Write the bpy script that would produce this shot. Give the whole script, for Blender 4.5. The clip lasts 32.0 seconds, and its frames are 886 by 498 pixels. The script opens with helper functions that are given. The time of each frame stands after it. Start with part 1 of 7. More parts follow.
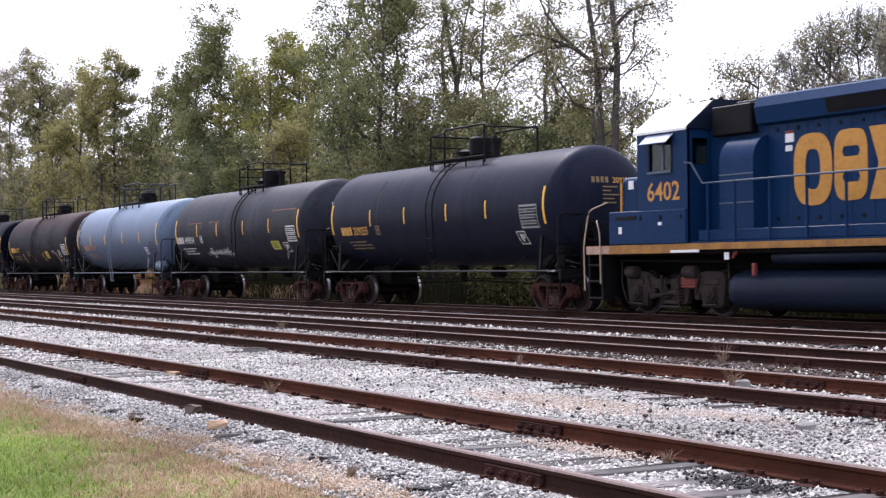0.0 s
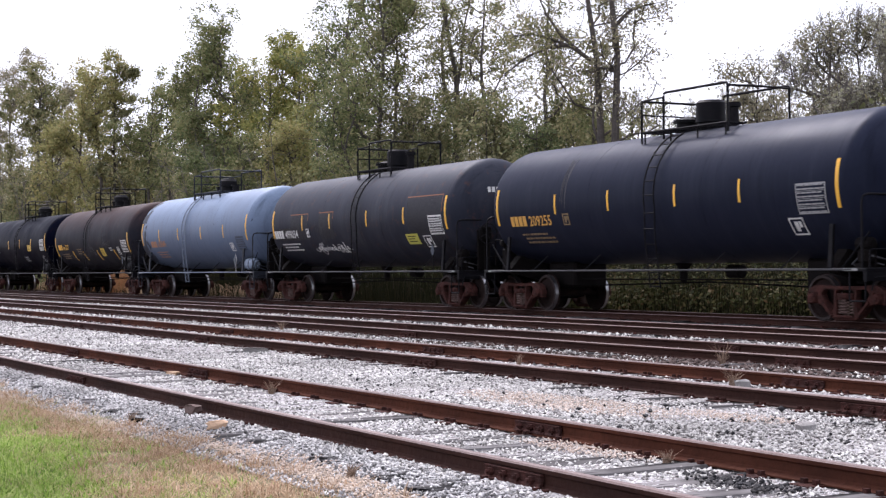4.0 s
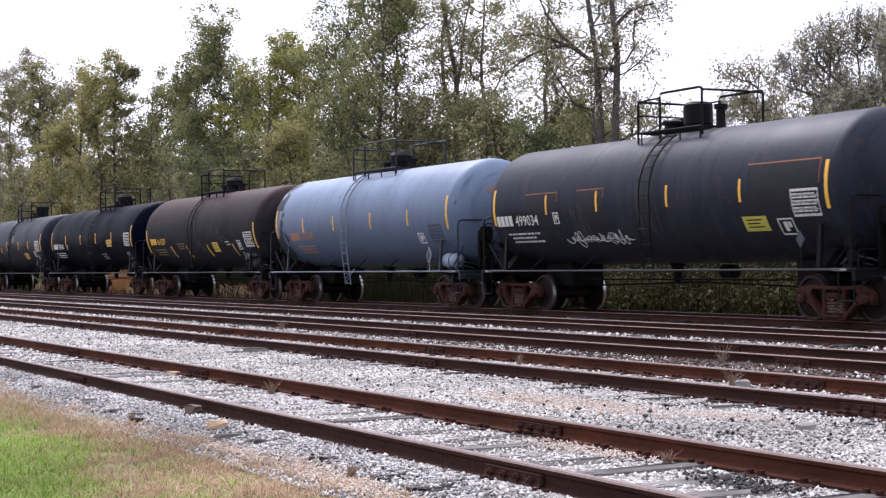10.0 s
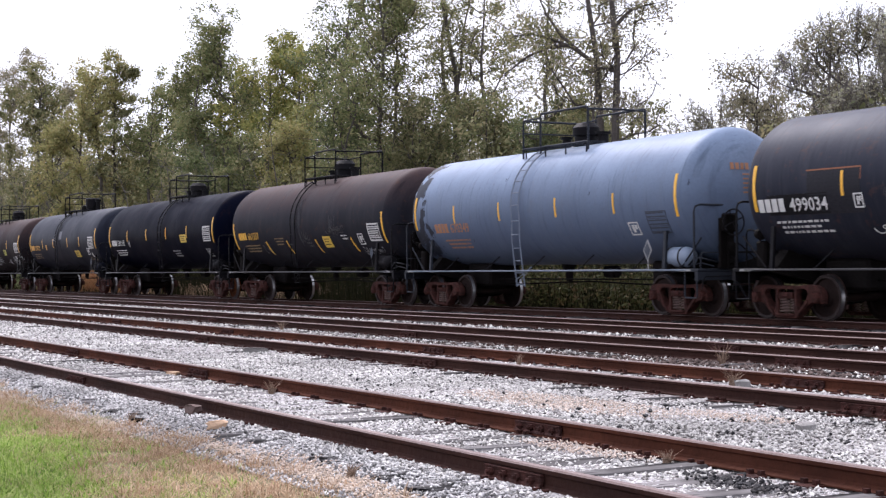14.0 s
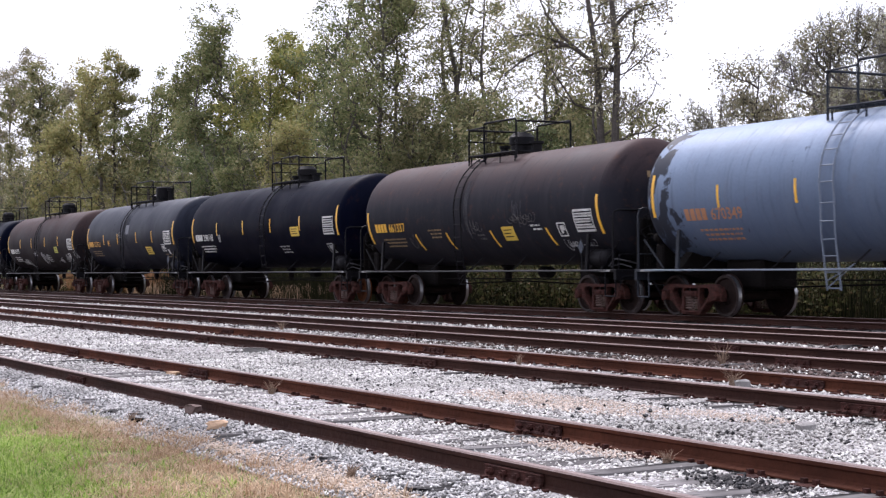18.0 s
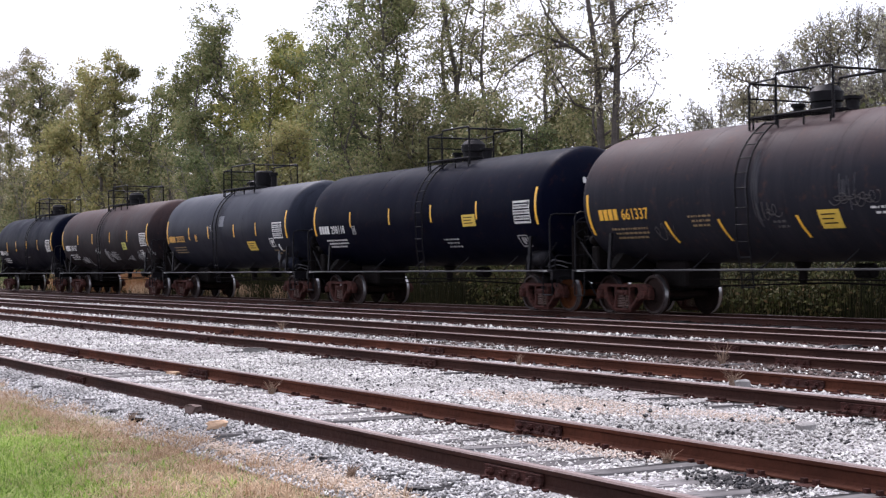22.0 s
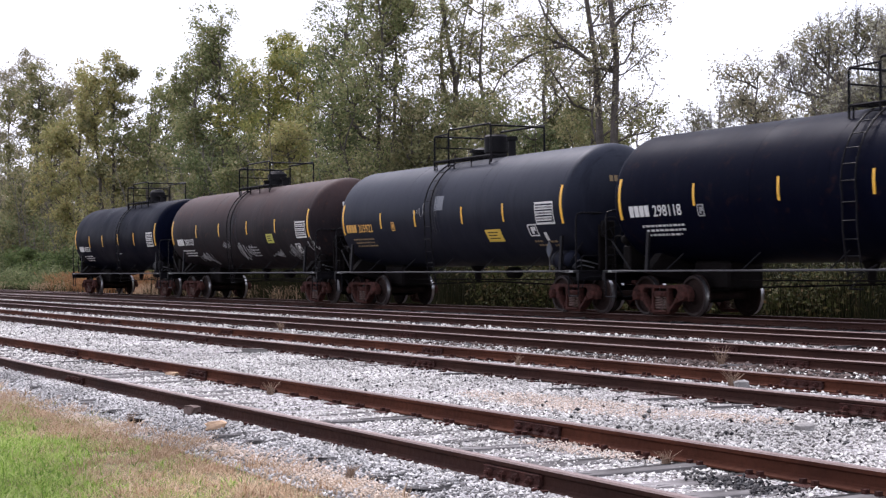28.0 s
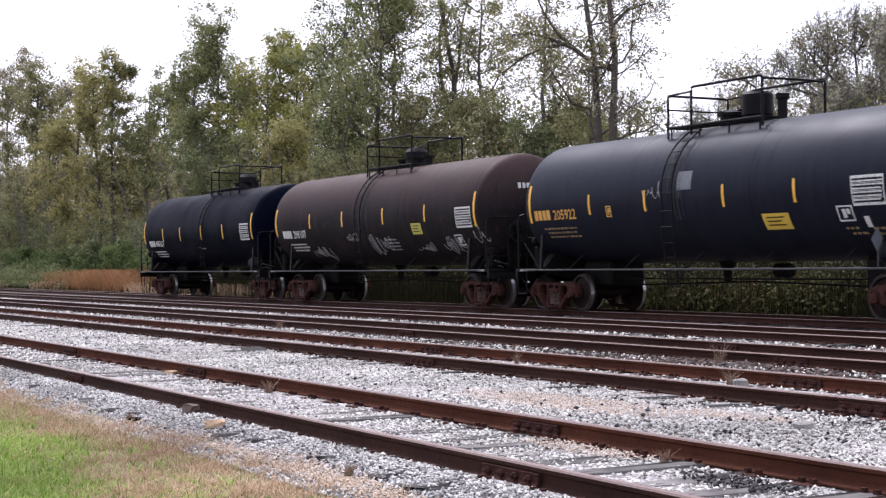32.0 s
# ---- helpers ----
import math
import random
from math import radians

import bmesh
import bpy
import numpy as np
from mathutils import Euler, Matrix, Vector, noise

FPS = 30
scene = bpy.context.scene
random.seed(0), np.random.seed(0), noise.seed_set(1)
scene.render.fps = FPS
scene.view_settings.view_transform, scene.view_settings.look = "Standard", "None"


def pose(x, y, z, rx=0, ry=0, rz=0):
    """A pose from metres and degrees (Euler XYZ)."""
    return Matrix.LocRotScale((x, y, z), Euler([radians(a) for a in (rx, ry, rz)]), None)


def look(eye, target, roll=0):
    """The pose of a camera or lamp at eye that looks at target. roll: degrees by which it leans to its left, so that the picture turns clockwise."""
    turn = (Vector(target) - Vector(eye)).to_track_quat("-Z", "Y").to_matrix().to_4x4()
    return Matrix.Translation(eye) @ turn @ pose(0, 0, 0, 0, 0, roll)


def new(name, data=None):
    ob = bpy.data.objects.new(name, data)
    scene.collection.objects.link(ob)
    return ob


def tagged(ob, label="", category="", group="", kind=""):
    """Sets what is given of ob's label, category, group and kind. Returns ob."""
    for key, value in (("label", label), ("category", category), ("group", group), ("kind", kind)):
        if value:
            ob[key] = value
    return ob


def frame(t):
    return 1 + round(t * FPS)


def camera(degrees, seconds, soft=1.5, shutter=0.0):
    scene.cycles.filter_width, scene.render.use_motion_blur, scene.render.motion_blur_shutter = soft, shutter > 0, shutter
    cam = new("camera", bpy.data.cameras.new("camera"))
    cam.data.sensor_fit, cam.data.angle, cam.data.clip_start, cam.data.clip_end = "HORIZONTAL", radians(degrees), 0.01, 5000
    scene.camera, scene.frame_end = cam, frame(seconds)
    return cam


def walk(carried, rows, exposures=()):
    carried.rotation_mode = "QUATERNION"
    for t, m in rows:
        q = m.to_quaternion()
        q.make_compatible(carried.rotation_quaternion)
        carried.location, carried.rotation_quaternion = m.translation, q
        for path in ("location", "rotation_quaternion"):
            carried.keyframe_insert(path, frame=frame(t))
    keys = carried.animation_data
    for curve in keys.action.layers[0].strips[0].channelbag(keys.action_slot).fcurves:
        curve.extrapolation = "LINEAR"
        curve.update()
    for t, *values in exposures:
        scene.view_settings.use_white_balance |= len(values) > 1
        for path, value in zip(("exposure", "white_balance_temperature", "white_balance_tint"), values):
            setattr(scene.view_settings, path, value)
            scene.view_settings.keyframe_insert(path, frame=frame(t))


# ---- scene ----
FOV = 31.82
cam = camera(FOV, 32.0, 1.3, 0.5)
EYE = Vector((0.0, 0.0, 1.11))


def aim(dyaw=0.0, dpitch=0.0):
    """The camera's pose; dyaw turns it to the right, dpitch up, in degrees."""
    th, pt = radians(28.402 + dyaw), radians(0.704 + dpitch)
    d = Vector((-math.cos(th) * math.cos(pt), math.sin(th) * math.cos(pt), math.sin(pt)))
    return look(EYE, EYE + d, -0.486)


# a tripod shot that is nudged a little near its end
walk(cam, [(0.0, aim()), (26.9, aim()), (27.5, aim(0.012, 0.012)), (28.0, aim(0.04, 0.024)), (29.0, aim(0.096, 0.032)),
           (30.0, aim(0.128, 0.032)), (31.0, aim(0.104, 0.0)), (31.5, aim(0.094, -0.02)), (32.0, aim(0.088, -0.032))],
     exposures=[(0.0, 0.75, 6050, 21), (32.0, 0.75, 6050, 21)])

# how far the train has rolled, in metres, second by second
ROLLED = [(0.0, 0.0), (1.0, 2.63), (2.0, 5.25), (3.0, 7.88), (4.0, 10.51), (5.0, 13.12), (6.0, 15.72), (7.0, 18.28), (8.0, 20.80),
          (9.0, 23.32), (10.0, 25.87), (11.0, 28.45), (12.0, 31.06), (13.0, 33.71), (14.0, 36.39), (15.0, 39.14), (16.0, 42.02),
          (17.0, 44.97), (18.0, 47.94), (19.0, 50.93), (20.0, 53.95), (21.0, 56.99), (22.0, 60.02), (23.0, 63.02), (24.0, 65.97),
          (25.0, 68.89), (26.0, 71.80), (27.0, 74.69), (28.0, 77.56), (29.0, 80.42), (30.0, 83.26), (31.0, 86.07), (32.0, 88.87)]
LANE = 22.19      # the train's track centre, metres from the camera's line

# ---- light: an overcast autumn day ----
SUN_UP, SUN_TURN = radians(48), radians(205)
world = bpy.data.worlds.new("overcast_sky")
scene.world = world
world.use_nodes = True
wn, wl = world.node_tree.nodes, world.node_tree.links
wn.clear()
sky = wn.new("ShaderNodeTexSky")
sky.sky_type, sky.sun_disc, sky.sun_elevation, sky.sun_rotation = "NISHITA", False, SUN_UP, SUN_TURN
sky_bg = wn.new("ShaderNodeBackground")
sky_bg.inputs[1].default_value = 0.15
wl.new(sky.outputs[0], sky_bg.inputs[0])
cloud_bg = wn.new("ShaderNodeBackground")
cloud_bg.inputs[0].default_value = (0.95, 0.97, 1.0, 1)
cloud_bg.inputs[1].default_value = 0.86
w_co = wn.new("ShaderNodeTexCoord")
w_noise = wn.new("ShaderNodeTexNoise")
w_noise.inputs["Scale"].default_value, w_noise.inputs["Detail"].default_value = 2.2, 5
w_ramp = wn.new("ShaderNodeMapRange")
w_ramp.inputs[1].default_value, w_ramp.inputs[2].default_value = 0.3, 0.6
w_ramp.inputs[3].default_value, w_ramp.inputs[4].default_value = 0.72, 1.0
w_mix, w_out = wn.new("ShaderNodeMixShader"), wn.new("ShaderNodeOutputWorld")
wl.new(w_co.outputs["Generated"], w_noise.inputs["Vector"])
wl.new(w_noise.outputs[0], w_ramp.inputs[0])
wl.new(w_ramp.outputs[0], w_mix.inputs[0])
wl.new(sky_bg.outputs[0], w_mix.inputs[1])
wl.new(cloud_bg.outputs[0], w_mix.inputs[2])
wl.new(w_mix.outputs[0], w_out.inputs[0])
sun_data = bpy.data.lights.new("sun", "SUN")
sun_data.energy, sun_data.angle, sun_data.color = 2.9, radians(24), (1.0, 0.95, 0.88)
sun = new("sun", sun_data)
# the veiled sun stands high over the head of the line, slightly beyond the train
sun_at = Vector((-0.78, 0.10, 1.0)).normalized()
sun.matrix_world = look(sun_at * 100, (0, 0, 0))
sky.sun_elevation = math.asin(sun_at.z)
sky.sun_rotation = math.atan2(sun_at.x, sun_at.y)


# ---- materials ----
def stuff_nodes(name):
    m = bpy.data.materials.new(name)
    m.use_nodes = True
    nt = m.node_tree
    return m, nt.nodes, nt.links, nt.nodes["Principled BSDF"]


def noise_at(n, l, co, scale, detail=4.0, rough=0.55, stretch=None):
    t = n.new("ShaderNodeTexNoise")
    t.inputs["Scale"].default_value, t.inputs["Detail"].default_value, t.inputs["Roughness"].default_value = scale, detail, rough
    if stretch:
        mp = n.new("ShaderNodeMapping")
        mp.inputs["Scale"].default_value = stretch
        l.new(co, mp.inputs["Vector"])
        l.new(mp.outputs[0], t.inputs["Vector"])
    else:
        l.new(co, t.inputs["Vector"])
    return t.outputs[0]


def span(n, l, value, a, b, c=0.0, d=1.0):
    m = n.new("ShaderNodeMapRange")
    for i, v in enumerate((a, b, c, d)):
        m.inputs[i + 1].default_value = v
    l.new(value, m.inputs[0])
    return m.outputs[0]


def blend(n, l, fac, a, b, mode="MIX"):
    m = n.new("ShaderNodeMix")
    m.data_type, m.blend_type = "RGBA", mode
    for sock, v in ((m.inputs[0], fac), (m.inputs[6], a), (m.inputs[7], b)):
        if isinstance(v, (int, float)):
            sock.default_value = v
        elif isinstance(v, tuple):
            sock.default_value = (*v, 1)
        else:
            l.new(v, sock)
    return m.outputs[2]


def bumped(n, l, bsdf, height, strength=0.3, distance=0.02):
    b = n.new("ShaderNodeBump")
    b.inputs["Strength"].default_value, b.inputs["Distance"].default_value = strength, distance
    l.new(height, b.inputs["Height"])
    l.new(b.outputs[0], bsdf.inputs["Normal"])


def surface(name, base, worn, rough=0.6, metal=0.0, coarse=1.3, fine=25.0, bump=0.2, amount=0.5, dark=None, spread=0.0, gloss=0.2):
    """A surface that varies at two scales; base and worn colours; dark: a third colour in small specks; spread: how far repeats differ."""
    m, n, l, p = stuff_nodes(name)
    co = n.new("ShaderNodeTexCoord").outputs["Object"]
    big, small = noise_at(n, l, co, coarse, 5), noise_at(n, l, co, fine, 4)
    col = blend(n, l, span(n, l, big, 0.35, 0.7, 0, amount), base, worn)
    col = blend(n, l, span(n, l, small, 0.45, 0.8, 0, 0.6), col, dark or tuple(c * 0.6 for c in base))
    if spread:
        rnd = n.new("ShaderNodeObjectInfo").outputs["Random"]
        hv = n.new("ShaderNodeHueSaturation")
        l.new(col, hv.inputs["Color"])
        l.new(span(n, l, rnd, 0, 1, 1 - spread, 1 + spread), hv.inputs["Value"])
        col = hv.outputs[0]
    l.new(col, p.inputs["Base Color"])
    l.new(span(n, l, small, 0.3, 0.7, max(rough - 0.12, 0.05), min(rough + 0.12, 1)), p.inputs["Roughness"])
    p.inputs["Metallic"].default_value, p.inputs["Specular IOR Level"].default_value = metal, gloss
    bumped(n, l, p, small, bump)
    return m


def plain(name, color, rough=0.5, metal=0.0):
    m, n, l, p = stuff_nodes(name)
    co = n.new("ShaderNodeTexCoord").outputs["Object"]
    small = noise_at(n, l, co, 9.0, 5)
    l.new(blend(n, l, span(n, l, small, 0.4, 0.75, 0, 0.5), color, tuple(c * 0.62 for c in color)), p.inputs["Base Color"])
    p.inputs["Roughness"].default_value, p.inputs["Metallic"].default_value = rough, metal
    return m


def tank_paint(name, base, top, streak, rough=0.45, chalk=0.3, rust=0.0, peel=None, gloss=0.03, tint=(0.66, 0.8, 1.0), crown_at=(2.9, 4.15)):
    """Weathered tank paint: sky light painted on the crown by height, with some fading and rust, streaked with run-off
    down the flanks.
    """
    m, n, l, p = stuff_nodes(name)
    co = n.new("ShaderNodeTexCoord").outputs["Object"]
    sep = n.new("ShaderNodeSeparateXYZ")
    l.new(co, sep.inputs[0])
    runs = noise_at(n, l, co, 1.6, 6, 0.65, (1.5, 0.5, 0.22))
    patch = noise_at(n, l, co, 0.55, 5)
    grain = noise_at(n, l, co, 16.0, 5)
    # upper tank lightened by height: the sky's light is put into the colour
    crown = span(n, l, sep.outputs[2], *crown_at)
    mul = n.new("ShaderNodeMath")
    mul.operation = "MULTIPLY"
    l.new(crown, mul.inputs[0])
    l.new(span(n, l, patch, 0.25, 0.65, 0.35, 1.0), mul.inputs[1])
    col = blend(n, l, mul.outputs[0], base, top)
    col = blend(n, l, span(n, l, runs, 0.5, 0.78, 0, chalk), col, streak)
    thin = noise_at(n, l, co, 5.5, 4, 0.6, (2.6, 0.4, 0.10))
    col = blend(n, l, span(n, l, thin, 0.55, 0.75, 0, 0.55 * chalk), col, streak)
    col = blend(n, l, span(n, l, noise_at(n, l, co, 4.0, 4, 0.6, (2.2, 0.4, 0.12)), 0.56, 0.75, 0, 0.5), col, tuple(c * 0.5 for c in base))
    if rust:
        col = blend(n, l, span(n, l, noise_at(n, l, co, 3.4, 8, 0.7), 0.56, 0.72, 0, rust), col, (0.12, 0.05, 0.025))
    col = blend(n, l, span(n, l, grain, 0.42, 0.8, 0, 0.18), col, tuple(c * 0.55 for c in base))
    if peel:
        # flaked paint at one end of the tank, with ragged islands beyond it
        flake = n.new("ShaderNodeMath")
        flake.operation = "ADD"
        l.new(span(n, l, sep.outputs[0], peel[0], peel[1], 0.62, -0.12), flake.inputs[0])
        l.new(span(n, l, noise_at(n, l, co, 1.9, 7, 0.6, (1.6, 1.0, 0.8)), 0.3, 0.7, 0.0, 0.8), flake.inputs[1])
        col = blend(n, l, span(n, l, flake.outputs[0], 0.66, 0.69), col, (0.022, 0.025, 0.035))
    l.new(col, p.inputs["Base Color"])
    p.inputs["Specular IOR Level"].default_value = gloss
    p.inputs["Specular Tint"].default_value = (*tint, 1)
    l.new(span(n, l, patch, 0.3, 0.7, rough - 0.08, rough + 0.12), p.inputs["Roughness"])
    bumped(n, l, p, noise_at(n, l, co, 1.1, 3), 0.12, 0.06)
    return m


# second colour: the crown's painted sky light, with rust on the browns
M_PAINT = {
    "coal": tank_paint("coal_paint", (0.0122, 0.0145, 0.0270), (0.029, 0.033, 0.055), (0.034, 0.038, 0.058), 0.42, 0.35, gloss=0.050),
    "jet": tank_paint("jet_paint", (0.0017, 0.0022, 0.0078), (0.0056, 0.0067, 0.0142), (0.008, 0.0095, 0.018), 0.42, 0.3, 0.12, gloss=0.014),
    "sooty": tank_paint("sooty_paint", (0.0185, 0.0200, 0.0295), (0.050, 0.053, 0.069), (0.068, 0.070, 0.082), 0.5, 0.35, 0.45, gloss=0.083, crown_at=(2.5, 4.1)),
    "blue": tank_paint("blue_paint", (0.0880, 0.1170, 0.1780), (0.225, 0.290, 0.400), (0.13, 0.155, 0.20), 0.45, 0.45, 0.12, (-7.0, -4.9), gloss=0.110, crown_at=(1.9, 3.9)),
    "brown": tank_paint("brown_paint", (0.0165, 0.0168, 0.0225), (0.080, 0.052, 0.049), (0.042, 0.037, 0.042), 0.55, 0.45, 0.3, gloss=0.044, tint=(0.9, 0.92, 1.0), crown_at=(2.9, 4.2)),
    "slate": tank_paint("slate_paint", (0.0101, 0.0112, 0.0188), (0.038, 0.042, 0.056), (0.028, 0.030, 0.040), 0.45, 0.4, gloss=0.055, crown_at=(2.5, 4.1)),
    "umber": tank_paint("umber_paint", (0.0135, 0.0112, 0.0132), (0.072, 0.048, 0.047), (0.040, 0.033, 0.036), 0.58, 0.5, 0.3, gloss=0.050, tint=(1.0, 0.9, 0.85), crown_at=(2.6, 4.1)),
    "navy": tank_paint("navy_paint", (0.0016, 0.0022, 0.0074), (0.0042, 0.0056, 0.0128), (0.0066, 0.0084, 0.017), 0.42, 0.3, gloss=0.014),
}
M_BLACK = surface("black_iron", (0.0045, 0.0045, 0.0065), (0.014, 0.012, 0.0125), 0.55, 0.0, 2.0, 30, 0.15, gloss=0.10)
M_GRIME = surface("oily_grime", (0.005, 0.0043, 0.0043), (0.011, 0.008, 0.0075), 0.75, 0.0, 2.0, 20, 0.3, gloss=0.06)
M_RUSTY = surface("rusty_casting", (0.032, 0.0150, 0.0130), (0.084, 0.031, 0.025), 0.88, 0.0, 9.0, 40, 0.8, 0.9, (0.020, 0.013, 0.012), gloss=0.10)
M_ORANGE = surface("orange_rust", (0.06, 0.020, 0.008), (0.11, 0.040, 0.014), 0.9, 0.0, 3.0, 30, 0.4, 0.7, gloss=0.08)
M_RIM = surface("worn_wheel_rim", (0.022, 0.0155, 0.0145), (0.050, 0.036, 0.033), 0.6, 0.3, 3.0, 30, 0.2, gloss=0.2)
M_SPRING = surface("spring_steel", (0.13, 0.09, 0.08), (0.19, 0.12, 0.10), 0.8, 0.0, 4.0, 40, 0.3, 0.6, gloss=0.1)
M_WHEEL = surface("wheel_steel", (0.0150, 0.0105, 0.0098), (0.036, 0.0205, 0.0170), 0.8, 0.0, 3.0, 30, 0.3, gloss=0.04)
M_TREAD = plain("polished_tread", (0.42, 0.42, 0.43), 0.35, 1.0)
M_YELLOW = plain("reflective_yellow", (0.78, 0.42, 0.03), 0.45)
M_AMBER = plain("amber_lettering", (0.62, 0.33, 0.06), 0.6)
M_WHITE = plain("white_lettering", (0.62, 0.62, 0.60), 0.6)
M_FADED = plain("faded_lettering", (0.22, 0.15, 0.07), 0.65)
M_RUSSET = plain("russet_lettering", (0.36, 0.17, 0.085), 0.65)
M_GREYLET = plain("grey_lettering", (0.30, 0.30, 0.30), 0.6)
M_PLACARD = plain("yellow_placard", (0.62, 0.42, 0.05), 0.55)
M_LIME = plain("lime_placard", (0.45, 0.43, 0.07), 0.55)
M_SILVER = plain("grey_reservoir", (0.20, 0.25, 0.33), 0.5)
M_BLUETRIM = surface("blue_grey_ironwork", (0.014, 0.017, 0.024), (0.030, 0.036, 0.048), 0.55)
M_PALETRIM = surface("pale_blue_ironwork", (0.15, 0.18, 0.23), (0.22, 0.25, 0.30), 0.55)
M_SIDERAIL = surface("grey_side_rail", (0.05, 0.05, 0.055), (0.09, 0.088, 0.09), 0.6, gloss=0.2)
M_ROCK = surface("grey_rock", (0.22, 0.21, 0.20), (0.36, 0.35, 0.34), 0.9, 0, 5, 40, 0.6)
M_RAIL = surface("rusty_rail", (0.050, 0.0185, 0.012), (0.115, 0.040, 0.022), 0.85, 0.0, 0.8, 22, 0.35, 0.8, (0.036, 0.017, 0.012), gloss=0.06)
M_RAILDARK = surface("dark_rail", (0.029, 0.0135, 0.0110), (0.056, 0.0240, 0.0170), 0.8, 0.0, 0.8, 22, 0.35, 0.8, (0.022, 0.014, 0.012), gloss=0.07)
M_HEAD = surface("worn_railhead", (0.15, 0.105, 0.097), (0.23, 0.175, 0.16), 0.55, 0.3, 1.0, 30, 0.1)


def old_timber(name):
    """Weathered, split timber: silver-grey with long dark cracks along the grain and oily patches."""
    m, n, l, q = stuff_nodes(name)
    co = n.new("ShaderNodeTexCoord").outputs["Object"]
    big, grain = noise_at(n, l, co, 3.0, 5), noise_at(n, l, co, 22.0, 6, 0.6, (1.0, 0.06, 1.0))
    crack = noise_at(n, l, co, 9.0, 3, 0.5, (1.0, 0.05, 0.4))
    col = blend(n, l, span(n, l, big, 0.35, 0.65), (0.12, 0.112, 0.112), (0.30, 0.285, 0.285))
    col = blend(n, l, span(n, l, grain, 0.4, 0.75, 0, 0.7), col, (0.07, 0.062, 0.06))
    col = blend(n, l, span(n, l, crack, 0.52, 0.57), col, (0.012, 0.011, 0.012))
    hv = n.new("ShaderNodeHueSaturation")
    l.new(col, hv.inputs["Color"])
    l.new(span(n, l, n.new("ShaderNodeObjectInfo").outputs["Random"], 0, 1, 0.25, 1.05), hv.inputs["Value"])
    l.new(hv.outputs[0], q.inputs["Base Color"])
    q.inputs["Roughness"].default_value, q.inputs["Specular IOR Level"].default_value = 0.95, 0.15
    bumped(n, l, q, crack, 0.6, 0.03)
    return m


M_TIE = old_timber("weathered_tie")


# ---- geometry ----
class Geo:
    """Collects vertices and faces of one mesh."""

    def __init__(self):
        self.v, self.f = [], []

    def add(self, verts, faces):
        o = len(self.v)
        self.v += [tuple(v) for v in verts]
        self.f += [tuple(i + o for i in f) for f in faces]
        return self

    def box(self, x0, y0, z0, x1, y1, z1, bevel=0.0):
        b = min(bevel, (x1 - x0) / 2.1, (y1 - y0) / 2.1, (z1 - z0) / 2.1)
        if b <= 0:
            vs = [(x, y, z) for x in (x0, x1) for y in (y0, y1) for z in (z0, z1)]
            return self.add(vs, [(0, 1, 3, 2), (4, 6, 7, 5), (0, 4, 5, 1), (2, 3, 7, 6), (0, 2, 6, 4), (1, 5, 7, 3)])
        vs = []
        for x, sx in ((x0, 1), (x1, -1)):
            for y, sy in ((y0, 1), (y1, -1)):
                for z, sz in ((z0, 1), (z1, -1)):
                    vs += [(x, y + sy * b, z + sz * b), (x + sx * b, y, z + sz * b), (x + sx * b, y + sy * b, z)]
        c = lambda i, j, k, a: (i * 4 + j * 2 + k) * 3 + a
        fs = []
        for i in (0, 1):
            fs += [(c(i, 0, 0, 0), c(i, 0, 1, 0), c(i, 1, 1, 0), c(i, 1, 0, 0)), (c(0, i, 0, 1), c(0, i, 1, 1), c(1, i, 1, 1), c(1, i, 0, 1)),
                   (c(0, 0, i, 2), c(0, 1, i, 2), c(1, 1, i, 2), c(1, 0, i, 2))]
            for j in (0, 1):
                fs += [(c(i, j, 0, 0), c(i, j, 1, 0), c(i, j, 1, 1), c(i, j, 0, 1)), (c(i, 0, j, 0), c(i, 1, j, 0), c(i, 1, j, 2), c(i, 0, j, 2)),
                       (c(0, i, j, 1), c(1, i, j, 1), c(1, i, j, 2), c(0, i, j, 2))]
                for k in (0, 1):
                    fs.append((c(i, j, k, 0), c(i, j, k, 1), c(i, j, k, 2)))
        return self.add(vs, fs)

    def tube(self, pts, r=0.02, n=8):
        """A round bar along a line of points."""
        pts = [Vector(p) for p in pts]
        vs, fs = [], []
        for i, p in enumerate(pts):
            d = (pts[min(i + 1, len(pts) - 1)] - pts[max(i - 1, 0)]).normalized()
            a = d.cross(Vector((0, 0, 1)) if abs(d.z) < 0.9 else Vector((1, 0, 0))).normalized()
            b = d.cross(a)
            rr = r[i] if isinstance(r, (list, tuple)) else r
            vs += [p + (a * math.cos(2 * math.pi * k / n) + b * math.sin(2 * math.pi * k / n)) * rr for k in range(n)]
        for i in range(len(pts) - 1):
            fs += [(i * n + k, i * n + (k + 1) % n, (i + 1) * n + (k + 1) % n, (i + 1) * n + k) for k in range(n)]
        fs += [tuple(range(n))[::-1], tuple((len(pts) - 1) * n + k for k in range(n))]
        return self.add(vs, fs)

    def lathe(self, prof, at=(0, 0, 0), axis="x", n=32):
        """Turns a profile of (along, radius) round an axis through at."""
        vs, fs = [], []
        for a, r in prof:
            for k in range(n):
                c, s = r * math.cos(2 * math.pi * k / n), r * math.sin(2 * math.pi * k / n)
                q = {"x": (a, c, s), "y": (c, a, s), "z": (c, s, a)}[axis]
                vs.append((at[0] + q[0], at[1] + q[1], at[2] + q[2]))
        for i in range(len(prof) - 1):
            fs += [(i * n + k, i * n + (k + 1) % n, (i + 1) * n + (k + 1) % n, (i + 1) * n + k) for k in range(n)]
        fs += [tuple(range(n))[::-1], tuple((len(prof) - 1) * n + k for k in range(n))]
        return self.add(vs, fs)

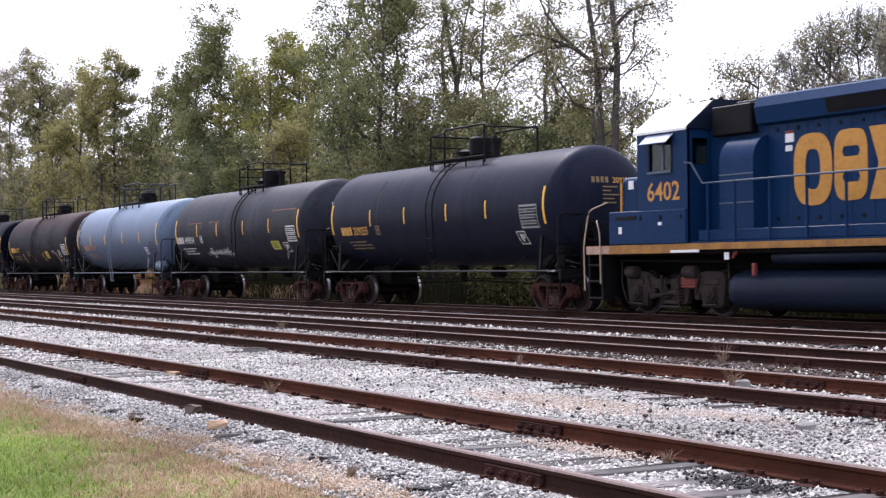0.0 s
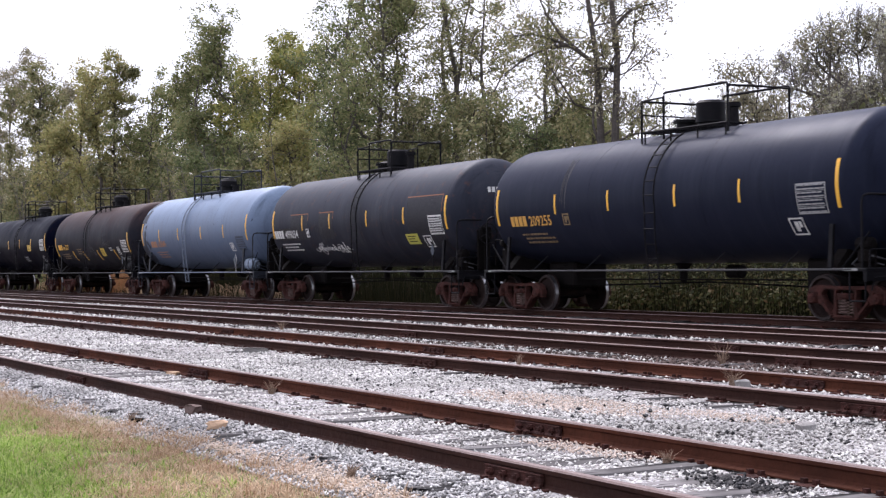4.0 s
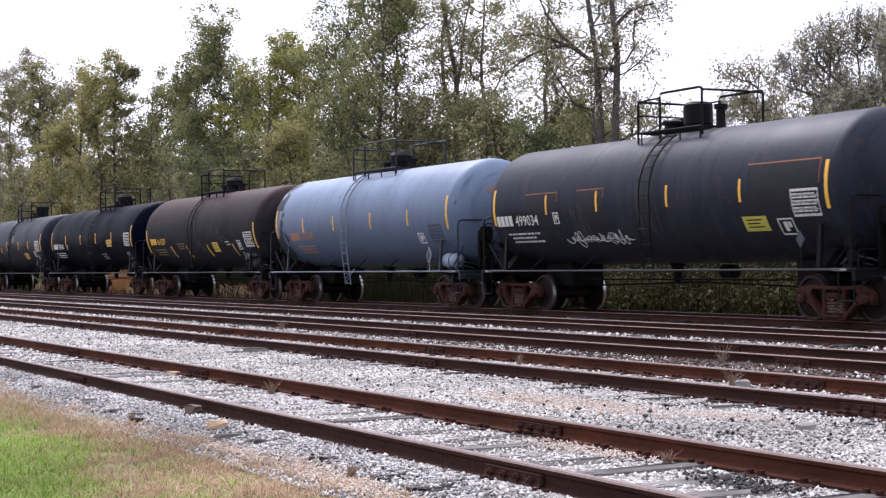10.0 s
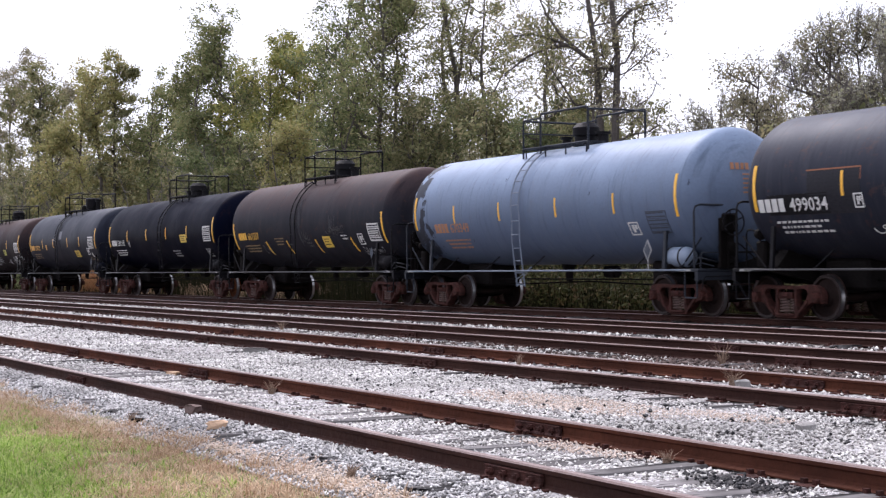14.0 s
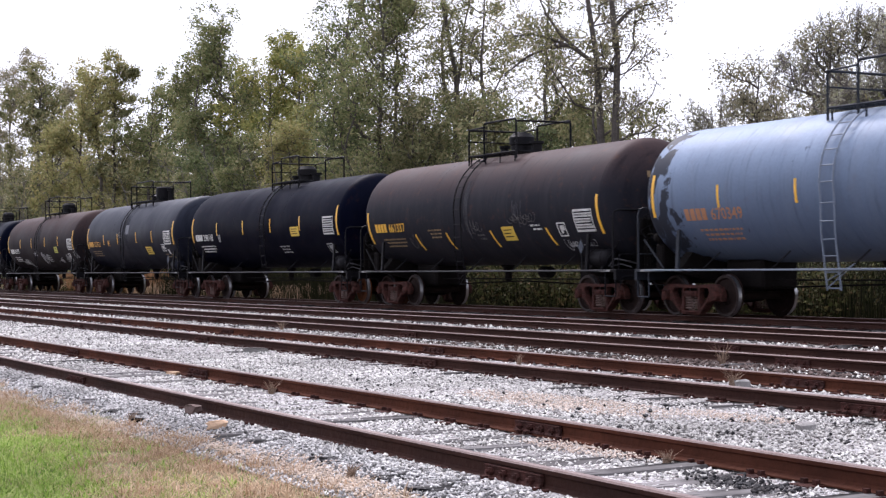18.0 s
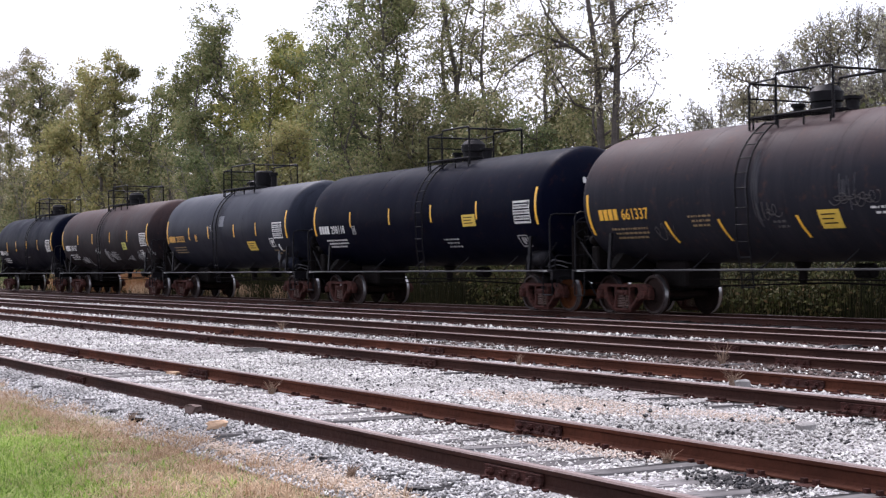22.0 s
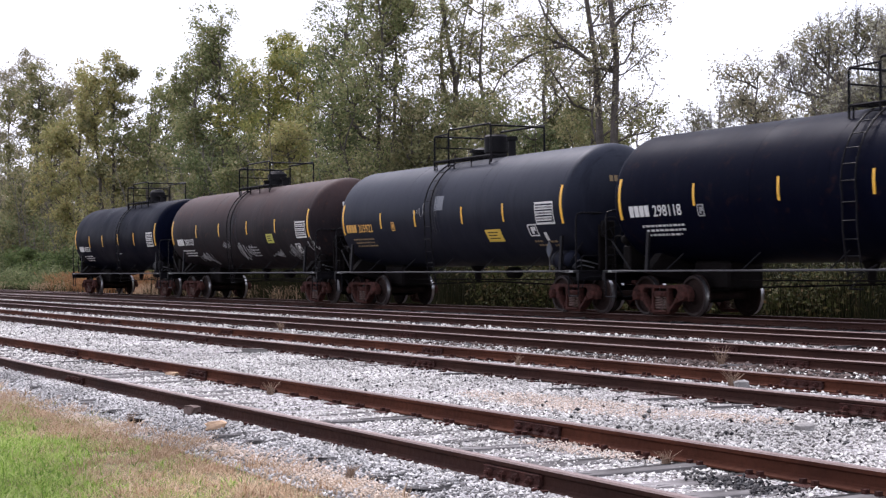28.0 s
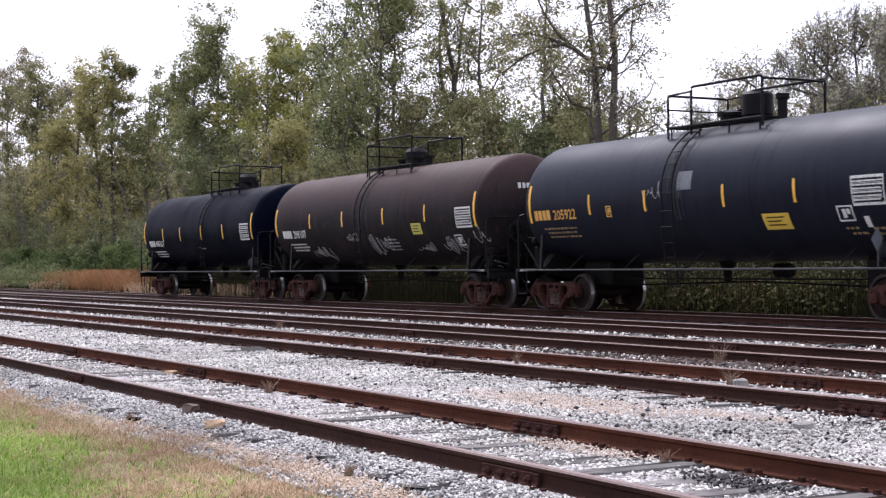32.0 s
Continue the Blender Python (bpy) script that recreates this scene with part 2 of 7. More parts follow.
    def prism(self, outline, y0, y1):
        """An outline of (x, z) pushed from y0 to y1."""
        n = len(outline)
        vs = [(x, y0, z) for x, z in outline] + [(x, y1, z) for x, z in outline]
        return self.add(vs, [tuple(range(n)), tuple(range(2 * n - 1, n - 1, -1))] + [(i, (i + 1) % n, n + (i + 1) % n, n + i) for i in range(n)])

    def extrude_x(self, outline, x0, x1):
        """An outline of (y, z) pushed from x0 to x1."""
        n = len(outline)
        vs = [(x0, y, z) for y, z in outline] + [(x1, y, z) for y, z in outline]
        return self.add(vs, [tuple(range(n)), tuple(range(2 * n - 1, n - 1, -1))] + [(i, (i + 1) % n, n + (i + 1) % n, n + i) for i in range(n)])

    def mesh(self, name, material, smooth=None):
        me = bpy.data.meshes.new(name)
        me.from_pydata(self.v, [], self.f)
        bm = bmesh.new()
        bm.from_mesh(me)
        bmesh.ops.recalc_face_normals(bm, faces=bm.faces)
        bm.to_mesh(me)
        bm.free()
        me.materials.append(material)
        if smooth is not None:
            me.polygons.foreach_set("use_smooth", [True] * len(me.polygons))
            me.set_sharp_from_angle(angle=radians(smooth))
        return me


def part(name, geo, material, parent=None, label="", smooth=None, at=None):
    """Links a Geo or a mesh as one mesh object, under parent if there is one."""
    me = geo.mesh(name, material, smooth) if isinstance(geo, Geo) else geo
    ob = new(name, me)
    if parent:
        ob.parent = parent
    if at:
        ob.matrix_local = at if isinstance(at, Matrix) else Matrix.Translation(at)
    return tagged(ob, label) if label else ob


def thing(name, at, label, category, group="", kind=""):
    ob = new(name)
    ob.matrix_world = at if isinstance(at, Matrix) else Matrix.Translation(at)
    return tagged(ob, label, category, group, kind)


def bulk(name, verts, tris, material, label, category, kind="stuff", smooth=False):
    """One big mesh from arrays of vertices and equal-sized faces."""
    verts, tris = np.asarray(verts, np.float32), np.asarray(tris, np.int32)
    k = tris.shape[1]
    me = bpy.data.meshes.new(name)
    me.vertices.add(len(verts))
    me.vertices.foreach_set("co", verts.ravel())
    me.loops.add(tris.size)
    me.loops.foreach_set("vertex_index", tris.ravel())
    me.polygons.add(len(tris))
    me.polygons.foreach_set("loop_start", np.arange(0, tris.size, k, dtype=np.int32))
    me.polygons.foreach_set("loop_total", np.full(len(tris), k, np.int32))
    if smooth:
        me.polygons.foreach_set("use_smooth", np.ones(len(tris), bool))
    me.update(calc_edges=True)
    me.materials.append(material)
    return tagged(new(name, me), label, category, "", kind)


from mathutils.geometry import tessellate_polygon

# ---- ground ----
GROUND_Z = -0.21
BED_Z = -0.150     # the top of the ballast, just under the rails' feet


def bed_top(y):
    """The height of the ballast: it slopes up from the grass, then lies level."""
    return np.interp(y, [3.70, 4.25, 4.58, 4.66, 24.0, 25.0], [GROUND_Z - 0.01, BED_Z + 0.018, BED_Z + 0.024, BED_Z, BED_Z, GROUND_Z - 0.02])


def ground_material():
    m, n, l, p = stuff_nodes("earth_and_grass")
    co = n.new("ShaderNodeTexCoord").outputs["Object"]
    big, mid, fine = noise_at(n, l, co, 0.35, 5), noise_at(n, l, co, 2.5, 6), noise_at(n, l, co, 40.0, 4)
    col = blend(n, l, span(n, l, big, 0.4, 0.62), (0.10, 0.12, 0.035), (0.22, 0.16, 0.085))
    col = blend(n, l, span(n, l, mid, 0.4, 0.7, 0, 0.7), col, (0.16, 0.12, 0.065))
    col = blend(n, l, span(n, l, fine, 0.4, 0.7, 0, 0.6), col, (0.05, 0.045, 0.02))
    l.new(col, p.inputs["Base Color"])
    p.inputs["Roughness"].default_value = 0.95
    bumped(n, l, p, fine, 0.8, 0.04)
    return m


def ballast_material(name, light, mid_c, dark):
    m, n, l, p = stuff_nodes(name)
    co = n.new("ShaderNodeTexCoord").outputs["Object"]
    vo = n.new("ShaderNodeTexVoronoi")
    vo.inputs["Scale"].default_value = 30
    l.new(co, vo.inputs["Vector"])
    hs = n.new("ShaderNodeSeparateColor")
    l.new(vo.outputs["Color"], hs.inputs[0])
    col = blend(n, l, hs.outputs[0], mid_c, light)
    col = blend(n, l, span(n, l, vo.outputs["Distance"], 0.25, 0.6), col, dark)
    col = blend(n, l, span(n, l, noise_at(n, l, co, 0.7, 5), 0.45, 0.75, 0, 0.55), col, (0.16, 0.13, 0.11))
    l.new(col, p.inputs["Base Color"])
    p.inputs["Roughness"].default_value = 0.9
    b = n.new("ShaderNodeBump")
    b.invert = True
    b.inputs["Strength"].default_value, b.inputs["Distance"].default_value = 0.9, 0.03
    l.new(vo.outputs["Distance"], b.inputs["Height"])
    l.new(b.outputs[0], p.inputs["Normal"])
    return m


def island_material(name, colors, rough=0.85, translucent=0.0):
    """A material whose colour differs from one loose piece to the next."""
    m, n, l, p = stuff_nodes(name)
    rnd = n.new("ShaderNodeNewGeometry").outputs["Random Per Island"]
    ramp = n.new("ShaderNodeValToRGB")
    els = ramp.color_ramp.elements
    while len(els) < len(colors):
        els.new(0.5)
    for i, c in enumerate(colors):
        els[i].position, els[i].color = i / max(len(colors) - 1, 1), (*c, 1)
    l.new(rnd, ramp.inputs[0])
    co = n.new("ShaderNodeTexCoord").outputs["Object"]
    tone = blend(n, l, span(n, l, noise_at(n, l, co, 0.45, 4), 0.35, 0.65, 0, 0.45), ramp.outputs[0], tuple(x * 0.55 for x in colors[0]))
    l.new(tone, p.inputs["Base Color"])
    p.inputs["Roughness"].default_value, p.inputs["Specular IOR Level"].default_value = rough, 0.12
    if translucent:
        tr, mx = n.new("ShaderNodeBsdfTranslucent"), n.new("ShaderNodeMixShader")
        l.new(tone, tr.inputs[0])
        mx.inputs[0].default_value = translucent
        out = n["Material Output"]
        l.new(p.outputs[0], mx.inputs[1])
        l.new(tr.outputs[0], mx.inputs[2])
        l.new(mx.outputs[0], out.inputs[0])
    return m


M_GROUND = ground_material()
M_BALLAST = ballast_material("pale_ballast", (0.66, 0.65, 0.67), (0.46, 0.45, 0.465), (0.16, 0.145, 0.14))
M_DIRTY = ballast_material("dirty_ballast", (0.23, 0.185, 0.165), (0.115, 0.085, 0.075), (0.036, 0.026, 0.024))
M_STONES = island_material("pale_stones", [(0.06, 0.055, 0.052), (0.37, 0.36, 0.345), (0.58, 0.57, 0.545), (0.77, 0.755, 0.72)], 0.9)
M_SHOULDER = island_material("grey_shoulder_stones", [(0.08, 0.078, 0.076), (0.29, 0.287, 0.285), (0.48, 0.472, 0.465), (0.66, 0.65, 0.64)], 0.9)
M_COALS = island_material("dark_lumps", [(0.012, 0.012, 0.014), (0.03, 0.03, 0.033), (0.06, 0.055, 0.055)], 0.7)

# the sheet that reaches the horizon, fine near the tracks and coarse far off
gx = np.concatenate([[-4000, -1500, -600, -320], np.arange(-240, 41, 8.0), [120, 400, 1500, 4000]])
gy = np.concatenate([[-3000, -900, -200, -60, -20], np.arange(-8, 60.1, 2.0), [80, 130, 300, 900, 4000]])
gv = [(x, y, GROUND_Z - 0.03 + (0.16 * max(0, min(1, (y - 25.0) / 4)) if y < 100 else 0.2)) for y in gy for x in gx]
gf = [(j * len(gx) + i, j * len(gx) + i + 1, (j + 1) * len(gx) + i + 1, (j + 1) * len(gx) + i) for j in range(len(gy) - 1) for i in range(len(gx) - 1)]
bulk("ground", gv, gf, M_GROUND, "flat rail yard ground of earth and rough grass", "ground", "structure", True)


def bed(name, y0, y1, material, label, low=0.0, step=0.5):
    """A bed of ballast along the tracks with an uneven top and ragged sides."""
    xs = np.concatenate([np.arange(-420, -70, 6.0), np.arange(-70, 22, step)])
    ys = np.arange(y0, y1 + 0.01, 0.42)
    vs, fs = [], []
    for j, y in enumerate(ys):
        edge = j in (0, len(ys) - 1)
        for x in xs:
            w = noise.noise(Vector((x * 0.6, y * 0.9, 3.1)))
            vs.append((x, y + (0.25 * w if edge else 0), GROUND_Z - 0.06 if edge else float(bed_top(y)) - low + 0.022 * w))
    for j in range(len(ys) - 1):
        for i in range(len(xs) - 1):
            a = j * len(xs) + i
            fs.append((a, a + 1, a + 1 + len(xs), a + len(xs)))
    return bulk(name, vs, fs, material, label, "ballast", "structure", True)


bed("ballast_bed", 3.70, 12.3, M_BALLAST, "bed of pale grey crushed stone ballast under the tracks")
bed("ballast_bed_far", 12.3, 25.0, M_DIRTY, "bed of grimy brown-grey ballast under the far tracks", 0.01, 1.0)

# ---- tracks ----
RAIL_LINES = [(4.615, 6.12), (9.17, 10.675), (12.82, 14.325), (16.88, 18.385), (LANE - 0.753, LANE + 0.753)]
RAIL_H = 0.137


def rail_profile():
    half = [(0.064, -RAIL_H), (0.064, -RAIL_H + 0.010), (0.020, -RAIL_H + 0.024), (0.008, -RAIL_H + 0.038), (0.008, -0.046), (0.030, -0.034), (0.033, -0.011), (0.025, -0.001)]
    return half + [(-y, z) for y, z in reversed(half)]


def rail_mesh(material, x0, x1):
    prof = rail_profile()
    xs = list(np.arange(x0, x1, 3.0)) + [x1]
    vs = [(x, y, z) for x in xs for y, z in prof]
    k = len(prof)
    fs = [(i * k + j, i * k + (j + 1) % k, (i + 1) * k + (j + 1) % k, (i + 1) * k + j) for i in range(len(xs) - 1) for j in range(k)]
    fs += [tuple(range(k)), tuple((len(xs) - 1) * k + j for j in range(k))]
    me = Geo().add(vs, fs).mesh("rail", material)
    me.materials.append(M_HEAD)
    for p in me.polygons:
        if p.normal.z > 0.6 and p.center.z > -0.02:
            p.material_index = 1
    return me


def joint_bar():
    """A fishplate with its four bolts, on the camera's side of the rail."""
    g = Geo()
    for s in (-1, 1):
        g.extrude_x([(s * 0.012, -0.040), (s * 0.043, -0.046), (s * 0.036, -0.066), (s * 0.038, -0.096), (s * 0.060, -0.118), (s * 0.020, -0.118)], -0.31, 0.31)
        for i in range(4):
            x = -0.225 + 0.15 * i
            g.lathe([(s * 0.036, 0.024), (s * 0.064, 0.024)], (x, 0, -0.080), "y", 6)
            g.lathe([(s * 0.064, 0.012), (s * 0.083, 0.012)], (x, 0, -0.080), "y", 6)
    return g.mesh("joint_bar", M_RUSTY)


def tie_mesh(seed):
    rnd = random.Random(seed)
    g = Geo().box(-0.115, -1.3, -0.185, 0.115, 1.3, 0.0, 0.018)
    g.v = [(x + rnd.uniform(-0.012, 0.012), y + rnd.uniform(-0.05, 0.05), z + rnd.uniform(-0.008, 0.004)) for x, y, z in g.v]
    return g.mesh("tie", M_TIE)


def spike_mesh():
    """A tie plate with four spikes."""
    g = Geo().box(-0.09, -0.18, -0.012, 0.09, 0.18, 0.006)
    for sx in (-0.05, 0.05):
        for sy in (-0.085, 0.085):
            g.box(sx - 0.014, sy - 0.018, 0.0, sx + 0.014, sy + 0.018, 0.035)
    return g


JOINTS = {0: ((-7.66, -16.99, -28.9), (-9.81, -17.28, -22.77)), 1: ((-9.59, -17.42, -25.73, -33.74), (-12.08, -20.01, -28.5, -35.91, -44.65)),
          2: ((-14.7, -25.0, -35.17), (-17.86, -28.14, -33.69, -38.38)), 3: ((-33.0, -45.0), (-36.0, -48.0)), 4: ((-37.0,), (-40.0,))}
JOINT = joint_bar()
TIES = [tie_mesh(i) for i in range(7)]
rnd = random.Random(4)
TIE_AT = [[] for _ in RAIL_LINES]
for k, (ya, yb) in enumerate(RAIL_LINES):
    mid = (ya + yb) / 2
    track = thing("railroad_track", (0, mid, 0), ["rusty yard track half buried in pale ballast beside the grass", "rusty jointed yard track in pale ballast",
                  "dull brown yard track in grimy ballast", "dull brown yard track in grimy ballast", "main track of dark worn rails carrying the train"][k], "railroad track", "parallel yard tracks", "structure")
    for side, y in enumerate((ya - mid, yb - mid)):
        mat = M_RAIL if (k < 2 and side == 1) or k == 0 and side == 1 else M_RAILDARK
        part("rail", rail_mesh(mat, -430.0, 30.0), mat, track, at=(0, y, 0))
        for x in JOINTS[k][side]:
            part("joint_bar", JOINT, M_RUSTY, track, at=(x, y, 0))
    # ties, one by one where the camera is near, sunk to their top faces in the stone
    spikes = Geo()
    x = -75.0 if k < 3 else -70.0
    while x < 2.0:
        sink = rnd.uniform(-0.018, 0.012) - (0.008 if k == 1 else 0.0)
        skew = rnd.uniform(-3.0, 3.0)
        TIE_AT[k].append((x, math.tan(radians(skew))))
        part("tie", TIES[rnd.randrange(7)], M_TIE, track, at=pose(x, rnd.uniform(-0.32, 0.10) if k == 1 else rnd.uniform(-0.12, 0.12), BED_Z + 0.012 + sink, rnd.uniform(-0.8, 0.8), rnd.uniform(-2, 2), skew))
        if -60 < x:
            for y in (ya - mid, yb - mid):
                g = spike_mesh()
                spikes.add([(vx + x, vy + y, vz - RAIL_H - 0.004) for vx, vy, vz in g.v], g.f)
        x += 0.53 + rnd.uniform(-0.06, 0.06)
    sp = part("tie_plates", spikes, M_RUSTY, track)
    tagged(sp, "rusty tie plates with spikes", kind="stuff")


# ---- loose ballast ----
def stones(name, n, area, size, material, label, seed, lift=0.0, keep=None, category="ballast"):
    """Many loose, angular stones lying on the bed: each a squashed, jittered octahedron."""
    rng = np.random.default_rng(seed)
    x0, x1, y0, y1 = area
    x, y = rng.uniform(x0, x1, n), rng.uniform(y0, y1, n)
    if keep is not None:
        m = keep(x, y, rng)
        x, y = x[m], y[m]
    n = len(x)
    r = rng.uniform(size[0], size[1], n) * rng.uniform(0.7, 1.0, n)
    unit = np.array([(1, 0, 0), (-1, 0, 0), (0, 1, 0), (0, -1, 0), (0, 0, 1), (0, 0, -1)], float)
    v = unit[None] + rng.uniform(-0.45, 0.45, (n, 6, 3))
    v *= r[:, None, None] * np.stack([rng.uniform(0.8, 1.3, n), rng.uniform(0.7, 1.1, n), rng.uniform(0.5, 0.9, n)], 1)[:, None]
    a = rng.uniform(0, 6.283, n)
    c, s = np.cos(a)[:, None], np.sin(a)[:, None]
    vx, vy = v[..., 0] * c - v[..., 1] * s, v[..., 0] * s + v[..., 1] * c
    v = np.stack([vx + x[:, None], vy + y[:, None], v[..., 2] + (bed_top(y) + lift + r * 0.08 + rng.uniform(0, 0.012, n))[:, None]], -1)
    f = np.array([(0, 2, 4), (2, 1, 4), (1, 3, 4), (3, 0, 4), (2, 0, 5), (0, 3, 5)])
    return bulk(name, v.reshape(-1, 3), (f[None] + 6 * np.arange(n)[:, None, None]).reshape(-1, 3), material, label, category)


def off_rails(x, y, rng):
    ok = np.ones(len(x), bool)
    for pair in RAIL_LINES:
        for ry in pair:
            ok &= np.abs(y - ry) > 0.075
    return ok


def near_track(x, y, rng):
    """Stones keep off the rails and mostly off the tops of the ties, which lie half bare."""
    ok = off_rails(x, y, rng)
    for k, (ya, yb) in enumerate(RAIL_LINES[:3]):
        tx = np.array([e[0] for e in TIE_AT[k]])
        tk = np.array([e[1] for e in TIE_AT[k]])
        i = np.clip(np.searchsorted(tx, x), 1, len(tx) - 1)
        i = np.where(np.abs(tx[i] - x) < np.abs(tx[i - 1] - x), i, i - 1)
        v = y - (ya + yb) / 2
        bare = np.array([noise.noise(Vector((a * 0.5, b * 0.8, 7.0 + k))) for a, b in zip(x, y)])
        ok &= ~((np.abs(v) < 1.25) & (np.abs(x + v * tk[i] - tx[i]) < 0.10) & (rng.uniform(0, 1, len(x)) < np.clip(np.where(v < -0.75, 0.50 if k == 0 else 0.30, 0.72 if k == 0 else 0.85) + 1.2 * bare, 0.08, 0.97)))
    return ok


PALE = "loose pale crushed stones of the yard ballast"
stones("ballast_stones", 72000, (-22, -6.5, 4.35, 8.9), (0.009, 0.023), M_STONES, PALE, 1, -0.004, near_track)
stones("shoulder_stones", 30000, (-22, -6.5, 3.72, 4.62), (0.008, 0.020), M_SHOULDER, "fine grey crushed stone on the ballast shoulder", 7, -0.002, near_track)
stones("ballast_stones", 22000, (-42, -22, 4.0, 9.0), (0.016, 0.036), M_STONES, PALE, 5, -0.004, near_track)
stones("ballast_stones", 10000, (-70, -42, 4.2, 12.5), (0.03, 0.055), M_STONES, PALE, 2, 0.0, near_track)
stones("ballast_stones", 22000, (-42, -8, 8.9, 13.0), (0.013, 0.030), M_STONES, PALE, 3, 0.0, near_track)
stones("ballast_stones", 8000, (-75, -12, 14.7, 16.5), (0.016, 0.036), M_STONES, PALE, 16, 0.0, off_rails)
stones("ballast_stones", 5000, (-90, -14, 18.8, 20.2), (0.03, 0.05), M_STONES, PALE, 17, 0.0, off_rails)
stones("ballast_stones", 6000, (-60, -12, 13.0, 17.0), (0.02, 0.045), M_STONES, PALE, 6, 0.0, near_track)
stones("ballast_stones", 5000, (-120, -70, 4.5, 12.5), (0.04, 0.08), M_STONES, PALE, 4, 0.0, off_rails)


def clumped(cx, cy, rx, ry):
    return lambda x, y, rng: ((x - cx) / rx) ** 2 + ((y - cy) / ry) ** 2 < rng.uniform(0.1, 1, len(x))


# spilt coal by the near rail, and single dark lumps among the pale stone
stones("spilt_coal", 1100, (-8.2, -5.9, 5.40, 6.0), (0.008, 0.026), M_COALS, "black heap of spilt coal lumps inside the near track", 8, 0.015, clumped(-7.02, 5.72, 0.62, 0.22), "coal")
stones("dark_lumps", 110, (-17, -7, 6.4, 8.9), (0.012, 0.036), M_COALS, "dark lumps lying scattered on the pale ballast", 9, 0.02, off_rails, "coal")
M_DEBRIS = island_material("tie_debris", [(0.030, 0.022, 0.020), (0.070, 0.050, 0.045), (0.13, 0.10, 0.09), (0.045, 0.030, 0.026)], 0.9)


def strewn(x, y, rng):
    """Splinters lie thickest in patches between the second and the third track."""
    lie = np.array([noise.noise(Vector((a * 0.35, b * 1.6, 21.0))) for a, b in zip(x, y)])
    return off_rails(x, y, rng) & (rng.uniform(0, 1, len(x)) < np.clip(0.40 + 1.9 * lie, 0.03, 1) * np.clip((x + 20) / 5, 0.15, 1))


stones("tie_debris", 5200, (-24, -9, 11.25, 12.70), (0.018, 0.050), M_DEBRIS, "dark splinters and rusty scraps strewn on the ballast", 51, 0.012, strewn, "debris")
stones("tie_debris", 1500, (-30, -12, 14.6, 16.6), (0.018, 0.045), M_DEBRIS, "dark rusty scraps strewn between the rails", 52, 0.012, strewn, "debris")
M_TAN = surface("tan_stone", (0.50, 0.34, 0.22), (0.58, 0.42, 0.30), 0.9, 0, 4, 30, 0.5)


M_BROWNSTONE = surface("brown_stone", (0.12, 0.085, 0.075), (0.18, 0.13, 0.115), 0.9, 0, 4, 30, 0.5)


def rock(name, x, y, size, mat, label, seed):
    """One loose block or rock with broken faces."""
    r = random.Random(seed)
    sx, sy, sz = size
    g = Geo().box(-sx / 2, -sy / 2, 0, sx / 2, sy / 2, sz, min(size) * 0.2)
    g.v = [(a + r.uniform(-0.16, 0.16) * sx, b + r.uniform(-0.16, 0.16) * sy, c + r.uniform(-0.12, 0.12) * sz if c > 0.02 else c) for a, b, c in g.v]
    return tagged(part(name, g, mat, at=pose(x, y, float(bed_top(y)) - 0.004, 0, 0, r.uniform(0, 90))), label, "rock")


rock("stone_block", -12.85, 4.48, (0.13, 0.10, 0.08), M_BROWNSTONE, "small grey-brown block beside the near rail", 1)
rock("sandstone_block", -11.55, 4.22, (0.14, 0.10, 0.07), M_TAN, "small tan sandstone block on the ballast shoulder", 2)
rock("dark_rock", -12.8, 3.97, (0.08, 0.07, 0.045), M_GRIME, "small dark rock at the grass edge", 3)
rock("tan_rock", -17.9, 6.0, (0.13, 0.10, 0.06), M_TAN, "tan rock between the near rails", 4)
rock("grey_rock", -22.2, 8.75, (0.34, 0.16, 0.08), M_ROCK, "low grey rock beside the second track", 5)
rock("grey_rock", -12.6, 10.3, (0.15, 0.12, 0.09), M_ROCK, "pale grey rock between the second track's rails", 6)
rock("grey_rock", -9.1, 8.05, (0.11, 0.10, 0.07), M_ROCK, "pale grey rock on the ballast", 7)
# patches of tan grit washed over the stone
M_GRIT = island_material("tan_grit", [(0.42, 0.33, 0.27), (0.55, 0.45, 0.38), (0.66, 0.57, 0.50), (0.50, 0.41, 0.34)], 0.95)
for i, (sx, sy, rx, ry, n) in enumerate(((-12.0, 7.75, 1.9, 0.55, 6500), (-9.6, 3.98, 1.6, 0.2, 1500), (-12.5, 3.78, 1.2, 0.18, 1100), (-8.9, 5.9, 0.9, 0.24, 1600), (-10.2, 8.2, 0.9, 0.3, 1500))):
    stones("tan_grit", n, (sx - rx, sx + rx, sy - ry, sy + ry), (0.005, 0.013), M_GRIT, "thin wash of tan grit over the pale ballast", 60 + i, 0.012, clumped(sx, sy, rx, ry), "grit")


M_SAND = island_material("pinkish_sand", [(0.36, 0.29, 0.23), (0.48, 0.39, 0.31), (0.60, 0.50, 0.41), (0.42, 0.35, 0.29)], 0.95)
for i, (sx, sy, rx, ry, n) in enumerate(((-13.4, 3.74, 1.1, 0.13, 3000), (-8.5, 3.92, 1.2, 0.13, 3000), (-10.6, 3.92, 0.8, 0.08, 900), (-16.4, 3.72, 1.4, 0.10, 1500))):
    stones("bare_sand", n, (sx - rx, sx + rx, sy - ry, sy + ry), (0.006, 0.014), M_SAND, "bare pinkish sand between the grass and the ballast", 80 + i, 0.010, clumped(sx, sy, rx, ry), "sand")


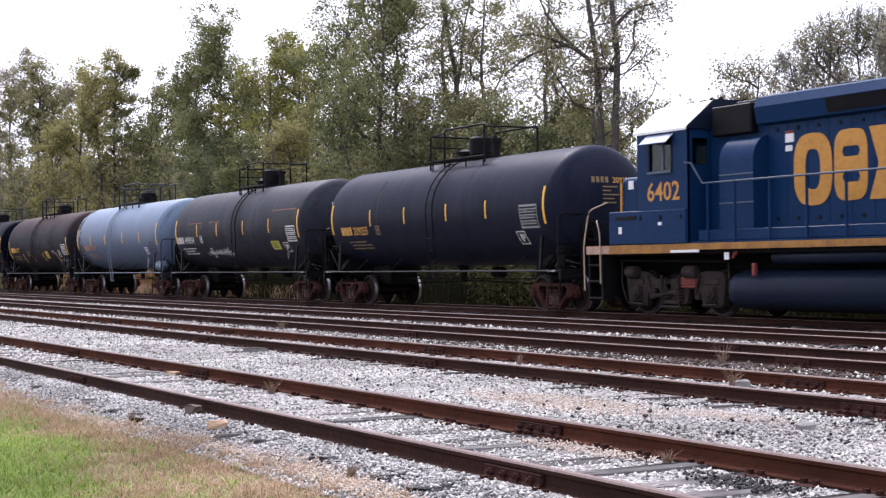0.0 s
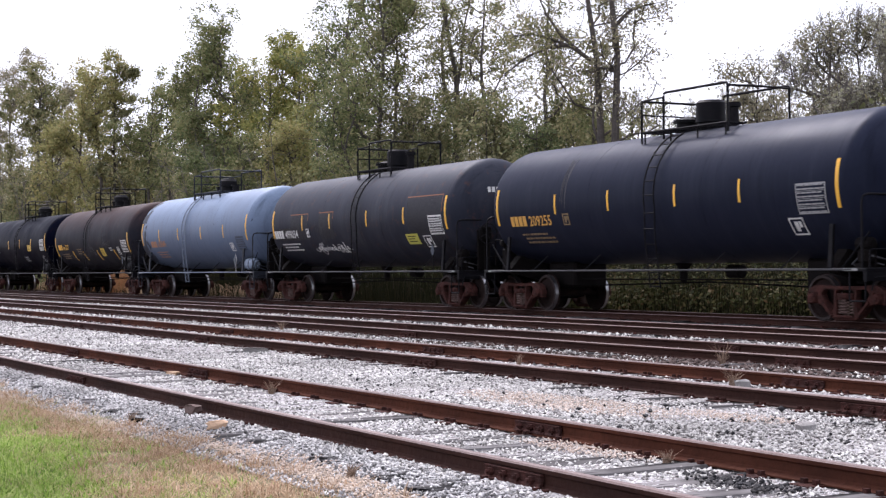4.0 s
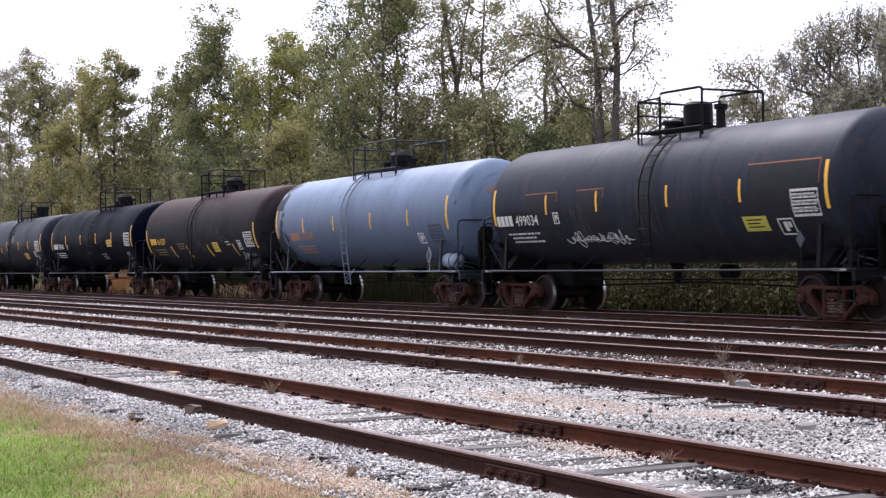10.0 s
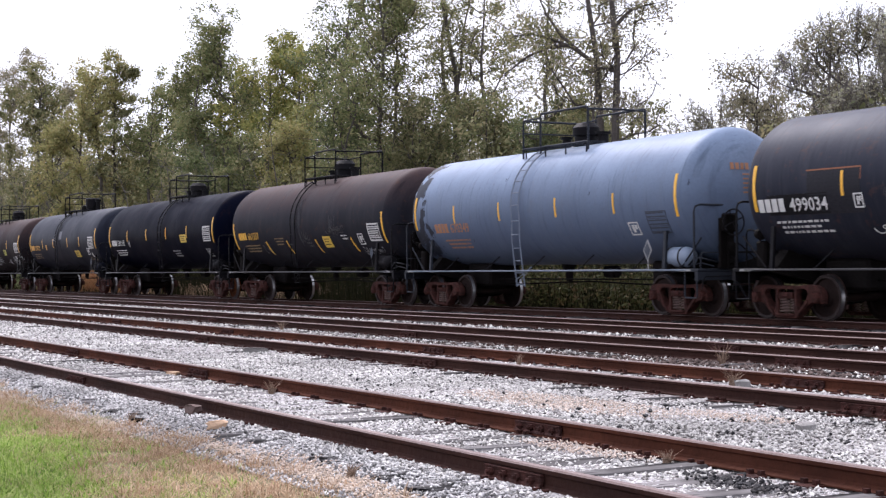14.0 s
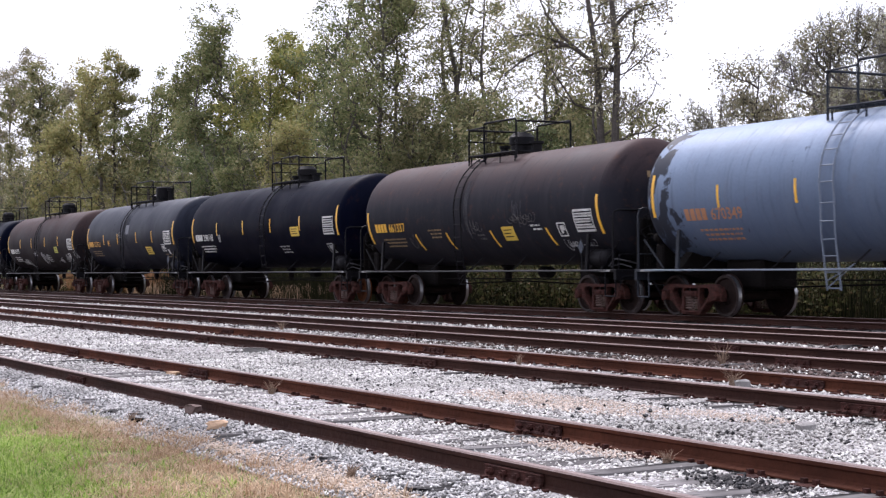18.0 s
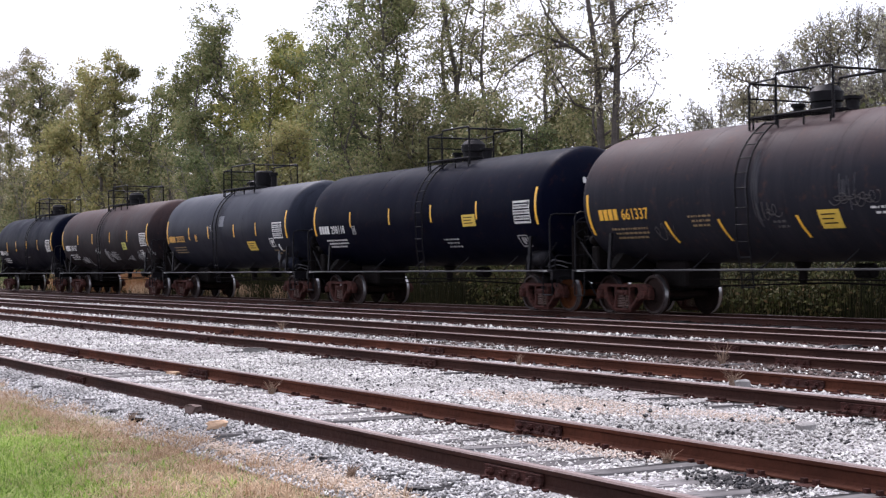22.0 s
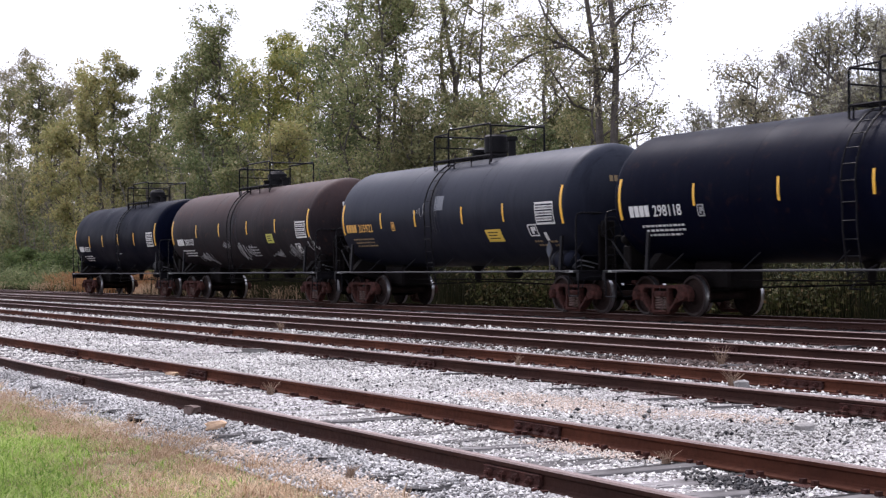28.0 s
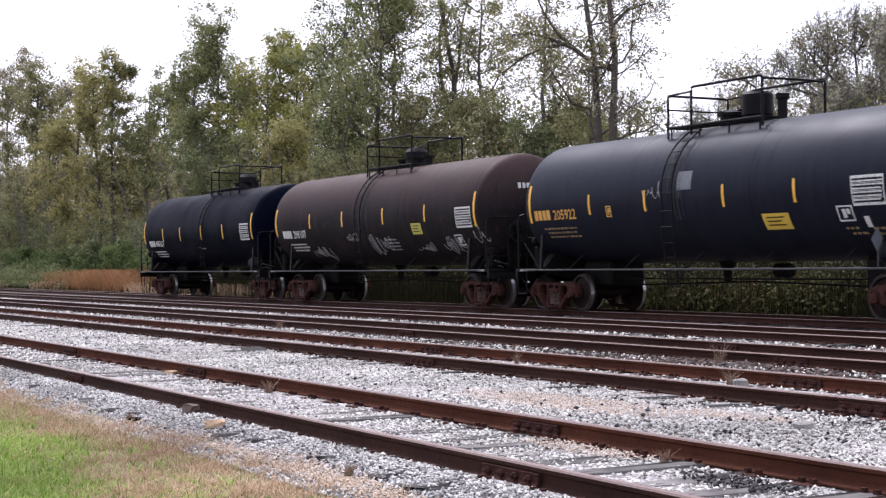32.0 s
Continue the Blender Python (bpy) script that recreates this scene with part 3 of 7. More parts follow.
# ---- writing on things ----
def flat_text(words, height):
    """The outline of words as a mesh's vertices and faces, centred, lying in (x, y)."""
    cu = bpy.data.curves.new("words", "FONT")
    cu.body, cu.size, cu.align_x, cu.resolution_u, cu.offset = words, height * 1.4, "CENTER", 2, height * 0.016
    ob = new("words", cu)
    bpy.context.view_layer.update()
    me = ob.to_mesh()
    vs, fs = [tuple(v.co) for v in me.vertices], [tuple(p.vertices) for p in me.polygons]
    ob.to_mesh_clear()
    bpy.data.objects.remove(ob)
    bpy.data.curves.remove(cu)
    return vs, fs


# ---- tank cars ----
RADIUS, AXIS_Z = 1.52, 2.69


def wrap(x, z, proud=0.006, r=RADIUS):
    """A place on the tank's camera-side flank, from its place along the car and the height."""
    a = math.asin(max(-0.99, min(0.99, (z - AXIS_Z) / r)))
    return (x, -(r + proud) * math.cos(a), AXIS_Z + (r + proud) * math.sin(a))


def decal(g, x0, x1, z0, z1, proud=0.006, slant=0.0):
    """A thin plate bent round the flank."""
    nz = max(2, int((z1 - z0) / 0.08) + 1)
    vs, fs = [], []
    for p in (proud, 0.0):
        for j in range(nz + 1):
            z = z0 + (z1 - z0) * j / nz
            for x in (x0, x1):
                vs.append(wrap(x + slant * (j / nz - 0.5), z, p))
    m = 2 * (nz + 1)
    for j in range(nz):
        fs.append((2 * j, 2 * j + 1, 2 * j + 3, 2 * j + 2))
        for e in (0, 1):
            fs.append((2 * j + e, 2 * j + 2 + e, m + 2 * j + 2 + e, m + 2 * j + e))
    fs += [(0, 1, m + 1, m), (m - 2, m - 1, 2 * m - 1, 2 * m - 2)]
    return g.add(vs, fs)


def frame_lines(g, x0, x1, z0, z1, w=0.02):
    for a, b, c, d in ((x0, x1, z0, z0 + w), (x0, x1, z1 - w, z1), (x0, x0 + w, z0, z1), (x1 - w, x1, z0, z1)):
        decal(g, a, b, c, d, 0.007)
    return g


def data_table(car, x, z, w, h, mat, name="data_panel"):
    """A printed panel: a frame, rows of small bars and columns."""
    g = frame_lines(Geo(), x - w / 2, x + w / 2, z - h / 2, z + h / 2, 0.022)
    rows = 8 if mat is not M_INK else 6
    r = random.Random(int(abs(x) * 100))
    for i in range(rows):
        zz = z - h / 2 + h * (i + 0.5) / rows
        xx = x - w / 2 + 0.04
        if i % 2:
            decal(g, x - w / 2, x + w / 2, zz + h / rows / 2 - 0.004, zz + h / rows / 2 + 0.004, 0.007)
        while xx < x + w / 2 - 0.1:
            ww = min(w * r.uniform(0.07, 0.24), x + w / 2 - 0.03 - xx)
            decal(g, xx, xx + ww, zz - 0.014, zz + 0.016, 0.008)
            xx += ww + 0.025
    return part(name, g, mat, car)


def small_lines(car, x, z, w, rows, mat, name="small_lettering", hgt=0.042, gap=0.10, seed=1):
    r, g = random.Random(seed), Geo()
    for i in range(rows):
        xx = x + (0.1 if i else 0)
        while xx < x + w * r.uniform(0.75, 1.0):
            ww = r.uniform(0.03, 0.15)
            decal(g, xx, xx + ww, z - i * gap, z - i * gap + hgt, 0.006)
            xx += ww + 0.05
    return tagged(part(name, g, mat, car), kind="stuff")


def bent_text(car, words, x, z, height, mat, name="number"):
    vs, fs = flat_text(words, height)
    wid = max(v[0] for v in vs) - min(v[0] for v in vs)
    g = Geo().add([wrap(x + vx, z + vy - height / 2, 0.012) for vx, vy, _ in vs], fs)
    return tagged(part(name, g, mat, car), kind="stuff"), wid


def scrawl(car, x, z, w, h, mat, seed):
    """Loose cursive strokes of pale paint on the flank."""
    r, g = random.Random(seed), Geo()
    px = x
    while px < x + w:
        ww, turns, ph, a, b = r.uniform(0.25, 0.55), r.uniform(1.2, 3.0), r.uniform(0, 6.3), r.uniform(0.05, 0.14), h * r.uniform(0.45, 1.0)
        pts = []
        for i in range(26):
            q = i / 25
            t = ph + 6.283 * turns * q
            pts.append(wrap(px + ww * q + a * math.cos(t), z + b * math.sin(t) * (0.6 + 0.4 * math.sin(3 * q + ph)) + 0.15 * h * q, 0.005))
        g.tube(pts, r.uniform(0.006, 0.011), 4)
        px += ww * r.uniform(0.5, 0.9)
    return tagged(part("graffiti", g, mat, car), "pale scribbled graffiti", kind="stuff")


def cast_plate(name, outline, holes, y0, y1, material, bevel=0.018, extra=None):
    """A thick casting: an outline of (x, z) with holes through it, its edges rounded."""
    loops = [[Vector((x, z, 0)) for x, z in loop] for loop in [outline] + holes]
    flat = [p for loop in loops for p in loop]
    tris = tessellate_polygon(loops)
    n = len(flat)
    bm = bmesh.new()
    vs = [bm.verts.new((p.x, y, p.y)) for y in (y0, y1) for p in flat]
    for t in tris:
        bm.faces.new([vs[i] for i in t])
        bm.faces.new([vs[n + i] for i in reversed(t)])
    o = 0
    for loop in loops:
        k = len(loop)
        for i in range(k):
            j = (i + 1) % k
            bm.faces.new((vs[o + i], vs[o + j], vs[n + o + j], vs[n + o + i]))
        o += k
    bmesh.ops.dissolve_limit(bm, angle_limit=0.01, verts=bm.verts, edges=bm.edges)
    bmesh.ops.recalc_face_normals(bm, faces=bm.faces)
    sharp = [e for e in bm.edges if len(e.link_faces) == 2 and abs(e.calc_face_angle(0)) > 1.2]
    bmesh.ops.bevel(bm, geom=sharp, offset=bevel, segments=2, affect="EDGES", profile=0.5, clamp_overlap=True)
    if extra:
        vv = [bm.verts.new(v) for v in extra.v]
        for f in extra.f:
            bm.faces.new([vv[i] for i in f])
    bmesh.ops.recalc_face_normals(bm, faces=bm.faces)
    me = bpy.data.meshes.new(name)
    bm.to_mesh(me)
    bm.free()
    me.materials.append(material)
    me.polygons.foreach_set("use_smooth", [True] * len(me.polygons))
    me.set_sharp_from_angle(angle=radians(38))
    return me


def side_frame():
    """A cast side frame: top chord, diagonals down to the spring seat, two tear-drop windows and a bolster opening."""
    half = [(0.0, 0.695), (0.45, 0.70), (0.66, 0.715), (0.84, 0.705), (0.97, 0.66), (1.05, 0.57), (1.075, 0.45), (1.06, 0.34), (1.015, 0.34), (1.015, 0.565), (0.765, 0.565), (0.765, 0.36), (0.70, 0.33),
            (0.62, 0.31), (0.50, 0.19), (0.36, 0.075), (0.28, 0.045), (0.0, 0.045)]
    outline = half + [(-x, z) for x, z in reversed(half[1:-1])]
    tear = [(0.31, 0.62), (0.48, 0.64), (0.61, 0.615), (0.655, 0.54), (0.56, 0.36), (0.42, 0.195), (0.35, 0.185), (0.31, 0.30)]
    nest = [(-0.25, 0.12), (-0.25, 0.58), (-0.21, 0.625), (0.21, 0.625), (0.25, 0.58), (0.25, 0.12)]
    ex = Geo()
    for s in (-1, 1):
        for dy in (-1, 1):
            ex.lathe([(dy * 0.03, 0.115), (dy * 0.10, 0.112), (dy * 0.14, 0.095), (dy * 0.145, 0.05), (dy * 0.16, 0.045), (dy * 0.16, 0.01)], (0.889 * s, 0, 0.457), "y", 16)
    # flanges along the diagonals and the bolster end with its wear plates
    for s in (-1, 1):
        ex.prism([(s * 0.67, 0.37), (s * 0.63, 0.42), (s * 0.33, 0.13), (s * 0.37, 0.09)], -0.105, 0.105)
    ex.box(-0.215, -0.10, 0.43, 0.215, 0.10, 0.56, 0.02)
    ex.box(-0.12, -0.135, 0.47, 0.12, -0.11, 0.53, 0.01)
    ex.box(-0.26, -0.13, 0.085, 0.26, 0.13, 0.13, 0.01)
    return cast_plate("side_frame", outline, [tear, [(-x, z) for x, z in reversed(tear)], nest], -0.075, 0.075, M_RUSTY, 0.018, ex)


def spring_mesh(r=0.062, wire=0.0165, z0=0.14, high=0.285, steel=None):
    """One coil spring standing on its seat."""
    return Geo().tube([(r * math.cos(a * 0.9), r * math.sin(a * 0.9), z0 + high * a / 34) for a in range(0, 35)], wire, 5).mesh("coil_spring", steel or M_SPRING)


def wheelset_mesh(r=0.457, name="wheelset", disc=None):
    g = Geo()
    g.lathe([(-1.06, 0.07), (-0.90, 0.075), (-0.86, 0.09), (0.86, 0.09), (0.90, 0.075), (1.06, 0.07)], (0, 0, 0), "y", 12)
    n0 = len(g.f)
    for s in (-1, 1):
        prof = [(0.835, 0.10), (0.85, 0.16), (0.80, 0.20), (0.775, r - 0.09), (0.83, r - 0.065), (0.832, r - 0.012), (0.82, r - 0.004), (0.735, r + 0.002), (0.72, r + 0.022), (0.700, r + 0.024), (0.690, r + 0.004), (0.692, r - 0.07), (0.73, r - 0.10), (0.755, 0.2), (0.72, 0.15), (0.70, 0.10)]
        g.lathe([(s * a, q) for a, q in prof], (0, 0, 0), "y", 40)
    me = g.mesh(name, disc or M_WHEEL, 35)
    me.materials.append(M_TREAD)
    me.materials.append(M_RIM)
    for p in me.polygons:
        c = p.center
        rad = math.hypot(c.x, c.z)
        if 0.73 < abs(c.y) < 0.815 and rad > r - 0.02 and abs(p.normal.y) < 0.5:
            p.material_index = 1
        elif rad > r - 0.07 and abs(c.y) > 0.8:
            p.material_index = 2
    return me


SIDE_FRAME, SPRINGS, WHEELSET, RUSTY_WHEELSET = side_frame(), spring_mesh(), wheelset_mesh(), wheelset_mesh(disc=M_ORANGE)
WHEELSETS = []


def truck(car, x, rusty=False):
    """A two-axle truck with side frames, springs, bolster and two turning wheelsets."""
    tr = new("truck")
    tr.parent = car
    tr.matrix_local = Matrix.Translation((x, 0, 0))
    tagged(tr, "rusty two-axle truck")
    for s in (-1, 1):
        part("side_frame", SIDE_FRAME, M_RUSTY, tr, at=pose(0, 1.0 * s, 0))
        for cx, cy in ((-0.155, -0.02 * s), (0.0, 0.03 * s), (0.155, -0.02 * s)):
            part("coil_spring", SPRINGS, M_SPRING, tr, at=pose(cx, 1.02 * s + cy, 0))
    part("bolster", Geo().box(-0.20, -0.9, 0.42, 0.20, 0.9, 0.66, 0.03).box(-0.06, -0.7, 0.28, 0.06, 0.7, 0.36), M_GRIME, tr)
    part("brake_beam", Geo().tube([(-0.33, -0.7, 0.36), (-0.30, 0, 0.30), (-0.33, 0.7, 0.36)], 0.035, 6).tube([(0.33, -0.7, 0.36), (0.30, 0, 0.30), (0.33, 0.7, 0.36)], 0.035, 6), M_GRIME, tr)
    for ax in (-0.889, 0.889):
        bright = rusty and ax > 0
        w = part("wheelset", RUSTY_WHEELSET if bright else WHEELSET, M_WHEEL, tr, "wheels with bright orange rust" if bright else "dark steel wheels with bright treads", at=(ax, 0, 0.457))
        WHEELSETS.append((w, (ax, 0, 0.457), 0.457))
    return tr


def tank_mesh(x0, x1, mat, head=0.62):
    prof = []
    for k in range(1, 13):
        a = math.pi / 2 * k / 12
        prof.append((x0 - head * math.cos(a), RADIUS * math.sin(a) ** 0.92))
    prof += [(x0 + 0.9, RADIUS), ((x0 + x1) / 2 - 0.02, RADIUS), ((x0 + x1) / 2 + 0.02, RADIUS), (x1 - 0.9, RADIUS)]
    for k in range(12, 0, -1):
        a = math.pi / 2 * k / 12
        prof.append((x1 + head * math.cos(a), RADIUS * math.sin(a) ** 0.92))
    return Geo().lathe(prof, (0, 0, AXIS_Z), "x", 80).mesh("tank", mat, 40)


def ladder(car, x, low=0.62, mat=None):
    g = Geo()
    lean = lambda z: -1.60 + 0.17 * min(1.0, max(0.0, (1.95 - z) / 1.3))
    for s in (-0.19, 0.19):
        pts = [(x + s, -(RADIUS + 0.09) * math.cos(a), AXIS_Z + (RADIUS + 0.09) * math.sin(a)) for a in [radians(q) for q in range(62, -13, -8)]]
        pts += [(x + s, lean(1.75), 1.75), (x + s, lean(low), low)]
        g.tube(pts, 0.02, 6)
    for i in range(6):
        a = radians(58 - i * 11.5)
        p = (-(RADIUS + 0.09) * math.cos(a), AXIS_Z + (RADIUS + 0.09) * math.sin(a))
        g.tube([(x - 0.19, *p), (x + 0.19, *p)], 0.014, 5)
    for z in (2.3, 1.95, 1.6, 1.28, 0.97, 0.66):
        g.tube([(x - 0.19, lean(z), z), (x + 0.19, lean(z), z)], 0.014, 5)
    for z in (0.66, 0.8):
        g.tube([(x - 0.19, lean(z), z), (x + 0.62, -1.50, 1.12)], 0.012, 5)
    return part("ladder", g, mat or M_BLACK, car)


def curve_pts(pts, r=0.08):
    """Rounds the corners of a line of points."""
    out = [Vector(pts[0])]
    for a, b, c in zip(pts, pts[1:], pts[2:]):
        a, b, c = Vector(a), Vector(b), Vector(c)
        p, q = b + (a - b).normalized() * min(r, (a - b).length / 2), b + (c - b).normalized() * min(r, (c - b).length / 2)
        out += [p, (p + 2 * b + q) / 4, q]
    return out + [Vector(pts[-1])]


def walkway(car, x0, x1, style, mat=None, shift=0.0):
    """The grating on the crown with its safety rail, the manway and the valves."""
    mat = mat or M_BLACK
    top = AXIS_Z + RADIUS
    plat = Geo()
    for s in (-1, 1):
        for i in range(9):
            y = s * (0.38 + 0.055 * i)
            plat.box(x0, min(y, y + 0.012), top - 0.02, x1, max(y, y + 0.012), top + 0.02)
        plat.tube([(x0, s * 0.36, top), (x1, s * 0.36, top)], 0.025, 6)
        plat.tube([(x0, s * 0.86, top), (x1, s * 0.86, top)], 0.03, 6)
        for x in np.linspace(x0 + 0.1, x1 - 0.1, 4):
            plat.box(x - 0.02, min(s * 0.36, s * 0.86), top - 0.03, x + 0.02, max(s * 0.36, s * 0.86), top)
            plat.tube([(x, s * 0.84, top), (x, s * 0.84, AXIS_Z + math.sqrt(RADIUS ** 2 - 0.84 ** 2) - 0.03)], 0.022, 6)
    part("grating", plat, mat, car)
    hi = top + 0.86
    rail = Geo()
    yr = 0.86
    rail.tube(curve_pts([(x0, -yr, top - 0.25), (x0, -yr, hi - 0.12), (x0, yr, hi - 0.12), (x0, yr, top - 0.25)]), 0.028, 8)
    for s in (-1, 1):
        rail.tube(curve_pts([(x0 + 0.85, s * yr, top - 0.2), (x0 + 0.85, s * yr, hi), (x1, s * yr, hi), (x1, s * yr, top - 0.2)]), 0.03, 8)
        rail.tube([(x0, s * yr, hi - 0.12), (x0 + 0.85, s * yr, hi - 0.10)], 0.022, 6)
    rail.tube(curve_pts([(x1, -yr, hi - 0.06), (x1 + 0.02, 0, hi - 0.05), (x1, yr, hi - 0.06)]), 0.026, 8)
    rail.tube([(x0, -yr, top + 0.42), (x0, yr, top + 0.42)], 0.02, 6)
    part("safety_rail", rail, mat, car)
    cx = (x0 + x1) / 2 + shift
    if style == "box":
        part("valve_housing", Geo().lathe([(-0.1, 0.30), (0.14, 0.30), (0.16, 0.34), (0.60, 0.34), (0.66, 0.28)], (cx + 0.25, 0, top), "z", 20), M_BLACK, car, smooth=40)
        part("manway", Geo().lathe([(-0.1, 0.26), (0.22, 0.26), (0.22, 0.33), (0.28, 0.33), (0.30, 0.2), (0.36, 0.06)], (cx - 0.62, 0, top), "z", 20).tube([(cx - 0.8, -0.2, top + 0.3), (cx - 0.4, 0.2, top + 0.34)], 0.03, 6), M_BLACK, car, smooth=40)
        part("vent_pipe", Geo().lathe([(-0.1, 0.11), (0.44, 0.11), (0.46, 0.16), (0.56, 0.16)], (cx + 0.95, 0.1, top), "z", 12), M_BLACK, car, smooth=40)
    else:
        part("manway", Geo().lathe([(-0.1, 0.30), (0.24, 0.30), (0.26, 0.35), (0.46, 0.35), (0.58, 0.24), (0.60, 0.05)], (cx + 0.15, 0, top), "z", 20), M_BLACK, car, smooth=40)
        part("valve", Geo().lathe([(-0.1, 0.12), (0.20, 0.12), (0.22, 0.16), (0.28, 0.16)], (cx - 0.6, -0.1, top), "z", 12), M_BLACK, car, smooth=40)
        part("valve", Geo().lathe([(-0.1, 0.14), (0.24, 0.14), (0.25, 0.20), (0.31, 0.20)], (cx + 0.85, 0.05, top), "z", 12), M_BLACK, car, smooth=40)


def tank_car(name, label, x_left, x_right, spec):
    """A tank car from the places of its two end stripes, in train metres."""
    mid, half = (x_left + x_right) / 2, (x_right - x_left) / 2
    car = thing("tank_car", (mid, LANE, 0), label, "tank car", "tank cars of the train")
    paint, ink = M_PAINT[spec["paint"]], spec["ink"]
    trim = M_BLUETRIM if spec["paint"] == "blue" else M_BLACK
    loc = lambda x: x - mid
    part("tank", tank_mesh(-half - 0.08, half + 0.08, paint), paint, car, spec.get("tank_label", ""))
    # weld bands and bottom bolsters
    for x in (-half * 0.34, 0.0, half * 0.34):
        g = Geo().lathe([(x - 0.052, RADIUS - 0.01), (x - 0.05, RADIUS + 0.003), (x + 0.05, RADIUS + 0.003), (x + 0.05, RADIUS - 0.01)], (0, 0, AXIS_Z), "x", 72)
        part("weld_band", g, paint, car, smooth=40)
    tl, tr = loc(spec["truck_l"]), loc(spec["truck_r"])
    truck(car, tl)
    truck(car, tr, spec.get("rusty_wheel", False))
    e0, e1 = -half - 0.75, half + 0.75       # the ends of the deck
    for tx, s, e in ((tl, -1, e0), (tr, 1, e1)):
        g = Geo().box(min(tx - s * 0.8, e), -0.30, 0.72, max(tx - s * 0.8, e), 0.30, 1.02, 0.02).box(min(tx - s * 0.5, tx - s * 1.75), -0.5, 0.60, max(tx - s * 0.5, tx - s * 1.75), 0.5, 1.24, 0.06)
        g.extrude_x([(-1.40, 1.08), (-1.40, 0.98), (-0.3, 0.74), (0.3, 0.74), (1.40, 0.98), (1.40, 1.08), (1.1, 1.42), (0.8, 1.32), (-0.8, 1.32), (-1.1, 1.42)], tx - 0.14, tx + 0.14)
        part("stub_sill", g, M_GRIME, car)
        # end sill, platform and coupler
        part("end_platform", Geo().box(min(e, e - s * 0.95), -1.50, 0.98, max(e, e - s * 0.95), 1.50, 1.05, 0.015).box(min(e, e - s * 0.10), -1.5, 0.80, max(e, e - s * 0.10), 1.5, 0.98), trim, car)
        cp = Geo().box(min(e, e + s * 0.34), -0.09, 0.80, max(e, e + s * 0.34), 0.09, 0.95, 0.02)
        cp.prism([(e + s * 0.30, 0.72), (e + s * 0.30, 1.03), (e + s * 0.46, 1.03), (e + s * 0.46, 0.72)], -0.16, 0.16)
        part("coupler", cp, M_RUSTY, car)
        part("air_hose", Geo().tube(curve_pts([(e - s * 0.1, -0.45, 0.82), (e + s * 0.12, -0.46, 0.70), (e + s * 0.28, -0.38, 0.36), (e + s * 0.45, -0.25, 0.42)], 0.1), 0.022, 6), M_BLACK, car)
        # a tall handrail across the whole end of the platform, with a shorter rail under it
        hx = e - s * 0.14
        part("grab_rail", Geo().tube(curve_pts([(hx, -1.48, 0.98), (hx, -1.48, 2.44), (hx, 1.48, 2.44), (hx, 1.48, 0.98)], 0.16), 0.024, 7), trim, car, "tall handrail across the end platform")
        part("grab_rail", Geo().tube(curve_pts([(e - s * 0.02, -1.40, 1.05), (e - s * 0.02, -1.40, 1.40), (e - s * 0.02, 1.40, 1.40), (e - s * 0.02, 1.40, 1.05)], 0.08), 0.018, 6), trim, car)
        part("uncoupling_lever", Geo().tube(curve_pts([(e + s * 0.06, -1.44, 0.62), (e + s * 0.06, -1.36, 0.88), (e + s * 0.10, -0.3, 0.90), (e + s * 0.22, -0.12, 0.98)], 0.06), 0.014, 5), M_BLACK, car)
        part("step", Geo().tube(curve_pts([(e - s * 0.08, -1.46, 0.98), (e - s * 0.08, -1.46, 0.42), (e - s * 0.5, -1.46, 0.42), (e - s * 0.5, -1.46, 0.98)], 0.04), 0.02, 6), trim, car)
        part("sill_marker", Geo().box(min(e - s * 0.25, e - s * 0.62), -1.512, 0.995, max(e - s * 0.25, e - s * 0.62), -1.498, 1.04), M_GREYLET, car)
        part("end_brace", Geo().tube([(e - s * 0.86, -1.30, 1.05), (e - s * 0.12, -1.30, 1.72)], 0.02, 6), trim, car)
        # the strut from deck to tank
        for q in (-1, 1):
            part("bolster_post", Geo().extrude_x([(q * 1.46, 1.04), (q * 1.40, 1.04), (q * 1.34, 1.9), (q * 1.40, 1.9)], tx - 0.05, tx + 0.05), trim, car)
    # running pipe along both flanks and the braces under it
    for s in (-1, 1):
        part("side_rail", Geo().tube([(e0 + 0.4, s * 1.50, 1.02), (e1 - 0.4, s * 1.50, 1.02)], 0.021, 8), (M_SIDERAIL if trim is M_BLACK else M_PALETRIM) if s < 0 else trim, car, "thin grey side pipe rail")
    for x in np.linspace(-half + 1.7, half - 1.7, 5):
        part("rail_brace", Geo().tube([(x, -1.49, 1.02), (x + 0.2, -1.14, 1.40)], 0.016, 5), M_BLACK, car)
    # brake gear slung under the belly
    part("brake_rigging", Geo().lathe([(-0.22, 0.13), (-0.2, 0.16), (0.2, 0.16), (0.22, 0.13)], (1.2, 0.25, 0.98), "x", 14).tube([(tl + 1.0, 0.1, 0.62), (0.4, 0.1, 0.74), (tr - 1.0, 0.1, 0.62)], 0.022, 6)
         .tube([(tl + 1.0, -0.25, 0.80), (tr - 1.0, -0.25, 0.80)], 0.02, 6).lathe([(0.74, 0.07), (0.84, 0.10), (0.98, 0.10), (1.2, 0.22)], (-0.4, 0, 0), "z", 14), M_GRIME, car)
    rs = spec.get("reservoir")
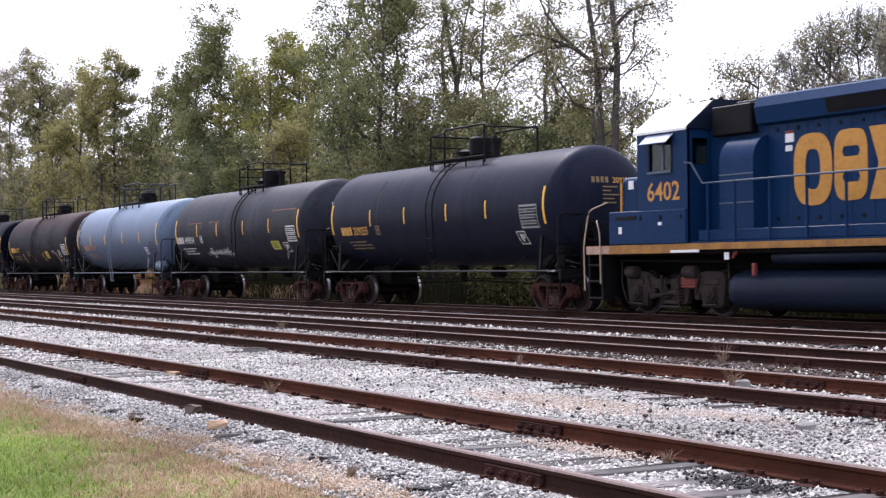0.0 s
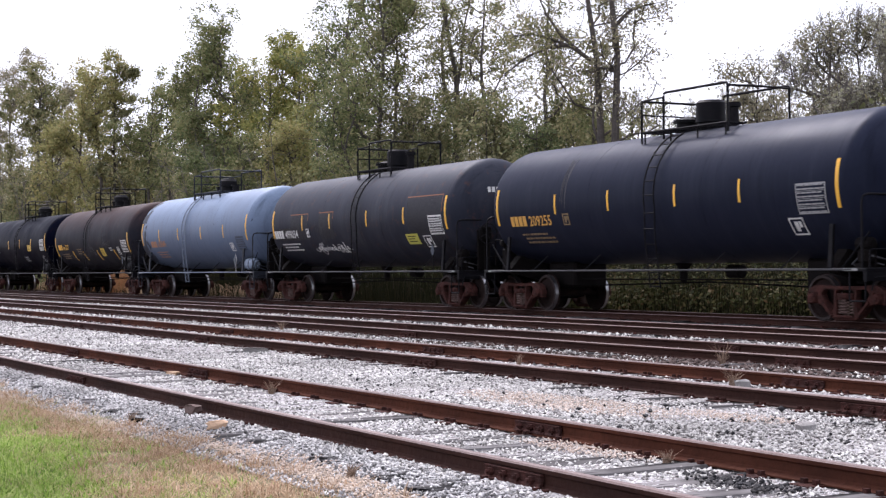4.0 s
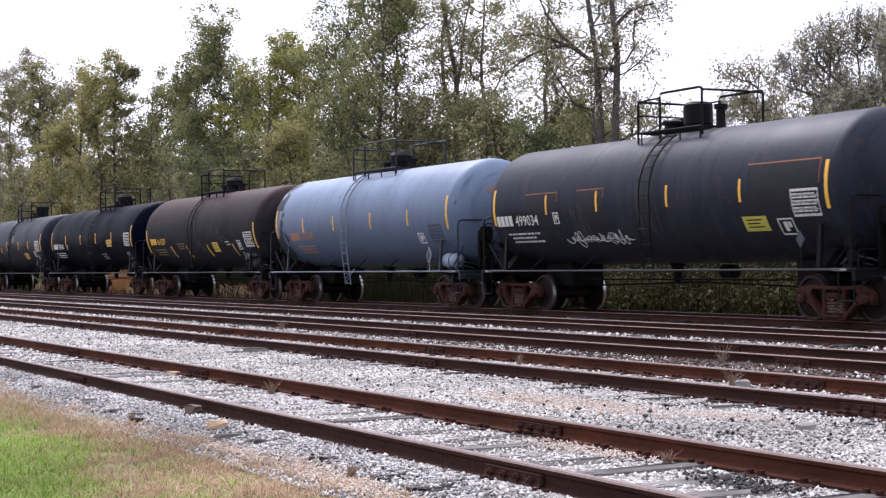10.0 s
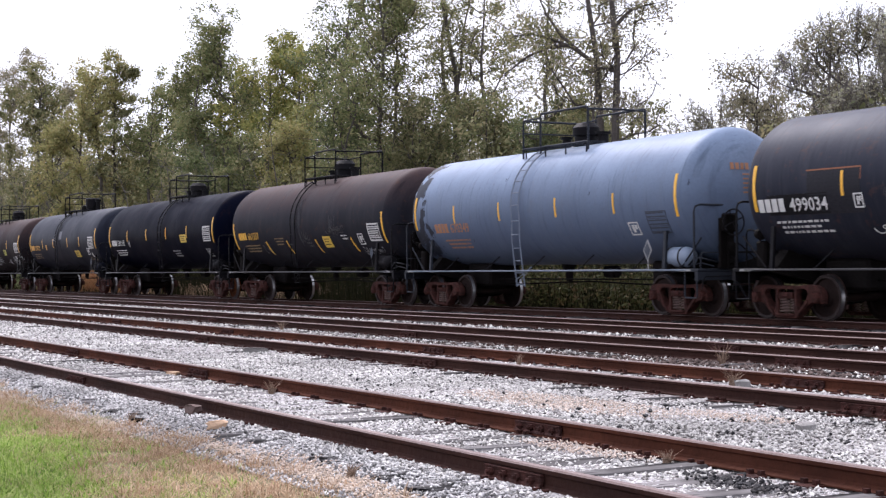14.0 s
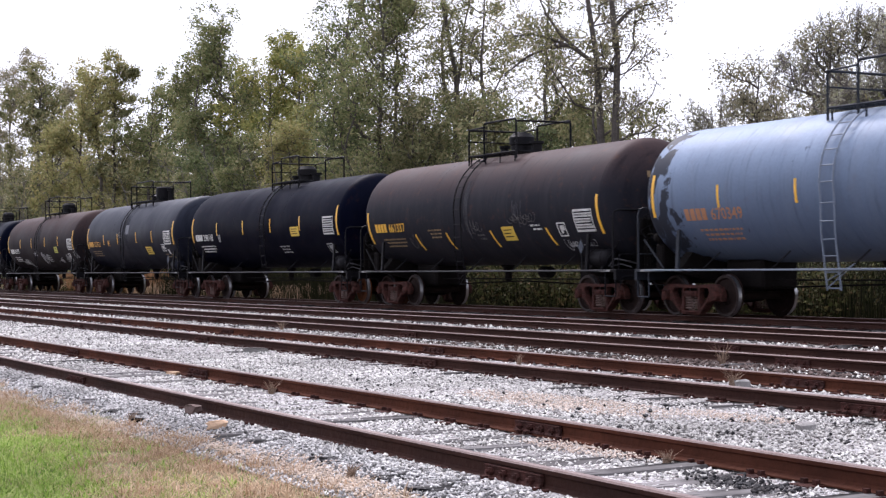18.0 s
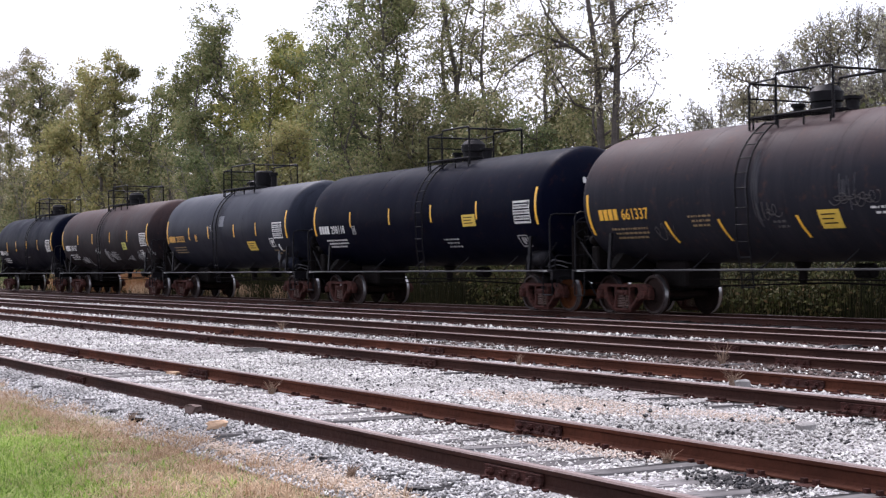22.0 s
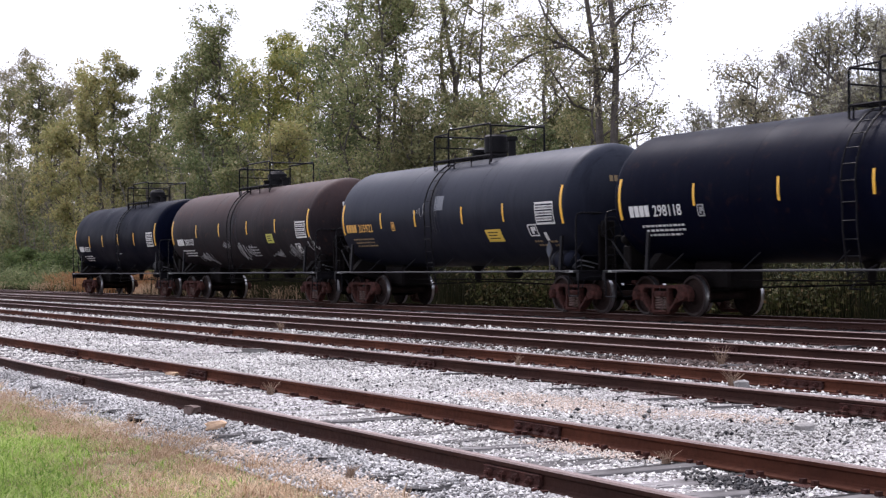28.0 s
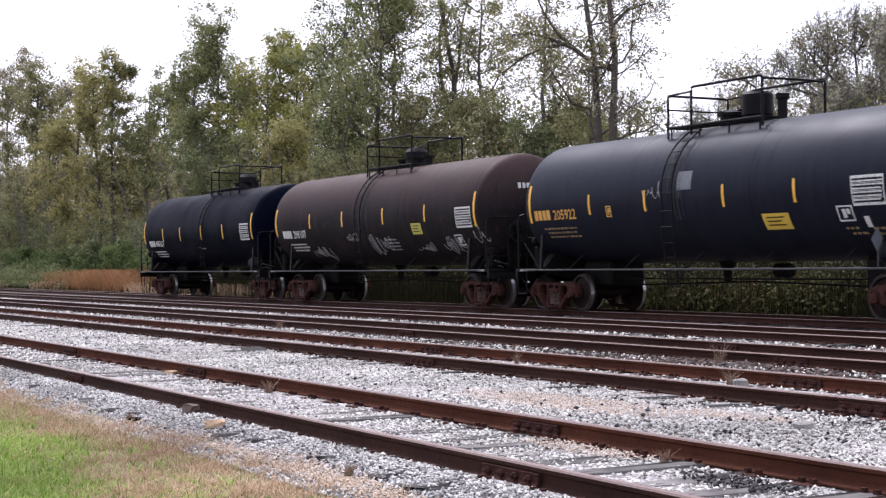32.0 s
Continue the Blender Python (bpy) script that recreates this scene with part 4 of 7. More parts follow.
    if rs:
        x, zc = half - 0.32, 1.31
        prof = [(-0.46, 0.05), (-0.44, 0.13), (-0.38, 0.20), (-0.29, 0.230), (0.29, 0.230), (0.38, 0.20), (0.44, 0.13), (0.46, 0.05)]
        body = {"blue": M_SILVER, "dark": M_BLACK, "slate": M_PAINT["slate"]}[rs]
        res = part("air_reservoir", Geo().lathe(prof, (x, -1.16, zc), "x", 24), body, car, "rounded air reservoir cylinder", smooth=40)
        for dx in (-0.22, 0.22):
            part("strap", Geo().lathe([(dx - 0.022, 0.225), (dx - 0.022, 0.240), (dx + 0.022, 0.240), (dx + 0.022, 0.225)], (x, -1.16, zc), "x", 24).box(x + dx - 0.03, -1.32, 1.04, x + dx + 0.03, -1.0, 1.12), M_BLACK, res)
    # hand brake with its wheel, and the air-brake valve with pipes, on the forward platform
    hx = half + 0.78
    hb = part("hand_brake", Geo().box(hx - 0.06, -0.92, 1.05, hx + 0.02, -0.52, 2.15, 0.02).box(hx, -0.90, 1.85, hx + 0.16, -0.54, 2.25, 0.04).tube([(hx + 0.05, -0.72, 1.05), (hx + 0.05, -0.72, 1.9)], 0.025, 6), M_GRIME, car)
    wheel = Geo()
    wheel.tube([(hx + 0.24, -0.72 + 0.28 * math.cos(a), 2.05 + 0.28 * math.sin(a)) for a in np.linspace(0, 2 * math.pi, 25)], 0.018, 6)
    for a in (0.4, 1.97, 3.54, 5.11):
        wheel.tube([(hx + 0.18, -0.72, 2.05), (hx + 0.24, -0.72 + 0.28 * math.cos(a), 2.05 + 0.28 * math.sin(a))], 0.014, 5)
    part("brake_wheel", wheel, M_BLACK, hb)
    bv = Geo().box(half + 0.25, -1.30, 1.12, half + 0.55, -1.0, 1.42, 0.05).lathe([(-0.2, 0.08), (-0.17, 0.13), (0.17, 0.13), (0.2, 0.08)], (half + 0.4, -1.18, 1.50), "x", 12).box(half + 0.28, -1.36, 1.05, half + 0.52, -1.05, 1.14)
    bv.tube(curve_pts([(half + 0.5, -1.2, 1.3), (half + 0.68, -1.2, 1.3), (half + 0.68, -1.2, 1.02)], 0.06), 0.018, 6).tube(curve_pts([(half + 0.3, -1.1, 1.5), (half + 0.3, -0.8, 1.62), (half + 0.62, -0.5, 1.2), (half + 0.62, -0.5, 1.02)], 0.08), 0.016, 6)
    part("brake_valve", bv if not rs else Geo().add([(x + 0.28, y + 0.55, z) for x, y, z in bv.v], bv.f), M_GRIME, car)
    part("train_line", Geo().tube(curve_pts([(half + 0.1, -1.25, 1.12), (half + 0.35, -1.25, 1.30), (half + 0.66, -1.2, 1.26), (half + 0.70, -0.6, 1.12)], 0.08), 0.018, 6).tube(curve_pts([(half + 0.1, -1.20, 1.10), (half + 0.4, -1.15, 1.18), (half + 0.68, -1.0, 1.10)], 0.08), 0.016, 6), M_SIDERAIL if trim is M_BLACK else trim, car)
    gx = -half - 0.30
    part("gear_box", Geo().box(gx - 0.16, -1.12, 1.05, gx + 0.14, -0.70, 1.62, 0.04).lathe([(-0.06, 0.10), (0.05, 0.13), (0.10, 0.12), (0.14, 0.05)], (gx, -1.14, 1.76), "x", 14).tube(curve_pts([(gx, -1.1, 1.6), (gx - 0.1, -1.2, 1.85), (gx - 0.34, -1.2, 1.85), (gx - 0.34, -1.2, 1.08)], 0.08), 0.02, 6), M_GRIME, car)
    # stripes
    for i, (x, z0, z1, slant) in enumerate(spec["stripes"]):
        g = decal(Geo(), loc(x) - (0.046 if z1 - z0 > 0.7 else 0.035), loc(x) + (0.046 if z1 - z0 > 0.7 else 0.035), z0, z1, 0.008, slant)
        part("reflective_stripe", g, M_YELLOW, car)
    ladder(car, loc(spec["ladder"]), spec.get("low", 0.62), trim if trim is M_BLACK else M_PALETRIM)
    walkway(car, loc(spec["ladder"]) + spec.get("walk0", -0.75), loc(spec["ladder"]) + spec.get("walk1", 2.3), spec.get("style", "box"), trim, spec.get("shift", 0.0))
    # lettering: the owner's mark as plain bars, then the car's number
    nx, nz, nh = spec["num_at"]
    _, wid = bent_text(car, spec["num"], loc(nx) + 0.32, nz, nh, ink)
    g = Geo()
    for i in range(4):
        a = loc(nx) + 0.32 - wid / 2 - 0.12 - (4 - i) * nh * 0.78
        decal(g, a, a + nh * 0.60, nz - nh / 2, nz + nh / 2, 0.007)
    part("owner_mark", g, ink, car, "plain bars for the owner's mark")
    small_lines(car, loc(nx) - 0.75, nz - 0.36, 1.6, 3, spec.get("ink2", ink), seed=len(name) + int(-mid))
    # the same mark and number again, small, on the end facing forward
    vs, fs = flat_text(spec["num"], 0.145)
    wid = max(v[0] for v in vs)

    def on_head(y, z):
        q = min(0.98, math.hypot(y, z - AXIS_Z) / RADIUS)
        return (half + 0.10 + 0.62 * math.sqrt(1 - q ** (2 / 0.92)), y, z)

    part("end_number", Geo().add([on_head(0.42 + vx, 3.22 + vy) for vx, vy, _ in vs], fs), ink, car)
    g = Geo()
    bars = [(0.42 - wid - 0.1 - 0.13 * (4 - i), 0.42 - wid - 0.1 - 0.13 * (4 - i) + 0.09, 3.22, 3.37) for i in range(4)]
    bars += [(-0.2, -0.2 + 0.5 * f, 3.10 - 0.1 * i, 3.135 - 0.1 * i) for i, f in enumerate((0.9, 0.5, 1.0, 0.7, 0.8))]
    for a, b, c, d in bars:
        g.add([on_head(a, c), on_head(b, c), on_head(b, d), on_head(a, d)], [(0, 1, 2, 3)])
    part("end_lettering", g, spec.get("ink2", ink), car)
    for kind, x, z, w, h, mat in spec["panels"]:
        if kind == "table":
            data_table(car, loc(x), z, w, h, mat)
        elif kind == "square":
            g = frame_lines(Geo(), loc(x) - w / 2, loc(x) + w / 2, z - h / 2, z + h / 2, 0.028)
            decal(g, loc(x) - w * 0.18, loc(x) + w * 0.05, z - h * 0.28, z + h * 0.28, 0.008)
            decal(g, loc(x) + w * 0.12, loc(x) + w * 0.3, z - h * 0.05, z + h * 0.28, 0.008)
            part("stencil", g, mat, car)
        elif kind == "placard":
            part("placard", decal(Geo(), loc(x) - w / 2, loc(x) + w / 2, z - h / 2, z + h / 2, 0.008), mat, car)
            g = Geo()
            for k in range(3):
                decal(g, loc(x) - w * 0.36, loc(x) + w * (0.3 - 0.12 * (k % 2)), z + h * (0.26 - 0.24 * k) - 0.012, z + h * (0.26 - 0.24 * k) + 0.012, 0.011)
            part("placard_lettering", g, M_BLACK, car)
        elif kind == "lines":
            small_lines(car, loc(x) - w / 2, z + h / 2, w, max(1, int(h / 0.09)), mat, seed=int(abs(x) * 10))
        elif kind == "scrawl":
            scrawl(car, loc(x) - w / 2, z, w, h, mat, int(abs(x)))
        elif kind == "run":
            r, g = random.Random(int(abs(x) * 10)), Geo()
            for _ in range(int(w / 0.045)):
                xa, top = loc(x) + w * r.triangular(-0.5, 0.5), z + h / 2 - h * 0.45 * r.random() ** 2
                decal(g, xa, xa + r.uniform(0.008, 0.034), max(z - h / 2, top - h * r.uniform(0.2, 0.9)), top, 0.004)
            tagged(part("run_off_stain", g, mat, car), "pale run-off stain", kind="stuff")
        elif kind == "trace":
            g = decal(Geo(), loc(x) - w / 2, loc(x) + w / 2, z + h / 2 - 0.03, z + h / 2, 0.005)
            decal(g, loc(x) + w / 2 - 0.02, loc(x) + w / 2, z, z + h / 2, 0.005)
            part("old_outline", g, mat, car, "thin orange line of overspray")
        elif kind == "patch":
            part("repair_patch", decal(Geo(), loc(x) - w / 2, loc(x) + w / 2, z - h / 2, z + h / 2, 0.004), mat, car)
        elif kind == "diamond":
            yd = -1.52
            a = [(loc(x), yd, z - h / 2), (loc(x) + w / 2, yd, z), (loc(x), yd, z + h / 2), (loc(x) - w / 2, yd, z)]
            b = [(p[0], p[1] + 0.012, p[2]) for p in a]
            hold = part("diamond_holder", Geo().add(a + b, [(0, 1, 2, 3), (7, 6, 5, 4)] + [(i, (i + 1) % 4, 4 + (i + 1) % 4, 4 + i) for i in range(4)]).tube([(loc(x), yd + 0.02, 1.02), (loc(x), yd + 0.02, z)], 0.014, 5), mat, car)
            c = [(loc(x), yd - 0.006, z - h * 0.4), (loc(x) + w * 0.4, yd - 0.006, z), (loc(x), yd - 0.006, z + h * 0.4), (loc(x) - w * 0.4, yd - 0.006, z)]
            part("diamond_face", Geo().add(c, [(0, 1, 2, 3)]).box(loc(x) - 0.02, yd - 0.012, z - 0.08, loc(x) + 0.02, yd - 0.007, z + 0.06), M_INK, hold)
    return car


def six(xs, z0=2.42, z1=2.90):
    """The six stripes of a flank: long at the ends, short between."""
    return [(x, 2.2 if i in (0, 5) else z0, 3.14 if i in (0, 5) else z1, 0.0) for i, x in enumerate(xs)]


M_INK = plain("faded_dark_lettering", (0.035, 0.045, 0.065), 0.6)
M_TRACE = plain("orange_overspray", (0.20, 0.07, 0.025), 0.7)
M_FRESH = surface("fresh_black_paint", (0.004, 0.004, 0.0055), (0.008, 0.008, 0.011), 0.4, gloss=0.12)
M_FRESH2 = surface("touched_up_paint", (0.0165, 0.0165, 0.0215), (0.026, 0.0255, 0.031), 0.5, gloss=0.12)
M_FADEDGREY = plain("faded_chalk", (0.06, 0.055, 0.055), 0.8)
M_SMEAR = surface("pale_run_off", (0.040, 0.041, 0.048), (0.075, 0.074, 0.080), 0.7, 0.0, 3.0, 25, 0.05, 0.8, gloss=0.1)
M_PATCH = surface("grey_primer_patch", (0.16, 0.17, 0.19), (0.10, 0.105, 0.12), 0.6)
FIRST_CAR = ("first", "black tank car with amber lettering and yellow stripes", -45.73, -32.95, dict(truck_l=-45.35, truck_r=-33.25, paint="coal", ink=M_AMBER, ink2=M_FADED, num="209255", num_at=(-44.0, 2.29, 0.25), ladder=-38.9, style="box", walk0=-1.25, walk1=1.9, shift=-0.35,
        stripes=six((-45.73, -42.93, -40.64, -38.07, -35.86, -32.95)), reservoir=None,
        panels=[("run", -42.55, 3.05, 0.40, 1.5, M_SMEAR), ("square", -42.5, 2.28, 0.27, 0.28, M_FADED), ("table", -33.7, 2.41, 0.85, 0.6, M_GREYLET), ("square", -34.3, 1.88, 0.42, 0.34, M_WHITE)]))
SECOND_CAR = ("second", "sooty black tank car with white lettering and orange paint traces", -61.25, -48.61, dict(truck_l=-60.83, truck_r=-48.93, paint="sooty", ink=M_WHITE, num="499034", num_at=(-60.0, 2.31, 0.26), ladder=-54.45, style="box", walk0=-1.2, walk1=1.2, shift=-0.3,
        stripes=six((-61.25, -58.7, -56.48, -53.72, -51.2, -48.61)), low=0.9,
        panels=[("run", -54.75, 2.65, 1.3, 2.2, M_SMEAR), ("run", -57.3, 2.2, 0.9, 0.9, M_SMEAR), ("table", -49.25, 2.34, 0.8, 0.54, M_WHITE), ("placard", -50.88, 1.97, 0.75, 0.3, M_LIME), ("square", -49.97, 1.89, 0.46, 0.33, M_WHITE), ("square", -58.3, 2.32, 0.24, 0.28, M_WHITE),
                ("patch", -60.0, 2.31, 1.75, 0.40, M_FRESH), ("patch", -58.95, 2.52, 1.45, 0.86, M_FRESH2), ("patch", -56.75, 2.52, 1.1, 0.86, M_FRESH2), ("patch", -49.9, 2.45, 2.15, 1.5, M_FRESH2), ("scrawl", -56.9, 1.78, 2.3, 0.20, M_WHITE), ("trace", -58.95, 2.72, 1.5, 0.5, M_TRACE), ("trace", -56.75, 2.72, 1.15, 0.5, M_TRACE), ("trace", -49.9, 2.7, 2.2, 1.0, M_TRACE), ("diamond", -49.35, 1.62, 0.3, 0.42, M_BLACK)]))
THIRD_CAR = ("third", "faded sky-blue tank car with peeling paint at one end", -76.29, -63.91, dict(truck_l=-75.52, truck_r=-64.45, paint="blue", ink=M_RUSSET, ink2=M_RUSSET, num="670349", num_at=(-74.1, 2.22, 0.25), ladder=-70.58, style="dome", reservoir="blue",
        stripes=six((-76.29, -73.99, -71.56, -68.81, -66.3, -63.91), 2.34, 2.82),
        panels=[("table", -64.7, 2.10, 0.75, 0.5, M_INK), ("square", -65.67, 1.98, 0.38, 0.3, M_WHITE), ("diamond", -64.95, 1.47, 0.32, 0.5, M_GREYLET)]))
FOURTH_CAR = ("fourth", "rusty brown-black tank car with slanted yellow stripes and graffiti", -90.98, -78.52, dict(truck_l=-90.22, truck_r=-79.09, paint="brown", ink=M_YELLOW, ink2=M_FADED, num="661337", num_at=(-89.45, 2.32, 0.25), ladder=-85.2, style="dome", walk0=-0.6, walk1=1.95, reservoir="dark",
        stripes=[(-90.98, 1.87, 2.82, 0.0), (-88.0, 1.64, 2.1, -0.12), (-86.14, 1.64, 2.1, -0.12), (-83.68, 1.66, 2.1, -0.12), (-80.9, 1.66, 2.1, -0.12), (-78.52, 1.9, 2.83, 0.0)],
        panels=[("run", -84.9, 2.7, 0.6, 1.6, M_SMEAR), ("run", -82.2, 2.5, 0.6, 0.7, M_SMEAR), ("table", -79.19, 2.23, 0.8, 0.54, M_WHITE), ("placard", -82.82, 2.0, 0.6, 0.36, M_PLACARD), ("square", -80.24, 2.04, 0.36, 0.34, M_WHITE), ("lines", -81.4, 2.03, 0.5, 0.25, M_WHITE),
                ("scrawl", -79.9, 1.66, 1.0, 0.17, M_GREYLET), ("scrawl", -82.15, 2.35, 0.85, 0.26, M_FADEDGREY), ("scrawl", -84.72, 2.20, 0.35, 0.2, M_FADEDGREY), ("scrawl", -88.30, 1.86, 0.5, 0.26, M_FADEDGREY), ("lines", -86.86, 2.03, 0.7, 0.27, M_FADED), ("lines", -84.26, 1.88, 0.45, 0.18, M_FADEDGREY), ("diamond", -79.2, 1.6, 0.3, 0.42, M_BLACK)]))
FIFTH_CAR = ("fifth", "clean black tank car with white lettering and yellow stripes", -107.15, -93.34, dict(truck_l=-106.23, truck_r=-93.81, rusty_wheel=True, paint="jet", ink=M_WHITE, num="298118", num_at=(-105.7, 2.37, 0.25), ladder=-99.57, style="dome", walk0=-0.75, walk1=1.7, shift=-0.2, reservoir="dark",
        stripes=six((-107.15, -104.39, -101.65, -98.99, -96.37, -93.34)), low=0.9,
        panels=[("table", -94.04, 2.53, 0.8, 0.58, M_WHITE), ("placard", -96.83, 2.40, 0.72, 0.32, M_PLACARD), ("square", -94.32, 1.80, 0.45, 0.3, M_GREYLET), ("square", -104.2, 2.32, 0.22, 0.26, M_GREYLET),
                ("lines", -98.1, 1.74, 0.9, 0.3, M_GREYLET)]))
SIXTH_CAR = ("sixth", "glossy slate-black tank car with a yellow placard", -122.35, -109.66, dict(truck_l=-121.97, truck_r=-109.84, paint="slate", ink=M_AMBER, ink2=M_FADED, num="205922", num_at=(-121.1, 2.38, 0.24), ladder=-116.5, style="box", walk0=-0.9, walk1=2.35, shift=0.2, reservoir="slate",
        stripes=six((-122.35, -119.68, -117.45, -114.67, -112.46, -109.66), 2.33, 2.80),
        panels=[("run", -116.3, 2.9, 0.7, 1.6, M_SMEAR), ("table", -110.45, 2.48, 0.85, 0.56, M_WHITE), ("placard", -113.15, 1.98, 0.8, 0.32, M_PLACARD), ("square", -111.15, 2.07, 0.42, 0.3, M_WHITE), ("square", -118.9, 2.38, 0.2, 0.26, M_AMBER),
                ("patch", -116.0, 2.95, 0.5, 0.4, M_PATCH), ("patch", -110.64, 1.9, 0.13, 0.2, M_WHITE), ("lines", -111.1, 1.68, 0.4, 0.18, M_FADED), ("lines", -110.4, 1.66, 0.4, 0.18, M_FADED), ("scrawl", -117.35, 2.75, 0.25, 0.22, M_GREYLET), ("diamond", -110.2, 1.56, 0.3, 0.46, M_FADEDGREY)]))
SEVENTH_CAR = ("seventh", "rusty umber tank car with white lettering and chalk graffiti", -139.11, -125.21, dict(truck_l=-138.03, truck_r=-125.69, paint="umber", ink=M_WHITE, num="298107", num_at=(-137.5, 2.26, 0.25), ladder=-132.37, style="dome",
        stripes=six((-139.11, -136.23, -133.69, -130.78, -128.08, -125.21)), low=0.6,
        panels=[("run", -132.2, 2.7, 0.9, 1.6, M_SMEAR), ("table", -125.85, 2.47, 0.85, 0.56, M_WHITE), ("placard", -128.68, 2.23, 0.6, 0.32, M_LIME), ("scrawl", -136.1, 1.62, 1.1, 0.34, M_GREYLET), ("scrawl", -133.3, 2.05, 0.5, 0.2, M_GREYLET), ("scrawl", -131.5, 1.8, 1.0, 0.46, M_GREYLET), ("scrawl", -128.7, 1.66, 0.8, 0.28, M_GREYLET), ("scrawl", -126.9, 1.72, 0.9, 0.34, M_GREYLET), ("scrawl", -125.3, 1.95, 0.6, 0.3, M_GREYLET), ("lines", -130.6, 1.75, 0.8, 0.36, M_GREYLET), ("square", -126.4, 1.86, 0.4, 0.3, M_WHITE)]))
EIGHTH_CAR = ("eighth", "black tank car at the tail of the train", -153.95, -141.51, dict(truck_l=-153.26, truck_r=-141.61, paint="navy", ink=M_WHITE, num="480301", num_at=(-152.4, 2.2, 0.24), ladder=-146.6, style="dome", reservoir="dark",
        stripes=six((-153.95, -151.51, -149.35, -146.86, -144.47, -141.51), 2.26, 2.8), low=1.0,
        panels=[("table", -142.24, 2.47, 0.85, 0.6, M_WHITE), ("lines", -147.0, 1.85, 0.5, 0.1, M_GREYLET)]))
CARS = [FIRST_CAR, SECOND_CAR, THIRD_CAR, FOURTH_CAR, FIFTH_CAR, SIXTH_CAR, SEVENTH_CAR, EIGHTH_CAR]
TRAIN = [(tank_car(*c), (c[2] + c[3]) / 2) for c in CARS]


# ---- locomotive ----
def loco_paint(name, base, dusty):
    return surface(name, base, dusty, 0.42, 0.0, 0.9, 18, 0.06, 0.6, tuple(c * 0.6 for c in base), gloss=0.08)


M_BLUE = loco_paint("dark_blue_paint", (0.0044, 0.0265, 0.086), (0.0092, 0.035, 0.098))
M_NIGHT = loco_paint("night_blue_paint", (0.0075, 0.0125, 0.027), (0.012, 0.018, 0.034))
M_GOLD = surface("worn_gold_paint", (0.58, 0.285, 0.058), (0.46, 0.225, 0.06), 0.6, 0.0, 1.4, 12, 0.05, 0.6, (0.30, 0.15, 0.05))
M_SILL = surface("dirty_gold_sill", (0.40, 0.205, 0.050), (0.24, 0.115, 0.045), 0.7, 0.0, 2.6, 14, 0.15, 1.0, (0.13, 0.055, 0.035))
M_ROOFWHITE = plain("white_roof_paint", (0.80, 0.80, 0.82), 0.5)
def cab_glass():
    """A thin tinted pane: what lies behind shows through, with a gloss on top."""
    m, n, l, p = stuff_nodes("tinted_cab_glass")
    see, shine, mx = n.new("ShaderNodeBsdfTransparent"), n.new("ShaderNodeBsdfGlossy"), n.new("ShaderNodeMixShader")
    see.inputs[0].default_value, shine.inputs["Roughness"].default_value, mx.inputs[0].default_value = (0.42, 0.47, 0.47, 1), 0.03, 0.05
    l.new(see.outputs[0], mx.inputs[1])
    l.new(shine.outputs[0], mx.inputs[2])
    l.new(mx.outputs[0], n["Material Output"].inputs[0])
    n.remove(p)
    return m


M_GLASS = cab_glass()
M_TRUCKIRON = surface("dusty_truck_iron", (0.026, 0.021, 0.020), (0.060, 0.046, 0.042), 0.85, 0.0, 3.0, 30, 0.3, 0.7, (0.012, 0.01, 0.01), gloss=0.1)
M_WORN = surface("worn_primer", (0.36, 0.22, 0.15), (0.58, 0.46, 0.40), 0.7, 0.0, 3.0, 20, 0.2, 0.9, (0.16, 0.07, 0.05))
M_SHADE = plain("grey_sunshade", (0.20, 0.24, 0.34), 0.5)
M_PALERAIL = plain("pale_worn_handrail", (0.42, 0.33, 0.24), 0.5)
M_RED = plain("faded_red_paint", (0.20, 0.032, 0.025), 0.65)
M_RAILTUBE = plain("blue_grey_handrail", (0.055, 0.080, 0.125), 0.45)


def rounded_box_x(g, x0, x1, y0, y1, z0, z1, r, n=5):
    """A box along x whose upper long edges are rounded."""
    out = [(y0, z0)] + [(y0 + r - r * math.cos(a), z1 - r + r * math.sin(a)) for a in np.linspace(0, math.pi / 2, n)]
    out += [(y1 - r + r * math.sin(a), z1 - r + r * math.cos(a)) for a in np.linspace(0, math.pi / 2, n)] + [(y1, z0)]
    return g.extrude_x(out, x0, x1)


def ring_shape(g, x0, x1, z0, z1, band, y, n=28):
    """A closed oval band, standing a little proud of a side wall."""
    cx, cz, rx, rz = (x0 + x1) / 2, (z0 + z1) / 2, (x1 - x0) / 2, (z1 - z0) / 2
    vs, fs = [], []
    for yy in (y, y + 0.012):
        for q in (0, 1):
            for k in range(n):
                a = 2 * math.pi * k / n
                c, s = math.cos(a), math.sin(a)
                c, s = math.copysign(abs(c) ** 0.7, c), math.copysign(abs(s) ** 0.7, s)
                vs.append((cx + (rx - q * band) * c, yy, cz + (rz - q * band * 0.95) * s))
    for k in range(n):
        j = (k + 1) % n
        fs += [(k, j, n + j, n + k), (k, 2 * n + k, 2 * n + j, j), (n + k, n + j, 3 * n + j, 3 * n + k)]
    return g.add(vs, fs)


